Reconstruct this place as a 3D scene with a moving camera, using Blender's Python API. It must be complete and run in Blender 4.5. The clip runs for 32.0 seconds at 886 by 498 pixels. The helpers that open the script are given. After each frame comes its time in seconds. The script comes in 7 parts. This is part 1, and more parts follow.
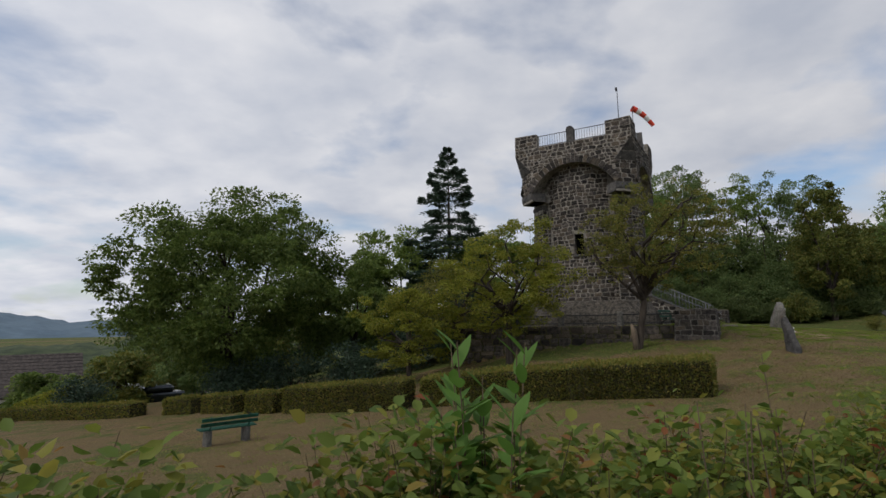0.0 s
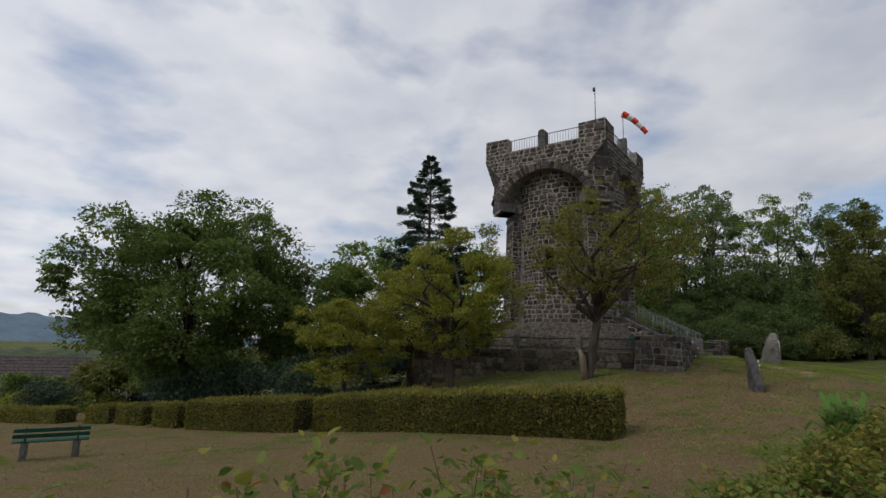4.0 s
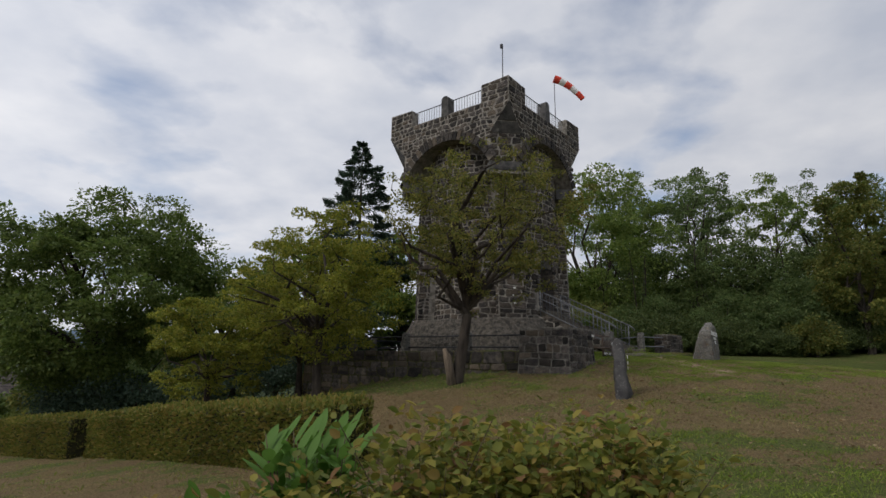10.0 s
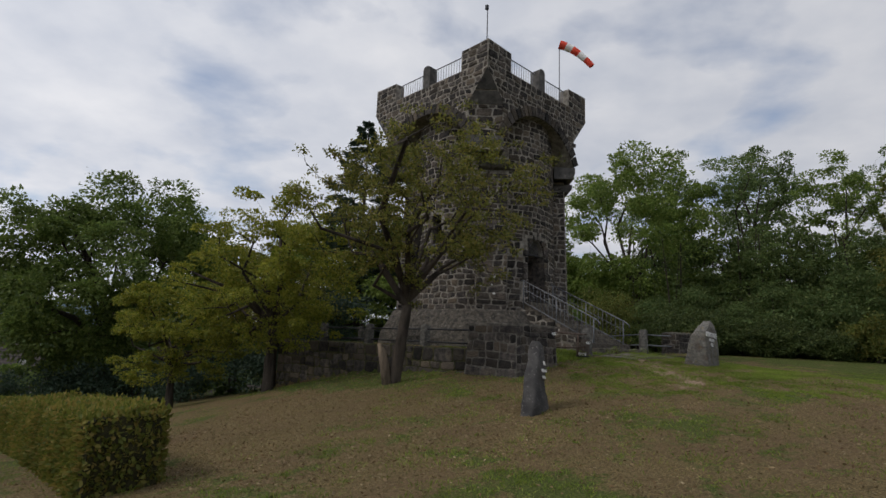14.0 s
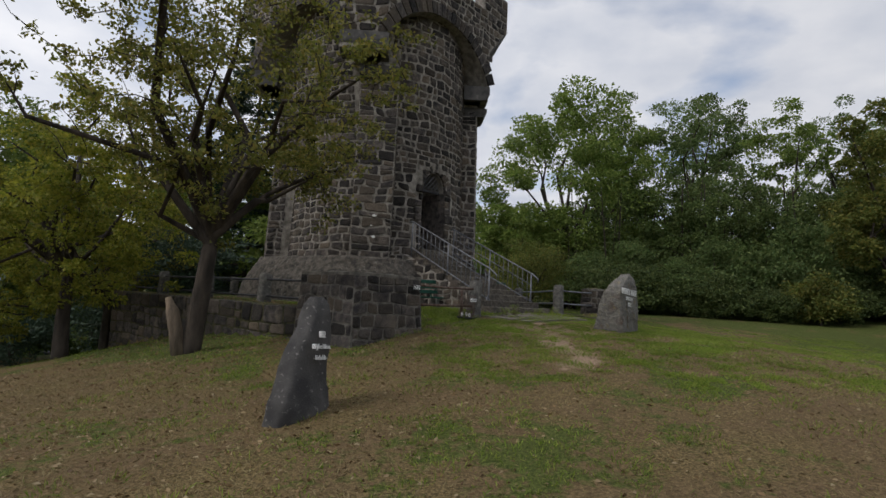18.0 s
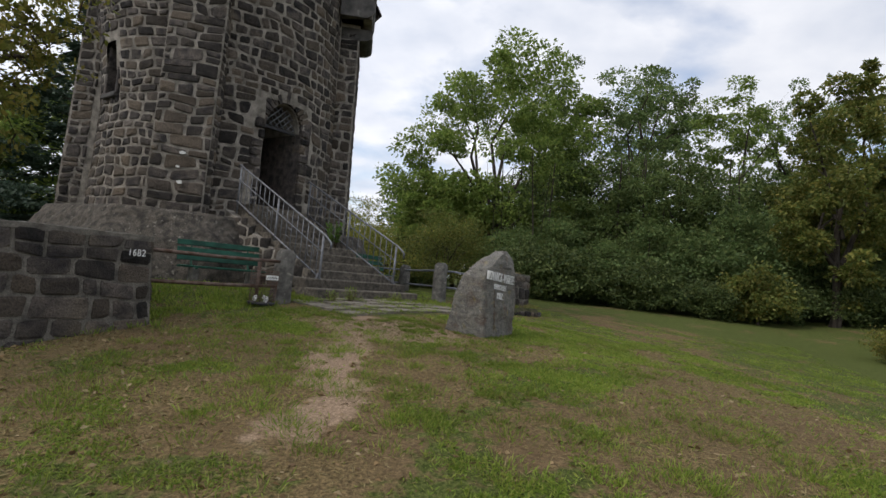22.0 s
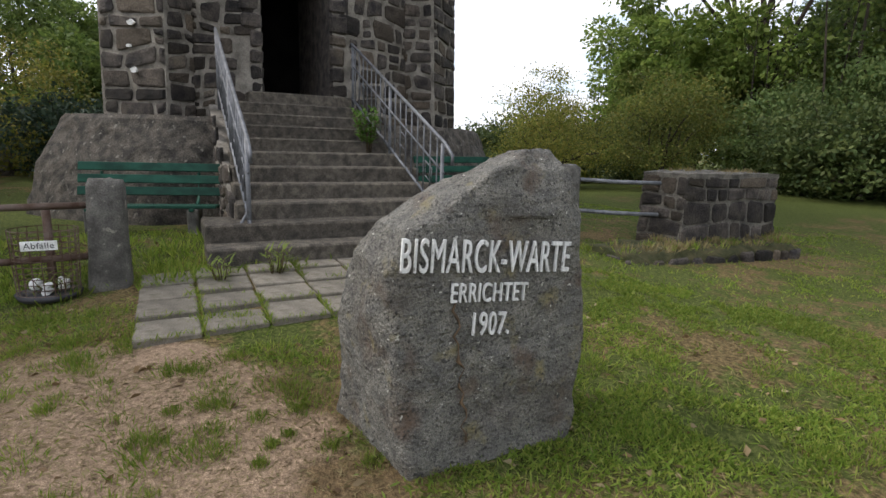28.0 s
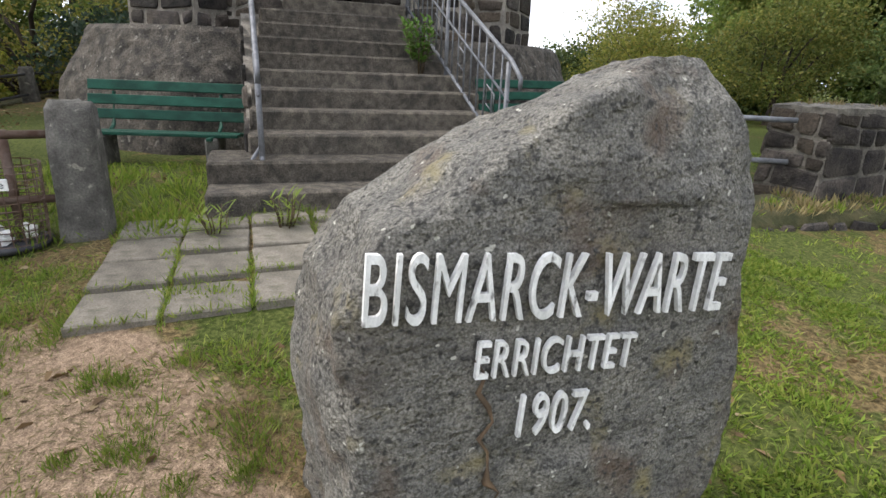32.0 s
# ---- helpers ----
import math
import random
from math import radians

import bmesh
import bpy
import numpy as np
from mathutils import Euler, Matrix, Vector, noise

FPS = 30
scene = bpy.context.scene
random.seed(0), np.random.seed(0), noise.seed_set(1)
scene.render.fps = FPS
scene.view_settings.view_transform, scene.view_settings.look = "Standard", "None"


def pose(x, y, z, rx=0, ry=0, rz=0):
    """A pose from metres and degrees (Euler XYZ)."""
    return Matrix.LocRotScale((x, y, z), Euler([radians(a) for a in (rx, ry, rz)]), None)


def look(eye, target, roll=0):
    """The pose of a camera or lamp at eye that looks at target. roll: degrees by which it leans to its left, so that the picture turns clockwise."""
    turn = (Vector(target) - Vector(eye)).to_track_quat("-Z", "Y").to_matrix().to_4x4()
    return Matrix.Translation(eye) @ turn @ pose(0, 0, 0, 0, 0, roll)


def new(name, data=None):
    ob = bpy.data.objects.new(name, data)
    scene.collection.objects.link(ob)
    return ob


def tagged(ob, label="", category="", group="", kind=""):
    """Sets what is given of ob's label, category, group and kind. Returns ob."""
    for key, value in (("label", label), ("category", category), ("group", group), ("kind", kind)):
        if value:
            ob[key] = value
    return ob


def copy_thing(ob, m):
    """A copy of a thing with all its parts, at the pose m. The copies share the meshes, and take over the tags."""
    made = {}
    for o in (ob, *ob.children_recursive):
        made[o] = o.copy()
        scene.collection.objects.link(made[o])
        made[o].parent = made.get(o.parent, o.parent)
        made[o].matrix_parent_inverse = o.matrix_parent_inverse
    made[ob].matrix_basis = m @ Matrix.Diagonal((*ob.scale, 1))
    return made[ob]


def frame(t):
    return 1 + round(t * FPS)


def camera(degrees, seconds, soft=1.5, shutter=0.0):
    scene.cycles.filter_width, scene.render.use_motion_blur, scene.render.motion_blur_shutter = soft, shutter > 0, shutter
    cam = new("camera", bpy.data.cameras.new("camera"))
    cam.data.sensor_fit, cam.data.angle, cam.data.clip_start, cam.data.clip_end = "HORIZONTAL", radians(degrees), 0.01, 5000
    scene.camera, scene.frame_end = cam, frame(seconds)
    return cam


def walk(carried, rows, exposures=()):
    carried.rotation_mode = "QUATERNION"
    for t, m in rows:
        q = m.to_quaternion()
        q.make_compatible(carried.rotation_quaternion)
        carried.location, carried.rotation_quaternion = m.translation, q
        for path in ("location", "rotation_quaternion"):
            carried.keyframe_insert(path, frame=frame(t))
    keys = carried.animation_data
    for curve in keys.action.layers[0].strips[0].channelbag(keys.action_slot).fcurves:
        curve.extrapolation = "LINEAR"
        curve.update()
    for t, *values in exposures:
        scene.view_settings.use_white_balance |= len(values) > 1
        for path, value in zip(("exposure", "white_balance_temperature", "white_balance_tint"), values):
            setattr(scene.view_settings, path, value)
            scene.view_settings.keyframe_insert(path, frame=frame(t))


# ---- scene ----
cam = camera(79.0, 32.0)
PATH = [
    (0, (1.052, -0.901, 1.434), (1.037, 1.079, 1.716), -0.8),
    (0.5, (1.581, -0.415, 1.344), (1.535, 1.565, 1.619), -0.7),
    (1, (2.238, -0.096, 1.274), (2.137, 1.882, 1.55), -0.1),
    (1.5, (2.937, 0.162, 1.205), (2.806, 2.137, 1.489), 0.6),
    (2, (3.592, 0.508, 1.212), (3.533, 2.484, 1.515), 1.0),
    (2.5, (4.103, 0.76, 1.236), (4.069, 2.735, 1.549), 1.1),
    (3, (4.571, 1.056, 1.213), (4.51, 3.028, 1.541), 2.1),
    (3.5, (5.247, 1.397, 1.267), (5.105, 3.361, 1.614), 1.9),
    (5.5, (7.35, 3.33, 0.997), (7.105, 5.277, 1.385), 2.3),
    (6, (7.854, 3.702, 1.045), (7.637, 5.652, 1.433), 1.4),
    (6.5, (8.253, 4.108, 1.056), (8.046, 6.061, 1.436), 0.9),
    (7, (8.735, 4.472, 1.089), (8.541, 6.426, 1.467), 0.7),
    (7.5, (9.013, 4.812, 1.094), (8.8, 6.764, 1.472), 0.9),
    (8, (9.464, 5.227, 1.125), (9.269, 7.181, 1.503), 0.7),
    (8.5, (9.974, 5.441, 1.168), (9.814, 7.399, 1.543), 0.1),
    (9, (10.697, 5.805, 1.145), (10.459, 7.755, 1.521), 0.1),
    (9.5, (11.203, 6.041, 1.184), (10.923, 7.985, 1.56), 0.4),
    (10, (11.692, 6.379, 1.183), (11.382, 8.317, 1.568), 0.5),
    (10.5, (12.127, 6.758, 1.209), (11.862, 8.708, 1.568), 0.8),
    (11, (12.606, 7.083, 1.229), (12.347, 9.041, 1.547), 1.3),
    (11.5, (12.985, 7.369, 1.238), (12.683, 9.322, 1.548), 1.3),
    (12, (13.404, 7.743, 1.282), (13.069, 9.69, 1.594), 1.3),
    (12.5, (13.781, 8.019, 1.358), (13.392, 9.957, 1.669), 1.5),
    (13, (14.149, 8.377, 1.406), (13.702, 10.299, 1.733), 1.7),
    (13.5, (14.527, 8.711, 1.459), (14.02, 10.617, 1.789), 2.0),
    (15.5, (15.814, 10.42, 1.693), (15.154, 12.278, 2.023), 2.7),
    (16, (16.05, 10.949, 1.684), (15.345, 12.801, 1.956), 2.6),
    (16.5, (16.154, 11.583, 1.708), (15.424, 13.433, 1.922), 1.9),
    (17, (16.222, 12.32, 1.727), (15.514, 14.18, 1.918), 2.1),
    (17.5, (16.378, 13.099, 1.675), (15.826, 15.014, 1.844), 2.9),
    (18, (16.395, 13.833, 1.648), (15.986, 15.783, 1.824), 2.9),
    (18.5, (16.4, 14.446, 1.632), (16.023, 16.396, 1.861), 2.7),
    (19, (16.582, 15.208, 1.614), (16.287, 17.163, 1.913), 1.9),
    (19.5, (16.723, 15.79, 1.668), (16.603, 17.759, 2.0), 0.9),
    (20, (17.018, 16.209, 1.719), (17.08, 18.185, 2.021), 1.4),
    (20.5, (17.304, 16.582, 1.724), (17.396, 18.563, 1.984), 2.7),
    (21, (17.689, 17.04, 1.824), (17.773, 19.028, 2.027), 3.7),
    (21.5, (17.968, 17.643, 1.881), (17.955, 19.638, 2.011), 4.2),
    (22, (18.137, 18.299, 1.906), (17.894, 20.281, 2.003), 5.8),
    (22.5, (18.366, 18.853, 1.96), (17.957, 20.809, 2.021), 4.9),
    (23, (18.578, 19.478, 2.009), (18.15, 21.431, 2.053), 3.6),
    (23.5, (18.823, 19.841, 2.075), (18.446, 21.804, 2.132), 2.8),
    (24, (18.92, 20.43, 2.119), (18.544, 22.394, 2.177), 2.3),
    (24.5, (19.083, 20.862, 2.238), (18.677, 22.82, 2.274), 1.9),
    (26.5, (19.323, 23.187, 2.459), (18.592, 25.048, 2.386), 2.3),
    (27, (19.205, 23.747, 2.42), (18.312, 25.53, 2.261), 2.0),
    (27.5, (19.153, 24.2, 2.4), (18.154, 25.913, 2.144), 2.0),
    (28, (19.064, 24.668, 2.39), (17.985, 26.309, 2.012), 1.7),
    (28.5, (18.931, 25.004, 2.376), (17.818, 26.605, 1.93), 1.7),
    (29, (18.874, 25.281, 2.355), (17.697, 26.82, 1.857), 1.5),
    (29.5, (18.822, 25.416, 2.322), (17.611, 26.914, 1.782), 1.1),
    (30, (18.793, 25.45, 2.284), (17.576, 26.925, 1.697), 1.3),
    (30.5, (18.785, 25.463, 2.282), (17.566, 26.918, 1.651), 1.4),
    (31, (18.778, 25.484, 2.28), (17.557, 26.928, 1.632), 1.6),
    (31.5, (18.752, 25.522, 2.281), (17.533, 26.966, 1.625), 2.3),
    (32, (18.502, 25.667, 2.346), (17.271, 27.108, 1.705), 2.5),
]

EXPOSURES = [(0, 0.0, 6500, 12), (13, 0.05, 6500, 12), (16, -0.28, 6500, 12), (17, -0.12, 6500, 12), (18, 0.17, 6500, 12), (19, 0.12, 6500, 12), (20, 0.4, 6500, 12), (24, 0.58, 6500, 12), (27, 0.58, 6500, 12), (28, 1.03, 6500, 12), (29, 1.22, 6500, 12), (30, 1.42, 6500, 12), (32, 1.56, 6500, 12)]
walk(cam, [(t, look(eye, target, roll)) for t, eye, target, roll in PATH], EXPOSURES)

# ---------------------------------------------------------------- sky, sun
SUN_AZ, SUN_EL = 235.0, 48.0      # degrees: compass-like turn from +y, height
world = bpy.data.worlds.new("sky")
scene.world = world
world.use_nodes = True
wn, wl = world.node_tree.nodes, world.node_tree.links
wn.clear()
w_out = wn.new("ShaderNodeOutputWorld")
w_sky = wn.new("ShaderNodeTexSky")
w_sky.sky_type, w_sky.sun_disc = "NISHITA", False
w_sky.sun_elevation, w_sky.sun_rotation = radians(SUN_EL), radians(SUN_AZ)
w_bg = wn.new("ShaderNodeBackground")
w_bg.inputs["Strength"].default_value = 0.12
w_cl = wn.new("ShaderNodeBackground")
w_cl.inputs["Strength"].default_value = 0.74
w_mix = wn.new("ShaderNodeMixShader")
w_tc = wn.new("ShaderNodeTexCoord")
w_sep = wn.new("ShaderNodeSeparateXYZ")
w_add = wn.new("ShaderNodeMath"); w_add.operation = "ADD"; w_add.inputs[1].default_value = 0.22
w_max = wn.new("ShaderNodeMath"); w_max.operation = "MAXIMUM"; w_max.inputs[1].default_value = 0.08
w_dx = wn.new("ShaderNodeMath"); w_dx.operation = "DIVIDE"
w_dy = wn.new("ShaderNodeMath"); w_dy.operation = "DIVIDE"
w_cmb = wn.new("ShaderNodeCombineXYZ")
wl.new(w_tc.outputs["Generated"], w_sep.inputs[0])
wl.new(w_sep.outputs[2], w_add.inputs[0])
wl.new(w_add.outputs[0], w_max.inputs[0])
for nd, k in ((w_dx, 0), (w_dy, 1)):
    wl.new(w_sep.outputs[k], nd.inputs[0])
    wl.new(w_max.outputs[0], nd.inputs[1])
    wl.new(nd.outputs[0], w_cmb.inputs[k])
w_n1 = wn.new("ShaderNodeTexNoise")
w_n1.inputs["Scale"].default_value, w_n1.inputs["Detail"].default_value, w_n1.inputs["Distortion"].default_value = 1.9, 10, 0.15
w_n2 = wn.new("ShaderNodeTexNoise")
w_n2.inputs["Scale"].default_value, w_n2.inputs["Detail"].default_value = 3.2, 9
wl.new(w_cmb.outputs[0], w_n1.inputs["Vector"])
wl.new(w_cmb.outputs[0], w_n2.inputs["Vector"])
w_r1 = wn.new("ShaderNodeValToRGB")
w_r1.color_ramp.elements[0].position, w_r1.color_ramp.elements[1].position = 0.29, 0.485
w_r2 = wn.new("ShaderNodeValToRGB")
w_r2.color_ramp.elements[0].position, w_r2.color_ramp.elements[1].position = 0.3, 0.7
w_r2.color_ramp.elements[0].color, w_r2.color_ramp.elements[1].color = (0.63, 0.685, 0.785, 1), (0.93, 0.95, 0.985, 1)
wl.new(w_n1.outputs["Fac"], w_r1.inputs[0])
wl.new(w_n2.outputs["Fac"], w_r2.inputs[0])
wl.new(w_sky.outputs[0], w_bg.inputs[0])
# thin cloud shines brighter towards the sun
w_dot = wn.new("ShaderNodeVectorMath"); w_dot.operation = "DOT_PRODUCT"
w_dot.inputs[1].default_value = (math.sin(radians(SUN_AZ)), math.cos(radians(SUN_AZ)), 0)
w_gain = wn.new("ShaderNodeMath"); w_gain.operation = "MULTIPLY_ADD"
w_gain.inputs[1].default_value, w_gain.inputs[2].default_value = 0.16, 0.83
wl.new(w_tc.outputs["Generated"], w_dot.inputs[0])
wl.new(w_dot.outputs["Value"], w_gain.inputs[0])
wl.new(w_gain.outputs[0], w_cl.inputs["Strength"])
wl.new(w_r2.outputs[0], w_cl.inputs[0])
wl.new(w_r1.outputs[0], w_mix.inputs[0])
wl.new(w_bg.outputs[0], w_mix.inputs[1])
wl.new(w_cl.outputs[0], w_mix.inputs[2])
wl.new(w_mix.outputs[0], w_out.inputs[0])

sun = new("sun", bpy.data.lights.new("sun", "SUN"))
sun.data.energy, sun.data.angle, sun.data.color = 1.3, radians(14), (1.0, 0.95, 0.87)
sdir = Vector((math.sin(radians(SUN_AZ)) * math.cos(radians(SUN_EL)), math.cos(radians(SUN_AZ)) * math.cos(radians(SUN_EL)), math.sin(radians(SUN_EL))))
sun.matrix_world = look(sdir * 60, (0, 0, 0))

# ---------------------------------------------------------------- materials


def surf(name, c1, c2, scale=3.0, rough=0.9, bump=0.3, fine=40.0, vary=0.0, isl=False, spots=None, metal=0.0, spec=0.3, stretch=(1, 1, 1), contrast=(0.35, 0.65), grit=0.2, tint=None):
    """Two-scale noise colour with fine relief; vary: spread of brightness between objects (or islands); spots: (colour, scale, from, to)."""
    m = bpy.data.materials.new(name)
    m.use_nodes = True
    n, l = m.node_tree.nodes, m.node_tree.links
    b = n["Principled BSDF"]
    b.inputs["Roughness"].default_value, b.inputs["Metallic"].default_value = rough, metal
    b.inputs["Specular IOR Level"].default_value = spec
    tc = n.new("ShaderNodeTexCoord")
    mp = n.new("ShaderNodeMapping")
    mp.inputs["Scale"].default_value = stretch
    l.new(tc.outputs["Object"], mp.inputs[0])
    n1 = n.new("ShaderNodeTexNoise")
    n1.inputs["Scale"].default_value, n1.inputs["Detail"].default_value = scale, 6
    l.new(mp.outputs[0], n1.inputs["Vector"])
    r = n.new("ShaderNodeValToRGB")
    r.color_ramp.elements[0].position, r.color_ramp.elements[1].position = contrast
    r.color_ramp.elements[0].color, r.color_ramp.elements[1].color = (*c1, 1), (*c2, 1)
    l.new(n1.outputs["Fac"], r.inputs[0])
    n2 = n.new("ShaderNodeTexNoise")
    n2.inputs["Scale"].default_value, n2.inputs["Detail"].default_value, n2.inputs["Roughness"].default_value = fine, 5, 0.65
    l.new(mp.outputs[0], n2.inputs["Vector"])
    col = r.outputs[0]
    if spots:
        n3 = n.new("ShaderNodeTexNoise")
        n3.inputs["Scale"].default_value, n3.inputs["Detail"].default_value = spots[1], 7
        l.new(mp.outputs[0], n3.inputs["Vector"])
        r3 = n.new("ShaderNodeValToRGB")
        r3.color_ramp.elements[0].position, r3.color_ramp.elements[1].position = spots[2], spots[3]
        l.new(n3.outputs["Fac"], r3.inputs[0])
        mx = n.new("ShaderNodeMix"); mx.data_type = "RGBA"
        l.new(r3.outputs[0], mx.inputs[0])
        l.new(col, mx.inputs[6])
        mx.inputs[7].default_value = (*spots[0], 1)
        col = mx.outputs[2]
    if tint:
        who = n.new("ShaderNodeNewGeometry") if isl else n.new("ShaderNodeObjectInfo")
        fr = n.new("ShaderNodeMath"); fr.operation = "MULTIPLY"
        l.new(who.outputs["Random Per Island" if isl else "Random"], fr.inputs[0]); fr.inputs[1].default_value = 7.31
        fx = n.new("ShaderNodeMath"); fx.operation = "FRACT"
        l.new(fr.outputs[0], fx.inputs[0])
        rg_ = n.new("ShaderNodeMapRange")
        rg_.inputs[1].default_value, rg_.inputs[2].default_value, rg_.inputs[4].default_value = 0.45, 1.0, 0.8
        l.new(fx.outputs[0], rg_.inputs[0])
        mt = n.new("ShaderNodeMix"); mt.data_type = "RGBA"
        l.new(rg_.outputs[0], mt.inputs[0]); l.new(col, mt.inputs[6]); mt.inputs[7].default_value = (*tint, 1)
        col = mt.outputs[2]
    hs = n.new("ShaderNodeHueSaturation")
    l.new(col, hs.inputs["Color"])
    mr = n.new("ShaderNodeMapRange")
    mr.inputs[1].default_value, mr.inputs[2].default_value = 0.25, 0.75
    mr.inputs[3].default_value, mr.inputs[4].default_value = 1 - grit, 1 + grit
    l.new(n2.outputs["Fac"], mr.inputs[0])
    val = mr.outputs[0]
    if vary:
        src = n.new("ShaderNodeNewGeometry") if isl else n.new("ShaderNodeObjectInfo")
        m2 = n.new("ShaderNodeMapRange")
        m2.inputs[3].default_value, m2.inputs[4].default_value = 1 - vary, 1 + vary
        l.new(src.outputs["Random Per Island" if isl else "Random"], m2.inputs[0])
        mu = n.new("ShaderNodeMath"); mu.operation = "MULTIPLY"
        l.new(val, mu.inputs[0]); l.new(m2.outputs[0], mu.inputs[1])
        val = mu.outputs[0]
    l.new(val, hs.inputs["Value"])
    l.new(hs.outputs[0], b.inputs["Base Color"])
    if bump:
        bp = n.new("ShaderNodeBump")
        bp.inputs["Strength"].default_value, bp.inputs["Distance"].default_value = bump, 0.03
        ad = n.new("ShaderNodeMath"); ad.operation = "ADD"
        l.new(n1.outputs["Fac"], ad.inputs[0]); l.new(n2.outputs["Fac"], ad.inputs[1])
        l.new(ad.outputs[0], bp.inputs["Height"])
        l.new(bp.outputs[0], b.inputs["Normal"])
    return m


def leafmat(name, cols, rough=0.6, trans=0.35, stops=None):
    """Leaves: each leaf its own tone, light partly coming through."""
    m = bpy.data.materials.new(name)
    m.use_nodes = True
    n, l = m.node_tree.nodes, m.node_tree.links
    b, out = n["Principled BSDF"], n["Material Output"]
    b.inputs["Roughness"].default_value, b.inputs["Specular IOR Level"].default_value = rough, 0.25
    g = n.new("ShaderNodeNewGeometry")
    r = n.new("ShaderNodeValToRGB")
    while len(r.color_ramp.elements) < len(cols):
        r.color_ramp.elements.new(0.5)
    for k, c in enumerate(cols):
        r.color_ramp.elements[k].position = stops[k] if stops else k / (len(cols) - 1)
        r.color_ramp.elements[k].color = (*c, 1)
    l.new(g.outputs["Random Per Island"], r.inputs[0])
    tc = n.new("ShaderNodeTexCoord")
    nz = n.new("ShaderNodeTexNoise")
    nz.inputs["Scale"].default_value, nz.inputs["Detail"].default_value = 0.7, 3
    l.new(tc.outputs["Object"], nz.inputs["Vector"])
    mr = n.new("ShaderNodeMapRange")
    mr.inputs[1].default_value, mr.inputs[2].default_value = 0.3, 0.7
    mr.inputs[3].default_value, mr.inputs[4].default_value = 0.75, 1.25
    l.new(nz.outputs["Fac"], mr.inputs[0])
    hs = n.new("ShaderNodeHueSaturation")
    l.new(r.outputs[0], hs.inputs["Color"]); l.new(mr.outputs[0], hs.inputs["Value"])
    l.new(hs.outputs[0], b.inputs["Base Color"])
    tr = n.new("ShaderNodeBsdfTranslucent")
    l.new(hs.outputs[0], tr.inputs["Color"])
    mx = n.new("ShaderNodeMixShader")
    mx.inputs[0].default_value = trans
    l.new(b.outputs[0], mx.inputs[1]); l.new(tr.outputs[0], mx.inputs[2])
    l.new(mx.outputs[0], out.inputs["Surface"])
    return m


M_STONE = surf("basalt_rubble", (0.0215, 0.0192, 0.0192), (0.08, 0.068, 0.058), 6.0, 0.85, 1.0, 42, 0.68, False, ((0.13, 0.108, 0.08), 1.1, 0.6, 0.72), grit=0.6, tint=(0.095, 0.074, 0.052))
M_STONES = surf("basalt_rubble_joined", (0.0215, 0.0192, 0.0192), (0.08, 0.068, 0.058), 6.0, 0.85, 1.0, 42, 0.68, True, ((0.13, 0.108, 0.08), 1.1, 0.6, 0.72), grit=0.6, tint=(0.095, 0.074, 0.052))
M_MORTAR = surf("lime_mortar", (0.13, 0.118, 0.1), (0.31, 0.283, 0.243), 5, 0.95, 0.8, 50, grit=0.35)
M_DRESSED = surf("dressed_basalt", (0.045, 0.044, 0.043), (0.11, 0.103, 0.095), 4, 0.85, 0.4, 60, 0.2, False, ((0.2, 0.19, 0.17), 3, 0.64, 0.74))
M_PLINTH = surf("rendered_plinth", (0.036, 0.033, 0.029), (0.112, 0.098, 0.08), 7, 0.92, 1.0, 48, 0, False, ((0.17, 0.158, 0.135), 13, 0.61, 0.68), grit=0.75)
M_GRANITE = surf("grey_granite", (0.07, 0.067, 0.06), (0.155, 0.147, 0.132), 9, 0.9, 0.8, 80, 0.12, False, ((0.28, 0.265, 0.225), 18, 0.63, 0.72), grit=0.45)
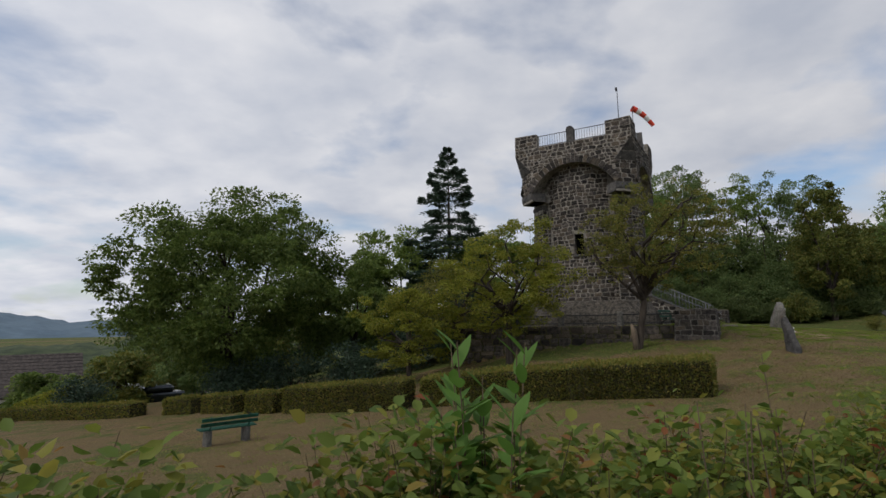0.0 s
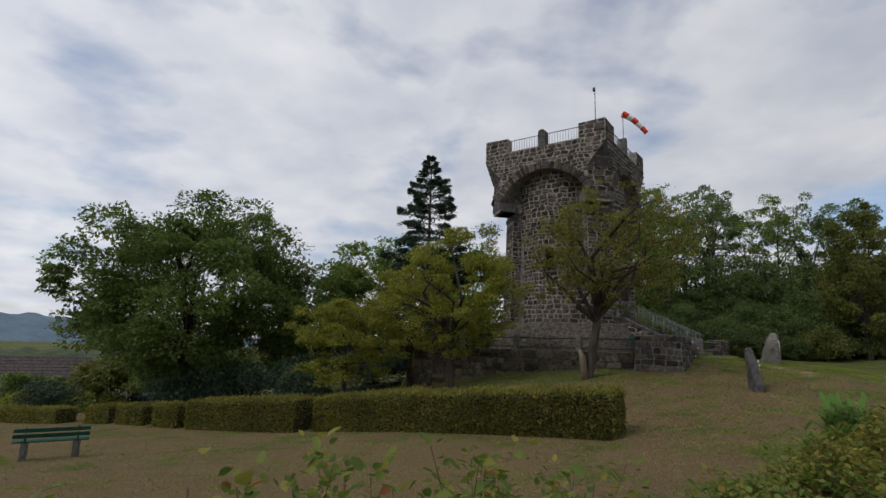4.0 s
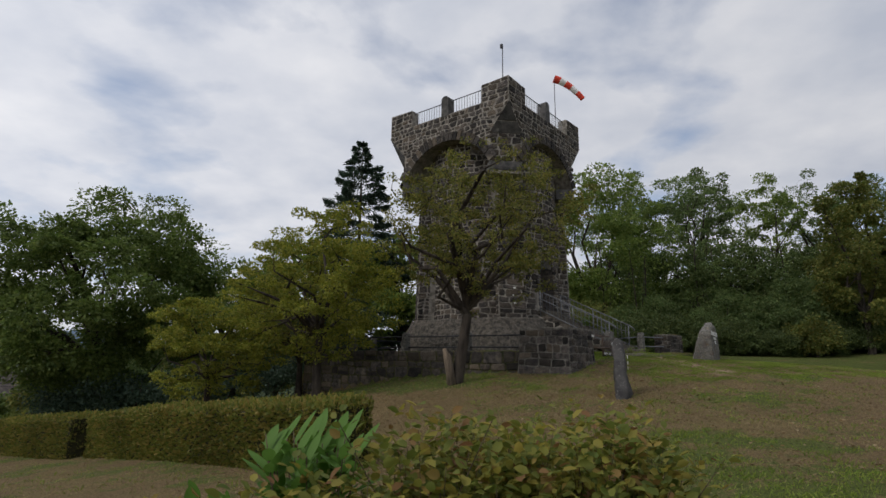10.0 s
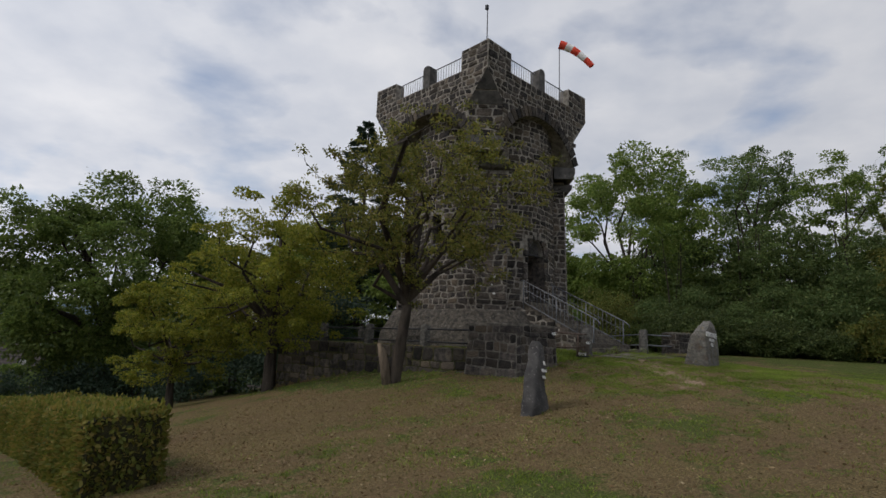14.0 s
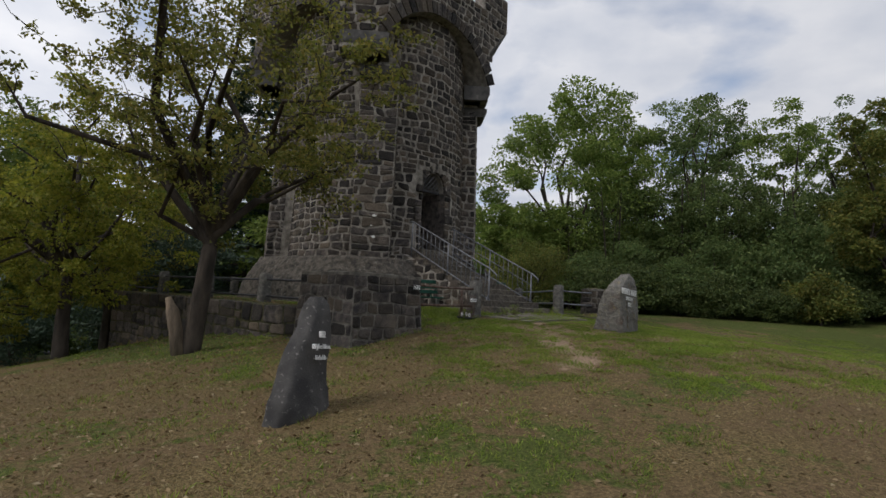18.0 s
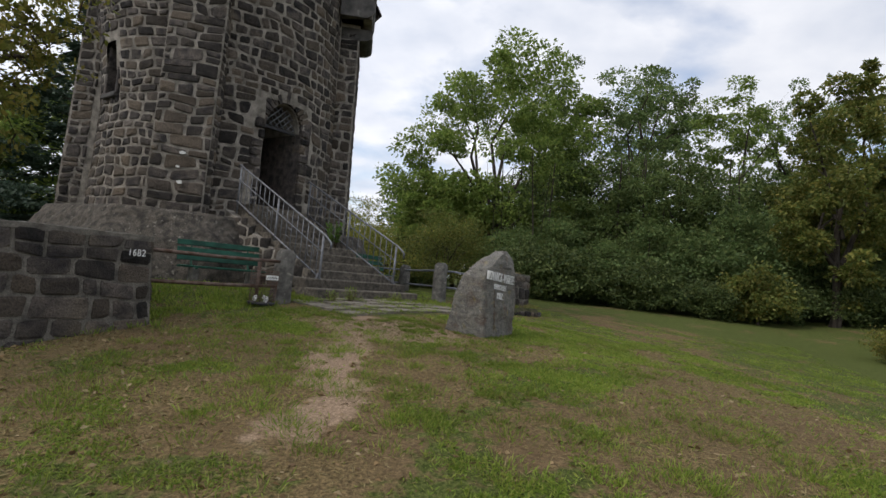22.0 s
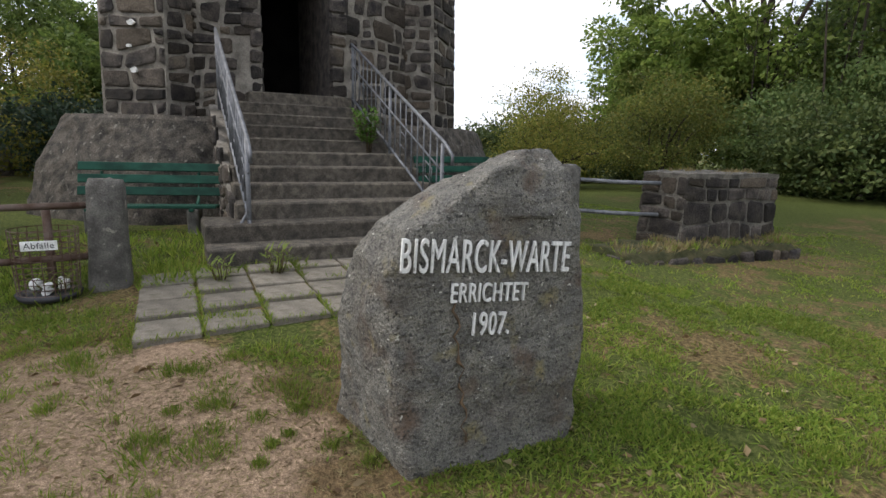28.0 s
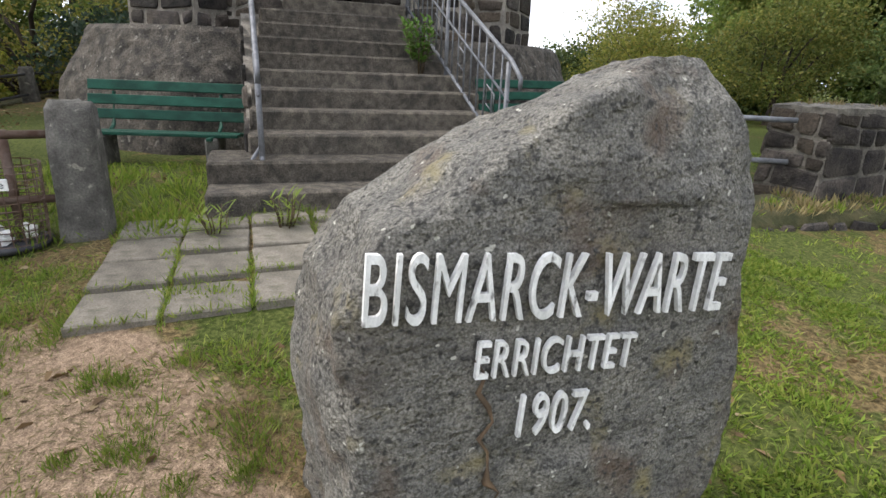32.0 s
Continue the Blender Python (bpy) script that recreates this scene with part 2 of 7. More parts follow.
def granite(name):
    """Coarse grey stone: light and dark crystals, brown weather stains, pale lichen spots."""
    m = bpy.data.materials.new(name)
    m.use_nodes = True
    nd, lk = m.node_tree.nodes, m.node_tree.links
    bs = nd["Principled BSDF"]
    bs.inputs["Roughness"].default_value = 0.92
    tc = nd.new("ShaderNodeTexCoord")

    def field(scale, detail, low, high):
        n = nd.new("ShaderNodeTexNoise")
        n.inputs["Scale"].default_value, n.inputs["Detail"].default_value = scale, detail
        lk.new(tc.outputs["Object"], n.inputs["Vector"])
        r = nd.new("ShaderNodeMapRange")
        r.inputs[1].default_value, r.inputs[2].default_value = low, high
        lk.new(n.outputs["Fac"], r.inputs[0])
        return r.outputs[0]

    def blend(fac, a, b):
        x = nd.new("ShaderNodeMix")
        x.data_type = "RGBA"
        lk.new(fac, x.inputs["Factor"])
        for sock, c in ((x.inputs["A"], a), (x.inputs["B"], b)):
            if isinstance(c, tuple):
                sock.default_value = (*c, 1)
            else:
                lk.new(c, sock)
        return x.outputs["Result"]

    fine, mid = field(190, 7, 0.38, 0.63), field(15, 6, 0.36, 0.66)
    dark = blend(mid, (0.07, 0.068, 0.061), (0.118, 0.111, 0.094))
    pale = blend(mid, (0.165, 0.159, 0.143), (0.275, 0.262, 0.226))
    col = blend(fine, dark, pale)
    col = blend(field(2.6, 5, 0.48, 0.95), col, (0.075, 0.058, 0.042))
    col = blend(field(5.5, 6, 0.56, 0.8), col, (0.105, 0.062, 0.036))
    col = blend(field(9, 5, 0.6, 0.8), col, (0.22, 0.185, 0.085))
    col = blend(field(30, 4, 0.62, 0.7), col, (0.05, 0.048, 0.044))
    col = blend(field(68, 5, 0.55, 0.68), col, (0.04, 0.038, 0.035))
    col = blend(field(42, 2, 0.7, 0.74), col, (0.45, 0.44, 0.38))
    lk.new(col, bs.inputs["Base Color"])
    rough = nd.new("ShaderNodeBump")
    rough.inputs["Strength"].default_value, rough.inputs["Distance"].default_value = 0.9, 0.026
    lk.new(field(17, 8, 0.2, 0.8), rough.inputs["Height"])
    bp = nd.new("ShaderNodeBump")
    bp.inputs["Strength"].default_value, bp.inputs["Distance"].default_value = 1.0, 0.011
    lk.new(field(75, 7, 0.2, 0.8), bp.inputs["Height"])
    lk.new(rough.outputs[0], bp.inputs["Normal"])
    lk.new(bp.outputs[0], bs.inputs["Normal"])
    return m


M_BOULDER = granite("lichened_boulder")
M_SLATE = surf("standing_stone_rock", (0.035, 0.034, 0.034), (0.085, 0.08, 0.075), 3, 0.88, 0.6, 60, 0, False, ((0.2, 0.19, 0.175), 20, 0.62, 0.72))
M_STEP = surf("worn_sandstone_step", (0.066, 0.058, 0.048), (0.155, 0.135, 0.108), 14, 0.92, 0.9, 95, 0.25, False, ((0.05, 0.046, 0.04), 4, 0.52, 0.75), grit=0.65)
M_PAVER = surf("concrete_paver", (0.125, 0.112, 0.09), (0.235, 0.21, 0.172), 5, 0.92, 0.5, 110, 0.14, False, ((0.095, 0.088, 0.064), 6, 0.56, 0.7), grit=0.4)
M_STEEL = surf("galvanised_steel", (0.11, 0.115, 0.125), (0.19, 0.195, 0.21), 12, 0.6, 0.05, 60, 0, metal=0.3)
M_RUST = surf("rusty_steel", (0.08, 0.045, 0.03), (0.16, 0.12, 0.1), 9, 0.75, 0.2, 60, 0, metal=0.3)
M_IRON = surf("dark_iron", (0.03, 0.03, 0.035), (0.06, 0.06, 0.065), 9, 0.6, 0.1, 50, 0, metal=0.5)
M_GREEN = surf("green_bench_paint", (0.006, 0.04, 0.026), (0.014, 0.075, 0.05), 5, 0.55, 0.1, 60, 0.15, stretch=(1, 6, 1), spec=0.2)
M_WHITE = surf("white_letter_paint", (0.62, 0.62, 0.6), (0.82, 0.82, 0.8), 9, 0.8, 0.15, 60)
M_PAINT = surf("worn_white_letter_paint", (0.55, 0.55, 0.53), (0.78, 0.78, 0.76), 12, 0.85, 0.2, 90, 0, False, ((0.2, 0.195, 0.185), 45, 0.6, 0.7))
M_REDFAB = surf("red_fabric", (0.6, 0.05, 0.03), (0.75, 0.09, 0.05), 4, 0.8, 0.1, 30)
M_WHTFAB = surf("white_fabric", (0.7, 0.68, 0.66), (0.85, 0.83, 0.8), 4, 0.8, 0.1, 30)
M_BARK = surf("bark", (0.022, 0.018, 0.014), (0.065, 0.052, 0.04), 6, 0.95, 0.9, 30, 0, stretch=(1, 1, 0.25))
# near black: the shade inside doorway and window is put into this colour
M_INSHADE = surf("interior_shade", (0.004, 0.004, 0.004), (0.009, 0.0085, 0.008), 3, 0.98, 0.1, 20, spec=0.05)
M_ROAD = surf("asphalt_lane", (0.13, 0.13, 0.13), (0.2, 0.2, 0.195), 1.2, 0.9, 0.2, 80)
M_ROOF = surf("brown_roof_tiles", (0.035, 0.03, 0.028), (0.075, 0.062, 0.056), 3, 0.85, 0.3, 20, 0.2)
M_HOUSE = surf("white_render", (0.55, 0.54, 0.5), (0.68, 0.67, 0.63), 2, 0.9, 0.1, 30)
M_BEDDING = surf("weathered_bedding_mortar", (0.075, 0.07, 0.06), (0.185, 0.17, 0.145), 6, 0.95, 0.9, 50, grit=0.4)
M_MOSS = surf("mossy_earth", (0.03, 0.035, 0.012), (0.085, 0.075, 0.035), 7, 0.95, 0.8, 40)
M_VEIN = surf("rusty_vein", (0.06, 0.045, 0.032), (0.15, 0.1, 0.06), 20, 0.9, 0.3, 60)
M_WOOD = surf("pale_broken_wood", (0.09, 0.07, 0.05), (0.22, 0.17, 0.12), 8, 0.9, 0.6, 40, stretch=(1, 1, 0.2))
M_CAR = surf("white_vehicle_paint", (0.75, 0.75, 0.75), (0.8, 0.8, 0.8), 2, 0.35, 0.0, 10)
M_GLASSD = surf("dark_window_glass", (0.02, 0.025, 0.03), (0.03, 0.035, 0.04), 2, 0.1, 0.0, 10, spec=0.6)
L_OAK = leafmat("oak_leaves", [(0.06, 0.1, 0.022), (0.11, 0.16, 0.036), (0.165, 0.21, 0.052)], trans=0.47)
L_YEL = leafmat("yellowing_leaves", [(0.11, 0.145, 0.018), (0.21, 0.23, 0.03), (0.32, 0.295, 0.045)], trans=0.5)
L_HAW = leafmat("hawthorn_leaves", [(0.085, 0.1, 0.02), (0.16, 0.17, 0.034), (0.25, 0.21, 0.05)], trans=0.48)
L_ASH = leafmat("ash_leaves", [(0.095, 0.155, 0.03), (0.165, 0.23, 0.05), (0.23, 0.285, 0.07)], trans=0.55)
L_FOR = leafmat("forest_leaves", [(0.07, 0.115, 0.038), (0.12, 0.178, 0.058), (0.18, 0.22, 0.075)], trans=0.52)
L_WOO = leafmat("dark_wood_leaves", [(0.052, 0.088, 0.025), (0.092, 0.135, 0.039), (0.14, 0.172, 0.052)], trans=0.45)
L_OLB = leafmat("yellow_olive_leaves", [(0.11, 0.14, 0.026), (0.19, 0.205, 0.042), (0.28, 0.25, 0.06)], trans=0.5)
L_UND = leafmat("undergrowth_leaves", [(0.038, 0.064, 0.02), (0.075, 0.108, 0.032), (0.12, 0.142, 0.044)], trans=0.38)
L_OLV = leafmat("olive_leaves", [(0.07, 0.1, 0.022), (0.13, 0.155, 0.035), (0.21, 0.19, 0.045)], trans=0.45)
L_CON = leafmat("conifer_needles", [(0.024, 0.048, 0.03), (0.058, 0.09, 0.054)], trans=0.2)
L_HED = leafmat("beech_hedge_leaves", [(0.085, 0.105, 0.02), (0.16, 0.17, 0.03), (0.25, 0.185, 0.05)], trans=0.4)
L_BRA = leafmat("bramble_leaves", [(0.075, 0.125, 0.022), (0.15, 0.2, 0.036), (0.27, 0.24, 0.042), (0.22, 0.06, 0.03)], trans=0.45, stops=[0, 0.55, 0.94, 1.0])
L_PLA = leafmat("broad_green_leaves", [(0.07, 0.15, 0.025), (0.13, 0.25, 0.045)], trans=0.45)
L_GRA = leafmat("grass_blades", [(0.095, 0.155, 0.018), (0.175, 0.25, 0.034), (0.26, 0.285, 0.06)], trans=0.42)
L_DRY = leafmat("dry_grass_blades", [(0.16, 0.13, 0.06), (0.26, 0.21, 0.1)], trans=0.2)

# ---------------------------------------------------------------- mesh helpers


def mesh_of(name, verts, faces, mat, smooth=False):
    me = bpy.data.meshes.new(name)
    me.from_pydata([tuple(v) for v in verts], [], faces)
    me.materials.append(mat)
    if smooth:
        me.polygons.foreach_set("use_smooth", [True] * len(me.polygons))
    me.update()
    return me


def obj(name, verts, faces, mat, parent=None, label="", smooth=False):
    ob = new(name, mesh_of(name, verts, faces, mat, smooth))
    if parent:
        ob.parent = parent
    if label:
        ob["label"] = label
    return ob


def part(name, bm, mat, parent=None, label="", smooth=False):
    me = bpy.data.meshes.new(name)
    bm.to_mesh(me)
    bm.free()
    me.materials.append(mat)
    if smooth:
        me.polygons.foreach_set("use_smooth", [True] * len(me.polygons))
    ob = new(name, me)
    if parent:
        ob.parent = parent
    if label:
        ob["label"] = label
    return ob


def empty(name, m, label, category, group="", kind=""):
    ob = new(name)
    ob.empty_display_size = 0.2
    ob.matrix_world = m
    return tagged(ob, label, category, group, kind)


def bm_box(bm, c, s, bev=0.01, rot=None):
    """A bevelled box, centre c and size s, into bm."""
    r = bmesh.ops.create_cube(bm, size=1.0)
    bmesh.ops.scale(bm, vec=s, verts=r["verts"])
    if bev:
        es = list({e for v in r["verts"] for e in v.link_edges})
        rr = bmesh.ops.bevel(bm, geom=es, offset=bev, segments=1, affect="EDGES", profile=0.5)
        vs = list({v for f in rr["faces"] for v in f.verts} | {v for v in r["verts"] if v.is_valid})
    else:
        vs = r["verts"]
    if rot is not None:
        bmesh.ops.transform(bm, matrix=rot, verts=vs)
    bmesh.ops.translate(bm, vec=c, verts=vs)
    return vs


def box(name, c, s, mat, parent=None, label="", bev=0.01, rot=None):
    bm = bmesh.new()
    bm_box(bm, c, s, bev, rot)
    return part(name, bm, mat, parent, label)


def tube_data(pts, rads, seg=6, cap=True):
    """Verts and faces of a tapered tube along pts."""
    pts = [Vector(p) for p in pts]
    vs, fs = [], []
    for i, p in enumerate(pts):
        d = (pts[min(i + 1, len(pts) - 1)] - pts[max(i - 1, 0)]).normalized()
        a = d.orthogonal().normalized() if abs(d.z) > 0.95 else d.cross(Vector((0, 0, 1))).normalized()
        b = d.cross(a)
        for k in range(seg):
            t = 2 * math.pi * k / seg
            vs.append(p + (a * math.cos(t) + b * math.sin(t)) * rads[i])
    for i in range(len(pts) - 1):
        for k in range(seg):
            q = (k + 1) % seg
            fs.append((i * seg + k, i * seg + q, (i + 1) * seg + q, (i + 1) * seg + k))
    if cap:
        fs.append(tuple(range(seg))[::-1])
        fs.append(tuple((len(pts) - 1) * seg + k for k in range(seg)))
    return vs, fs


def tube(name, pts, r, mat, parent=None, label="", seg=8):
    rads = r if isinstance(r, (list, tuple)) else [r] * len(pts)
    vs, fs = tube_data(pts, rads, seg)
    return obj(name, vs, fs, mat, parent, label, True)


def join_data(chunks):
    vs, fs = [], []
    for v, f in chunks:
        o = len(vs)
        vs.extend(v)
        fs.extend(tuple(i + o for i in q) for q in f)
    return vs, fs


def leaves_mesh(name, centres, sizes, rng, mat, flat=0.0, ratio=0.55, fold=0.25, dirs=None, oval=False):
    """Many small folded leaves (two triangles each side of a midrib), one island each."""
    n = len(centres)
    if dirs is None:
        ax = rng.normal(size=(n, 3))
    else:
        ax = dirs + rng.normal(size=(n, 3)) * 0.35
    ax /= np.linalg.norm(ax, axis=1)[:, None] + 1e-9
    up = rng.normal(size=(n, 3)) * (1 - flat) + np.array([0, 0, 1.0]) * (0.35 + flat)
    sd = np.cross(ax, up)
    sd /= np.linalg.norm(sd, axis=1)[:, None] + 1e-9
    nm = np.cross(sd, ax)
    L = sizes[:, None]
    W = L * ratio * 0.5
    idx = np.arange(n)[:, None]
    me = bpy.data.meshes.new(name)
    if oval:
        v = np.empty((n, 6, 3))
        v[:, 0], v[:, 3] = centres - ax * L * 0.5, centres + ax * L * 0.5 - nm * L * 0.08
        for k, (a, w) in enumerate(((-0.22, 0.92), (0.16, 0.86))):
            v[:, 1 + k] = centres + ax * L * a + sd * W * w + nm * W * fold
            v[:, 5 - k] = centres + ax * L * a - sd * W * w + nm * W * fold
        quad = np.concatenate([idx * 6 + [0, 1, 2, 3], idx * 6 + [0, 3, 4, 5]], 1).reshape(-1)
        me.vertices.add(6 * n)
        me.vertices.foreach_set("co", v.ravel())
        me.loops.add(8 * n)
        me.loops.foreach_set("vertex_index", quad.astype(np.int32))
        me.polygons.add(2 * n)
        me.polygons.foreach_set("loop_start", np.arange(2 * n, dtype=np.int32) * 4)
        me.materials.append(mat)
        me.update(calc_edges=True)
        return me
    v = np.empty((n, 4, 3))
    v[:, 0] = centres - ax * L * 0.5
    v[:, 1] = centres + sd * W + nm * W * fold
    v[:, 2] = centres + ax * L * 0.5
    v[:, 3] = centres - sd * W + nm * W * fold
    me.vertices.add(4 * n)
    me.vertices.foreach_set("co", v.ravel())
    idx = idx * 4
    tri = np.concatenate([idx + [0, 1, 2], idx + [0, 2, 3]], 1).reshape(-1)
    me.loops.add(6 * n)
    me.loops.foreach_set("vertex_index", tri.astype(np.int32))
    me.polygons.add(2 * n)
    me.polygons.foreach_set("loop_start", np.arange(2 * n, dtype=np.int32) * 3)
    me.materials.append(mat)
    me.update(calc_edges=True)
    me.validate()
    return me


# ---------------------------------------------------------------- ground
TX, TY, TA = 9.82, 31.61, -29.7          # the tower's middle and turn
TZ = 1.30                                # terrace level
TM = pose(TX, TY, 0, 0, 0, TA)
CA, SA = math.cos(radians(TA)), math.sin(radians(TA))


def to_local(x, y):
    dx, dy = x - TX, y - TY
    return dx * CA + dy * SA, -dx * SA + dy * CA


def to_world(u, v):
    return TX + u * CA - v * SA, TY + u * SA + v * CA


KNOLL = [(1, -1, -.15), (4.5, 1, -.35), (8.7, 4.5, -.5), (12.6, 7.1, -.35), (14.5, 8.7, -.2), (16.1, 11.6, .0), (16.4, 14.5, .05),
         (17.3, 16.6, .15), (18.4, 18.9, .4), (19.1, 20.9, .66), (19.2, 23.3, .9), (18.8, 25.4, 1.02), (17.9, 26.4, 1.03), (17.4, 27.6, 1.16), (16.07, 28.04, 1.27), (15.9, 26.2, 1.15),
         (15, 27.6, 1.28), (13.7, 18.8, .26), (9.4, 23.3, .31), (13, 22.6, .6), (8.9, 15.4, -.62), (0, 19.9, -1.6), (-5, 15.3, -1.85), (10.5, 19.0, -.1)]
SLOPES = [(-5.7, 22.7, -2.15), (-10, 24.8, -2.45), (-18.6, 29, -3.3), (-26, 32.7, -4), (5.5, 26.5, 0.0), (0, 30, -1.2), (-13, 35, -2.9),
          (19.5, 32, 1.0), (20, 37, 1.1), (25, 41, 1.2), (30, 46, 1.4), (16, 52, 1.2), (36, 42, 1.8), (30, 31, .2), (26, 27.5, .5), (25, 20, .4),
          (30, 12, -.1), (22, 4, -.4), (30, -15, -1), (0, -18, .3), (-22, 2, -2.6), (-45, 25, -7.5), (-45, 63, -10), (-33, 44, -6.5), (0, 45, -1.0), (8, 45, .6), (55, 62, 4), (10, 75, 1.5), (60, 20, 0)]
SPOT = np.array(KNOLL + SLOPES, float)


def _tps(r2):
    return 0.5 * r2 * np.log(r2 + 1e-9)


_n = len(SPOT)
_A = np.zeros((_n + 3, _n + 3))
_d = ((SPOT[:, None, :2] - SPOT[None, :, :2]) ** 2).sum(2)
_A[:_n, :_n] = _tps(_d) + np.eye(_n) * 1.5
_A[:_n, _n], _A[:_n, _n + 1:] = 1, SPOT[:, :2]
_A[_n, :_n], _A[_n + 1:, :_n] = 1, SPOT[:, :2].T
_W = np.linalg.solve(_A, np.r_[SPOT[:, 2], 0, 0, 0])


def sstep(a, b, x):
    t = np.clip((x - a) / (b - a), 0, 1)
    return t * t * (3 - 2 * t)


def heights(x, y):
    """The lie of the land at arrays x, y."""
    x, y = np.asarray(x, float), np.asarray(y, float)
    cx, cy = np.clip(x, -60, 70), np.clip(y, -25, 85)
    d = (cx[..., None] - SPOT[:, 0]) ** 2 + (cy[..., None] - SPOT[:, 1]) ** 2
    z = _tps(d) @ _W[:_n] + _W[_n] + _W[_n + 1] * cx + _W[_n + 2] * cy
    far = np.hypot(x - cx, y - cy)
    z = z + (np.where(x < cx, -14.0, 0) - z) * sstep(0, 260, far)
    u, v = to_local(x, y)
    m = sstep(-5.75, -5.35, v) * sstep(-7.0, -6.2, u) * (1 - sstep(5.0, 6.4, u)) * (1 - sstep(5.6, 7.5, v))
    return z * (1 - m) + TZ * m


def H(x, y):
    return float(heights(np.array([x]), np.array([y]))[0])


def spaced(lo, hi, a, b, fine, far):
    """Grid lines: fine between a and b, growing to lo and hi."""
    mid = list(np.arange(a, b + 1e-6, fine))
    left, right, st = [], [], fine
    p = a
    while p > lo:
        st = min(st * 1.25, far); p -= st; left.append(p)
    st, p = fine, mid[-1]
    while p < hi:
        st = min(st * 1.25, far); p += st; right.append(p)
    return np.array(left[::-1] + mid + right)


def cover(x, y):
    """How green (0..1) and how bare (0..1) the ground is."""
    u, v = to_local(x, y)
    def nz(s, o):
        return np.array([noise.fractal(Vector((a * s + o, b * s, o)), 1.0, 2.0, 4) for a, b in zip(x.ravel(), y.ravel())]).reshape(x.shape)
    big, med, small = nz(0.2, 3.1), nz(0.8, 9.7), nz(2.1, 4.4)
    g = 0.36 + 0.35 * big + 0.5 * med + 0.45 * small
    g += 0.3 * sstep(18.0, 24, x) * sstep(20, 30, y)                # meadow beyond the boulder
    g += 0.2 * (1 - sstep(0.8, 2.6, np.hypot(x - 15.8, (y - 20.0) * 0.7)))      # greener stretch of the slope
    g -= 0.1 * sstep(13.0, 15, x) * (1 - sstep(19.5, 21.5, x)) * sstep(16, 19, y) * (1 - sstep(24.8, 26, y))      # worn slope below the boulder
    g += 0.12 * sstep(15.5, 17.5, x) * sstep(24, 27, y)
    g -= 0.22 * sstep(8, 3, np.hypot(x - 2, y - 9)) + 0.12 * sstep(12, 6, x)       # dry lower lawn
    g += 0.55 * (1 - sstep(0.8, 2.2, np.abs(v + 7.0))) * (1 - sstep(4.0, 6.5, np.abs(u - 1.5)))   # foot of the terrace wall
    g += 0.5 * (sstep(-5.4, -4.5, v) * (1 - sstep(4.5, 6, u)))
    g += 0.3 * (1 - sstep(0.5, 1.6, np.hypot(x - 18.3, y - 27.3)))
    g -= 0.34 * (1 - sstep(2.5, 6.0, np.hypot(x - 11.2, y - 18.8)))  # leaf litter below the front tree
    g -= 0.42 * (1 - sstep(0.8, 2.6, np.hypot((x - 21.3) * 0.8, y - 23.0) + 0.9 * np.abs(med)))      # worn brown stretch
    # trodden way from the paving towards the lawn
    px = 16.47 + 0.1 * np.sin(y * 1.7) + 0.38 * sstep(23.8, 22.2, y)
    way = (1 - sstep(0.14, 0.55, np.abs(x - px) + 0.4 * np.abs(med))) * sstep(20.8, 22.6, y) * (1 - sstep(25.4, 26.0, y))
    way = np.maximum(way, (1 - sstep(0.65, 1.3, np.hypot((x - 16.6) * 0.72, (y - 25.75) * 1.3) + 0.7 * np.abs(med))))
    return np.clip(g - 0.6 * way, 0, 1), np.clip(way, 0, 1)


def ground_mesh():
    xs, ys = spaced(-2500, 2500, -14, 34, 0.3, 300), spaced(-2500, 2500, -4, 40, 0.3, 300)
    X, Y = np.meshgrid(xs, ys, indexing="ij")
    Z = heights(X.ravel(), Y.ravel()).reshape(X.shape)
    ni, nj = X.shape
    me = bpy.data.meshes.new("ground")
    co = np.stack([X, Y, Z], 2).reshape(-1, 3)
    i, j = np.meshgrid(np.arange(ni - 1), np.arange(nj - 1), indexing="ij")
    a = (i * nj + j).ravel()
    quads = np.stack([a, a + nj, a + nj + 1, a + 1], 1)
    me.vertices.add(len(co)); me.vertices.foreach_set("co", co.ravel())
    me.loops.add(quads.size); me.loops.foreach_set("vertex_index", quads.ravel().astype(np.int32))
    me.polygons.add(len(quads)); me.polygons.foreach_set("loop_start", np.arange(len(quads), dtype=np.int32) * 4)
    me.polygons.foreach_set("use_smooth", [True] * len(quads))
    me.update(calc_edges=True)
    g, b = cover(X, Y)
    att = me.color_attributes.new("cover", "FLOAT_COLOR", "POINT")
    att.data.foreach_set("color", np.stack([g, b, g * 0, g * 0 + 1], 2).ravel())
    return me


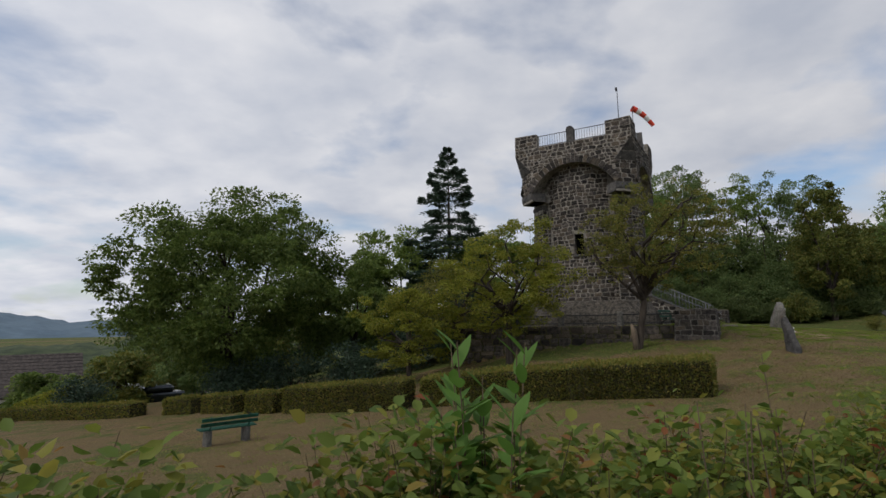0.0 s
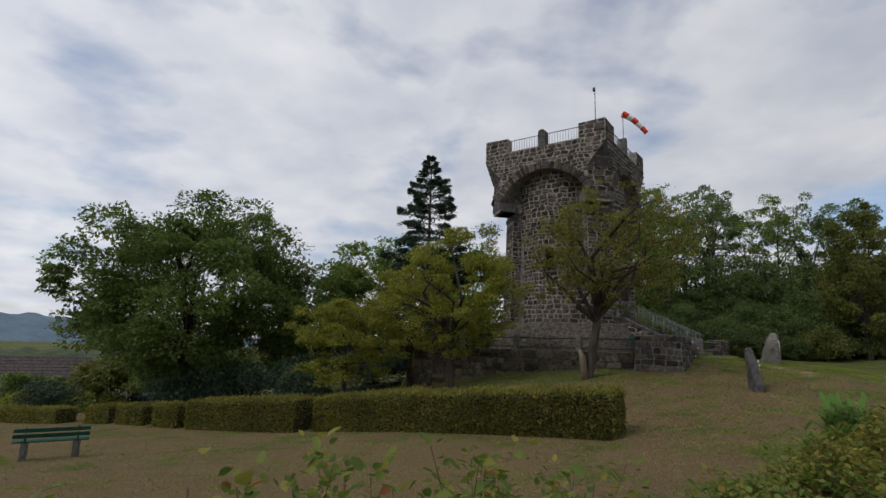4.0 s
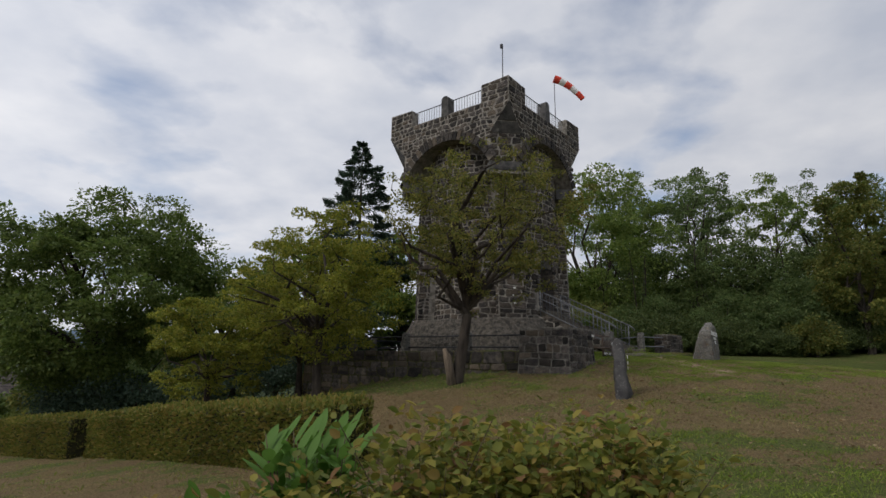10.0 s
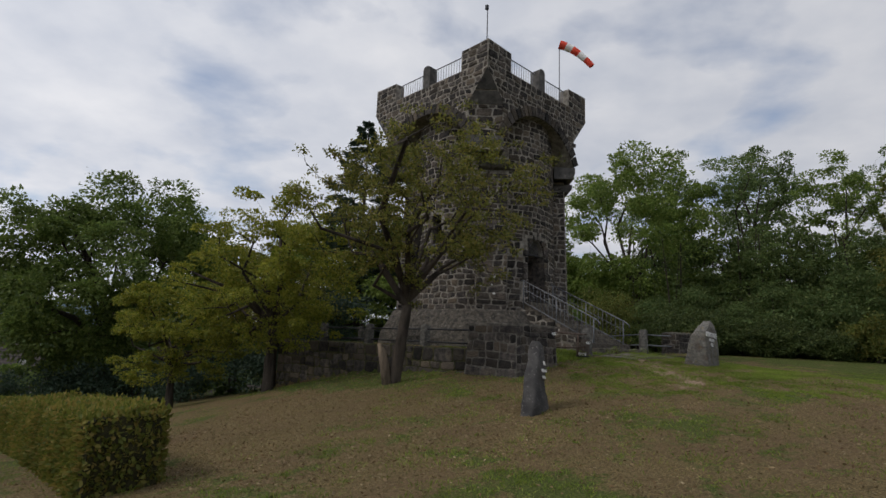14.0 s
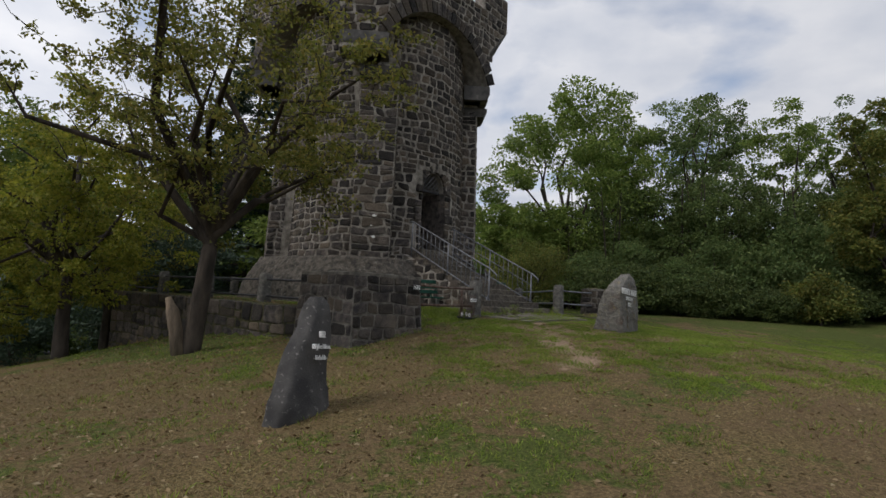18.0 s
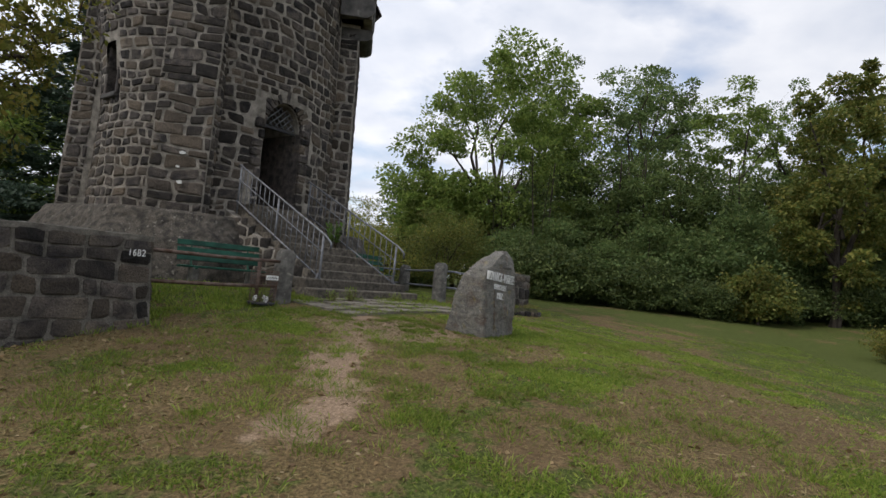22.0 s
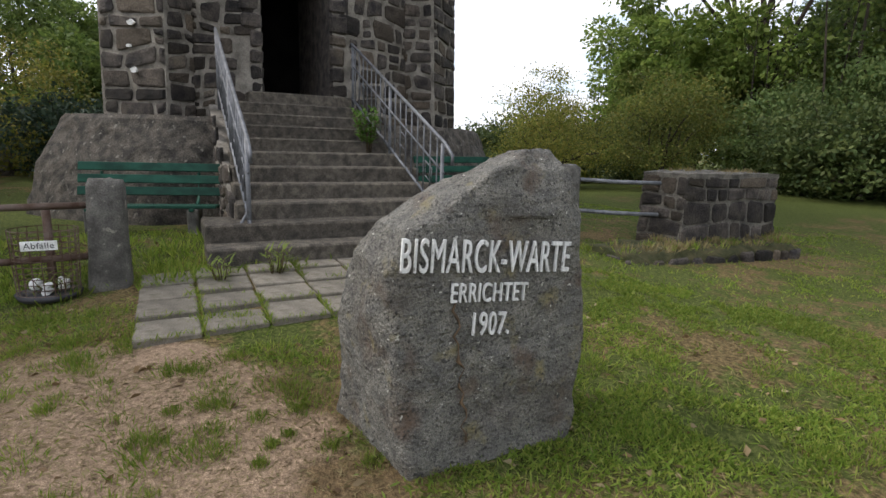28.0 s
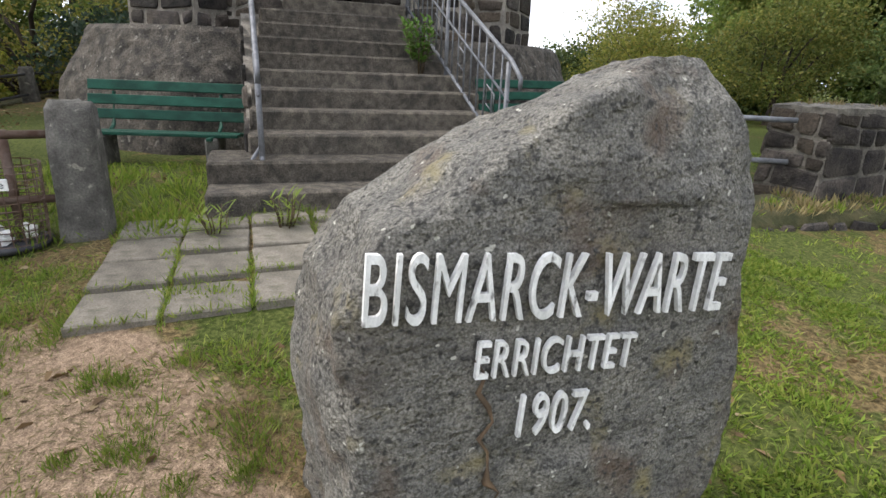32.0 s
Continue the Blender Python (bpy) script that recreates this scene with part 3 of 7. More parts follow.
def ground_mat():
    m = bpy.data.materials.new("dry_lawn")
    m.use_nodes = True
    n, l = m.node_tree.nodes, m.node_tree.links
    b = n["Principled BSDF"]
    b.inputs["Roughness"].default_value, b.inputs["Specular IOR Level"].default_value = 0.95, 0.1
    tc = n.new("ShaderNodeTexCoord")
    at = n.new("ShaderNodeAttribute"); at.attribute_name = "cover"
    sp = n.new("ShaderNodeSeparateColor")
    l.new(at.outputs["Color"], sp.inputs[0])

    def nz(scale, detail=8):
        q = n.new("ShaderNodeTexNoise")
        q.inputs["Scale"].default_value, q.inputs["Detail"].default_value = scale, detail
        l.new(tc.outputs["Object"], q.inputs["Vector"])
        return q.outputs["Fac"]

    def ramp(src, p0, p1, c0, c1):
        r = n.new("ShaderNodeValToRGB")
        r.color_ramp.elements[0].position, r.color_ramp.elements[1].position = p0, p1
        r.color_ramp.elements[0].color, r.color_ramp.elements[1].color = (*c0, 1), (*c1, 1)
        l.new(src, r.inputs[0])
        return r.outputs[0]

    def mix(f, a, c):
        x = n.new("ShaderNodeMix"); x.data_type = "RGBA"
        l.new(f, x.inputs[0]); l.new(a, x.inputs[6]); l.new(c, x.inputs[7])
        return x.outputs[2]

    fine, mid, big = nz(38), nz(5.5), nz(0.9)
    dry = ramp(fine, 0.36, 0.64, (0.066, 0.049, 0.023), (0.205, 0.151, 0.072))
    soil = ramp(nz(21), 0.35, 0.65, (0.078, 0.052, 0.03), (0.175, 0.118, 0.067))
    green = ramp(fine, 0.36, 0.64, (0.036, 0.05, 0.011), (0.105, 0.122, 0.034))
    sand = ramp(fine, 0.3, 0.7, (0.17, 0.119, 0.08), (0.36, 0.262, 0.18))
    base = mix(ramp(big, 0.42, 0.64, (0, 0, 0), (0.7, 0.7, 0.7)), dry, soil)

    def total(*terms):
        """Weighted sum of (output, weight)."""
        last = None
        for src, w in terms:
            q = n.new("ShaderNodeMath"); q.operation = "MULTIPLY_ADD"
            l.new(src, q.inputs[0]); q.inputs[1].default_value = w
            if last:
                l.new(last, q.inputs[2])
            else:
                q.inputs[2].default_value = 0
            last = q.outputs[0]
        return last

    def between(src, lo, hi):
        q = n.new("ShaderNodeMapRange"); q.interpolation_type = "SMOOTHSTEP"
        q.inputs[1].default_value, q.inputs[2].default_value = lo, hi
        l.new(src, q.inputs[0])
        return q.outputs[0]

    patch = total((sp.outputs[0], 1.5), (nz(1.3), 1.2), (mid, 2.0), (nz(15), 1.4))
    base = mix(between(patch, 2.66, 3.26), base, green)
    bare = total((sp.outputs[1], 1.6), (mid, 1.6), (nz(2.2), 1.4))
    base = mix(between(bare, 1.95, 2.55), base, sand)
    grain = n.new("ShaderNodeMapRange")
    grain.inputs[1].default_value, grain.inputs[2].default_value = 0.3, 0.7
    grain.inputs[3].default_value, grain.inputs[4].default_value = 0.55, 1.45
    l.new(nz(170, 5), grain.inputs[0])
    tone = n.new("ShaderNodeHueSaturation")
    l.new(base, tone.inputs["Color"]); l.new(grain.outputs[0], tone.inputs["Value"])
    l.new(tone.outputs[0], b.inputs["Base Color"])
    bp = n.new("ShaderNodeBump")
    bp.inputs["Strength"].default_value, bp.inputs["Distance"].default_value = 0.8, 0.04
    l.new(total((fine, 1.0), (nz(120, 6), 0.35)), bp.inputs["Height"]); l.new(bp.outputs[0], b.inputs["Normal"])
    return m


ground_me = ground_mesh()
ground_me.materials.append(ground_mat())
ground = tagged(new("ground", ground_me), "dry tan lawn with green patches, leaf litter and a trodden sandy way", "ground", kind="structure")

# ---------------------------------------------------------------- masonry


def masonry(f, u0, u1, v0, v1, rng, hmin=0.15, hmax=0.31, lmin=0.19, lmax=0.54, gap=0.042, deep=0.024, keep=None, warp=0.055):
    """Irregular coursed stones on the surface f(u, v, d); gives a list of (middle u, middle v, verts, faces)."""
    out, v = [], v0
    while v < v1 - 0.06:
        h = min(rng.uniform(hmin, hmax), v1 - v)
        if v1 - v - h < 0.12:
            h = v1 - v
        u = u0 - rng.uniform(0, 0.15)
        while u < u1 - 0.03:
            w = rng.uniform(lmin, lmax) * (0.75 + h)
            rows = [(v, v + h)] if (h < 0.27 or rng.random() < 0.7) else [(v, v + h * 0.48), (v + h * 0.48, v + h)]
            ua, ub = max(u, u0), min(u + w, u1)
            if u1 - ub < 0.12:
                ub = u1
            for va, vb in rows:
                if ub - ua < 0.05 or (keep and not keep((ua + ub) / 2, (va + vb) / 2)):
                    continue
                out.append((*[(ua + ub) / 2, (va + vb) / 2], *stone_block(f, ua, ub, va, vb, rng, gap, deep, warp, (u0, u1, v0, v1))))
            u = ub if ub < u1 else u1
        v += h
    return out


def stone_block(f, ua, ub, va, vb, rng, gap, deep, warp, lim=None):
    corners = [(ua, va), (ub, va), (ub, vb), (ua, vb)]
    pts = []
    mids = [((corners[k][0] + corners[(k + 1) % 4][0]) / 2, (corners[k][1] + corners[(k + 1) % 4][1]) / 2) for k in range(4)]
    cut = 0.2 * min(ub - ua, vb - va)
    oct8 = []
    for k in range(4):
        (a, b), q, p = corners[k], mids[k], mids[k - 1]
        c1, c2 = cut * rng.uniform(0.3, 1.3), cut * rng.uniform(0.3, 1.3)
        for t_, c_ in ((p, c1), (q, c2)):
            ln = math.hypot(t_[0] - a, t_[1] - b) + 1e-6
            oct8.append((a + (t_[0] - a) / ln * c_, b + (t_[1] - b) / ln * c_))
    for a, b in oct8:
        k = noise.noise_vector(Vector((a * 2.3, b * 2.3, 1.7 + warp)))
        pts.append((a + k.x * warp * 1.6, b + k.y * warp * 1.6))
    if lim:
        pts = [(min(max(a, lim[0]), lim[1]), min(max(b, lim[2]), lim[3])) for a, b in pts]
    cu, cv = sum(p[0] for p in pts) / 8, sum(p[1] for p in pts) / 8
    sz = min(ub - ua, vb - va)
    d = deep * rng.uniform(0.55, 1.25)
    rings = ((gap * 0.5, -0.02), (gap * 0.6 + sz * 0.04, d * 0.6), (gap * 0.6 + sz * 0.16, d))
    vs = []
    for ins, dep in rings:
        for a, b in pts:
            la, lb = a - cu, b - cv
            q = math.hypot(la, lb) + 1e-6
            vs.append(Vector(f(a - la / q * ins * 1.3, b - lb / q * ins * 1.3, dep + (rng.uniform(-0.25, 0.25) * deep if dep == d else 0))))
    vs.append(sum((vs[k] for k in range(16, 24)), Vector()) / 8 + (Vector(f(cu, cv, d * 1.25)) - Vector(f(cu, cv, d))))
    fs = [(16 + k, 16 + (k + 1) % 8, 24) for k in range(8)]
    for r in (0, 8):
        for k in range(8):
            q = (k + 1) % 8
            fs.append((r + k, r + q, r + q + 8, r + k + 8))
    return vs, fs


def lay(stones, parent, near=None, limit=300, label=""):
    """Stones near the walk as parts, the rest joined into one part."""
    rest = []
    count = 0
    for cu, cv, vs, fs in stones:
        if near and count < limit and near(vs[16]):
            obj("stone", vs, fs, M_STONE, parent)
            count += 1
        else:
            rest.append((vs, fs))
    if rest:
        v, f = join_data(rest)
        tagged(obj("stonework", v, f, M_STONES, parent, label), kind="stuff")


def wall_plane(p0, dx, dn):
    """A flat surface from point p0 along dx (horizontal), up z, outwards dn."""
    p0, dx, dn = Vector(p0), Vector(dx), Vector(dn)
    return lambda u, v, d: p0 + dx * u + Vector((0, 0, v)) + dn * d


# ---------------------------------------------------------------- tower
tower = empty("tower", TM, "round dark basalt lookout tower with square battlemented crown", "tower")
rng = random.Random(7)
HALF, CH = 3.35, 0.95            # crown half width, cut at its corners
Z_PL, Z_SILL, Z_CB, Z_LEDGE, Z_APEX, Z_PAR, Z_TOP = 2.68, 3.07, 8.55, 10.3, 11.45, 11.75, 12.6
DOOR_Y, DOOR_W, DOOR_SP, ARCH = 0.36, 0.94, 5.0, 1.3
PIER_R, PIER_W = 3.47, 1.2
OFF = 0.62                        # the shaft stands a little off the crown's middle


def drum_r(z):
    return 3.02 - 0.03 * (z - Z_PL) + 0.26 * float(sstep(4.8, 9.2, z))


def off_y(z):
    """The shaft's middle comes back under the crown towards the top."""
    return OFF - 0.38 * float(sstep(4.8, 9.2, z))


def pier_r(z):
    return PIER_R + 0.06 - 0.03 * (z - Z_PL)


# mortar core of the drum, with the doorway left open
vs, fs = [], []
NA, zs = 72, [Z_PL - 0.4, 3.07, 4.0, 5.02, 5.35, 5.62, 6.5, 7, 7.5, 8, 8.5, 9.2, 10, 11.3]
for z in zs:
    for k in range(NA):
        a = 2 * math.pi * k / NA
        vs.append((drum_r(z) * math.cos(a), drum_r(z) * math.sin(a) + off_y(z), z))
door_a0, door_a1 = math.asin((DOOR_Y - OFF - DOOR_W / 2) / 3.1), math.asin((DOOR_Y - OFF + DOOR_W / 2) / 3.1)
for i in range(len(zs) - 1):
    for k in range(NA):
        am = 2 * math.pi * (k + 0.5) / NA
        am = am - 2 * math.pi if am > math.pi else am
        if 3.06 < zs[i] < 5.5 and door_a0 - 0.02 < am < door_a1 + 0.02:
            continue
        if 5.3 < zs[i] < 6.4 and abs(am + math.pi / 2) < 0.085:      # small window
            continue
        q = (k + 1) % NA
        fs.append((i * NA + k, i * NA + q, (i + 1) * NA + q, (i + 1) * NA + k))
obj("shaft", vs, fs, M_MORTAR, tower, "mortar core of the round shaft", True)

# doorway: jambs, arch, passage with shade painted near black, threshold, lattice
bm = bmesh.new()
bm_box(bm, (1.72, DOOR_Y - DOOR_W / 2 - 0.16, 4.2), (2.04, 0.3, 2.4), 0)
bm_box(bm, (1.85, DOOR_Y + DOOR_W / 2 + 0.16, 4.2), (2.16, 0.3, 2.4), 0)
part("door_jamb", bm, M_STONE, tower)
box("passage_shade_sheet", (0.75, DOOR_Y, 4.3), (0.1, 2.2, 3.0), M_INSHADE, tower, "back of the entrance, its shade put into a near-black colour", 0)
box("passage_floor", (1.9, DOOR_Y, Z_SILL - 0.06), (2.3, DOOR_W + 0.4, 0.1), M_INSHADE, tower, "", 0)
box("passage_ceiling", (1.6, DOOR_Y, 5.74), (1.9, DOOR_W + 0.5, 0.1), M_INSHADE, tower, "", 0)
av, af = [], []
NS = 14
for i in range(NS + 1):
    t = math.pi * i / NS
    for r, x in ((DOOR_W / 2 - 0.02, 1), (DOOR_W / 2 + 0.36, 1), (DOOR_W / 2 + 0.36, 0), (DOOR_W / 2 - 0.02, 0)):
        av.append((math.sqrt(2.9 ** 2 - (DOOR_Y - r * math.cos(t) - OFF) ** 2) - 0.02 if x else 1.2, DOOR_Y - r * math.cos(t), DOOR_SP + r * math.sin(t) * (ARCH if r < 0.6 else 1.15)))
for i in range(NS):
    for k in range(4):
        q = (k + 1) % 4
        af.append((i * 4 + k, i * 4 + q, i * 4 + 4 + q, i * 4 + 4 + k))
obj("door_arch", av, af, M_MORTAR, tower, "stone arch over the doorway")
box("threshold", (2.95, DOOR_Y, Z_SILL - 0.09), (0.5, 1.5, 0.18), M_STEP, tower, "", 0.015)
lat = new("lattice")
lat.parent = tower
lat["label"] = "grey lattice grille in the door arch"
box("bar", (2.7, DOOR_Y, DOOR_SP), (0.05, DOOR_W, 0.06), M_IRON, lat)
for k in range(-4, 5):
    for s in (1, -1):
        y0, z0 = DOOR_Y + k * 0.17, DOOR_SP + 0.02
        y1, z1 = y0 + s * 0.6, z0 + 0.6
        pts = []
        for j in range(13):
            t = j / 12
            y, z = y0 + (y1 - y0) * t, z0 + (z1 - z0) * t
            if math.hypot(y - DOOR_Y, (z - DOOR_SP) / ARCH) < DOOR_W / 2 - 0.01:
                pts.append((2.7, y, z))
        if len(pts) > 1:
            tube("lattice_strip", [pts[0], pts[-1]], 0.014, M_STEEL, lat, "", 4)

# voussoirs of the door arch
vou = []
for i in range(17):
    t0, t1 = math.pi * i / 17 + 0.02, math.pi * (i + 1) / 17 - 0.02
    r0, r1 = DOOR_W / 2, DOOR_W / 2 + rng.uniform(0.26, 0.37)
    v8 = []
    for x in (-0.05, 0.035 + rng.uniform(-0.015, 0.02)):
        for t, r in ((t0, r0), (t1, r0), (t1, r1), (t0, r1)):
            y = DOOR_Y - r * math.cos(t)
            v8.append((math.sqrt(2.92 ** 2 - (y - OFF) ** 2) + x, y, DOOR_SP + r * math.sin(t) * (ARCH if r == r0 else 1.15)))
    obj("voussoir", v8, [(4, 5, 6, 7), (0, 1, 5, 4), (1, 2, 6, 5), (2, 3, 7, 6), (3, 0, 4, 7)], M_STONE, tower)


# rough quoins beside the doorway
for sgn in (-1, 1):
    z = Z_SILL
    while z < DOOR_SP:
        hq, wq = rng.uniform(0.17, 0.3), rng.uniform(0.16, 0.34)
        yq = DOOR_Y + sgn * (DOOR_W / 2 + wq / 2)
        bm = bmesh.new()
        bm_box(bm, (math.sqrt(2.95 ** 2 - (yq - OFF) ** 2) - 0.12 + rng.uniform(-0.01, 0.02), yq, z + hq / 2), (0.36, wq - 0.03, hq - 0.03), 0.03)
        for v in bm.verts:
            v.co += noise.noise_vector(v.co * 6) * 0.015
        part("quoin", bm, M_STONE, tower)
        z += hq


# drum stones, face by face
def drum_f(mid):
    def f(u, v, d):
        a = mid + u / 3.05
        r = drum_r(v) + d
        return (r * math.cos(a), r * math.sin(a) + off_y(v), v)
    return f


def door_clear(u, v):
    y = 3.05 * math.sin(u / 3.05) + OFF
    if v < DOOR_SP:
        return abs(y - DOOR_Y) > DOOR_W / 2 + 0.3
    return math.hypot(y - DOOR_Y, v - DOOR_SP) > DOOR_W / 2 + 0.36


def window_clear(u, v):
    return abs(u) > 0.36 or not 5.25 < v < 6.75


win = new("window_opening")
win.parent = tower
win["label"] = "small dark arched window with stone edges"
for sgn in (-1, 1):
    box("window_jamb", (sgn * 0.31, OFF - 2.86, 5.9), (0.12, 0.3, 1.22), M_STONE, win, "", 0.02)
box("window_sill", (0, OFF - 2.9, 5.27), (0.7, 0.3, 0.12), M_DRESSED, win, "", 0.02)
for i in range(5):
    t = math.pi * (i + 0.5) / 5
    box("window_voussoir", (0.36 * math.cos(t), OFF - 2.86, 6.46 + 0.28 * math.sin(t)), (0.2, 0.3, 0.24), M_STONE, win, "", 0.03, Matrix.Rotation(math.pi / 2 - t, 4, "Y"))
# near-black sheet behind the opening, coloured as the shade within
box("window_shade_sheet", (0, OFF - 2.5, 5.95), (0.8, 0.06, 1.6), M_INSHADE, win, "", 0)
stones = []
for k in range(4):
    stones += masonry(drum_f(k * math.pi / 2), -1.85, 1.85, Z_PL, 11.2, rng, keep=door_clear if k == 0 else window_clear if k == 3 else None)
piers = []
for k in range(4):
    a = math.pi / 4 + k * math.pi / 2
    dn, dx = Vector((math.cos(a), math.sin(a), 0)), Vector((-math.sin(a), math.cos(a), 0))
    PX = 0.3 if k == 2 else 0.0        # the back pier stands out further
    bm = bmesh.new()
    bm_box(bm, (0, 0, 0), (1.2, PIER_W - 0.02, Z_CB + 0.6 - Z_PL), 0)
    bmesh.ops.transform(bm, matrix=pose(0, 0, 0, 0, 0, math.degrees(a)) @ pose(PIER_R - 0.68 + PX, 0, (Z_CB + 0.6 + Z_PL) / 2, 0, -1.7), verts=bm.verts)
    bmesh.ops.translate(bm, vec=(0, OFF, 0), verts=bm.verts)
    part("pier", bm, M_MORTAR, tower)
    fr = lambda u, v, d, dn=dn, dx=dx, px=PX: dn * (pier_r(v) + px - 0.04 + d) + dx * u + Vector((0, OFF, v))
    stones += masonry(fr, -PIER_W / 2, PIER_W / 2, Z_PL, Z_CB - 0.55, rng, 0.15, 0.32, 0.25, 0.75)
    for s in (1, -1):
        sd = lambda u, v, d, dn=dn, dx=dx, s=s, px=PX: dn * (pier_r(v) + px - 0.05 - u) + dx * s * (PIER_W / 2 - 0.01 + d) + Vector((0, OFF, v))
        stones += masonry(sd, 0, 0.55, Z_PL, Z_CB - 0.2, rng, 0.15, 0.32, 0.3, 0.5)


# crown: four faces with an arch below, cut corners, parapet, merlons
ARC_H, ARC_R = 2.38, 2.66
ARC_Z = Z_APEX - 0.95 - ARC_R        # centre of the arch circle


def arch_z(y):
    return ARC_Z + math.sqrt(max(ARC_R ** 2 - min(abs(y), ARC_H) ** 2, 0))


crown_vs, crown_fs = [], []


def add_poly(pts):
    o = len(crown_vs)
    crown_vs.extend(pts)
    crown_fs.append(tuple(range(o, o + len(pts))))


for k in range(4):
    R = Matrix.Rotation(k * math.pi / 2, 3, "Z")
    w = lambda x, y, z, R=R: tuple(R @ Vector((x, y, z)))
    ys = [-ARC_H + 2 * ARC_H * i / 20 for i in range(21)]
    for i in range(20):
        a, b = ys[i], ys[i + 1]
        add_poly([w(HALF, a, arch_z(a)), w(HALF, b, arch_z(b)), w(HALF, b, Z_PAR), w(HALF, a, Z_PAR)])
        add_poly([w(1.2, a, arch_z(a)), w(1.2, b, arch_z(b)), w(HALF, b, arch_z(b)), w(HALF, a, arch_z(a))])
    e = HALF - CH
    for s in (-1, 1):
        pts = [w(HALF, s * ARC_H, Z_CB), w(HALF, s * e, Z_CB), w(HALF, s * e, Z_LEDGE), w(HALF, s * HALF, Z_APEX), w(HALF, s * HALF, Z_PAR), w(HALF, s * ARC_H, Z_PAR)]
        add_poly(pts if s > 0 else pts[::-1])
        pts = [w(1.2, s * ARC_H, Z_CB), w(HALF, s * ARC_H, Z_CB), w(HALF, s * ARC_H, arch_z(ARC_H)), w(1.2, s * ARC_H, arch_z(ARC_H))]
        add_poly(pts)
    add_poly([w(HALF, e, Z_CB), w(e, HALF, Z_CB), w(e, HALF, Z_LEDGE), w(HALF, e, Z_LEDGE)])
    add_poly([w(HALF, e, Z_LEDGE), w(e, HALF, Z_LEDGE), w(HALF, HALF, Z_APEX)])
    add_poly([w(HALF, e, Z_CB), w(e, HALF, Z_CB), w(1.4, 1.4, Z_CB)])
    # inner parapet and its top
    t = HALF - 0.45
    add_poly([w(t, -t, 11.2), w(t, t, 11.2), w(t, t, Z_PAR), w(t, -t, Z_PAR)])
    add_poly([w(t, -t, Z_PAR), w(t, t, Z_PAR), w(HALF, HALF, Z_PAR), w(HALF, -HALF, Z_PAR)])
add_poly([(-3.1, -3.1, 11.25), (3.1, -3.1, 11.25), (3.1, 3.1, 11.25), (-3.1, 3.1, 11.25)])
obj("crown", crown_vs, crown_fs, M_MORTAR, tower, "overhanging square crown on arches")

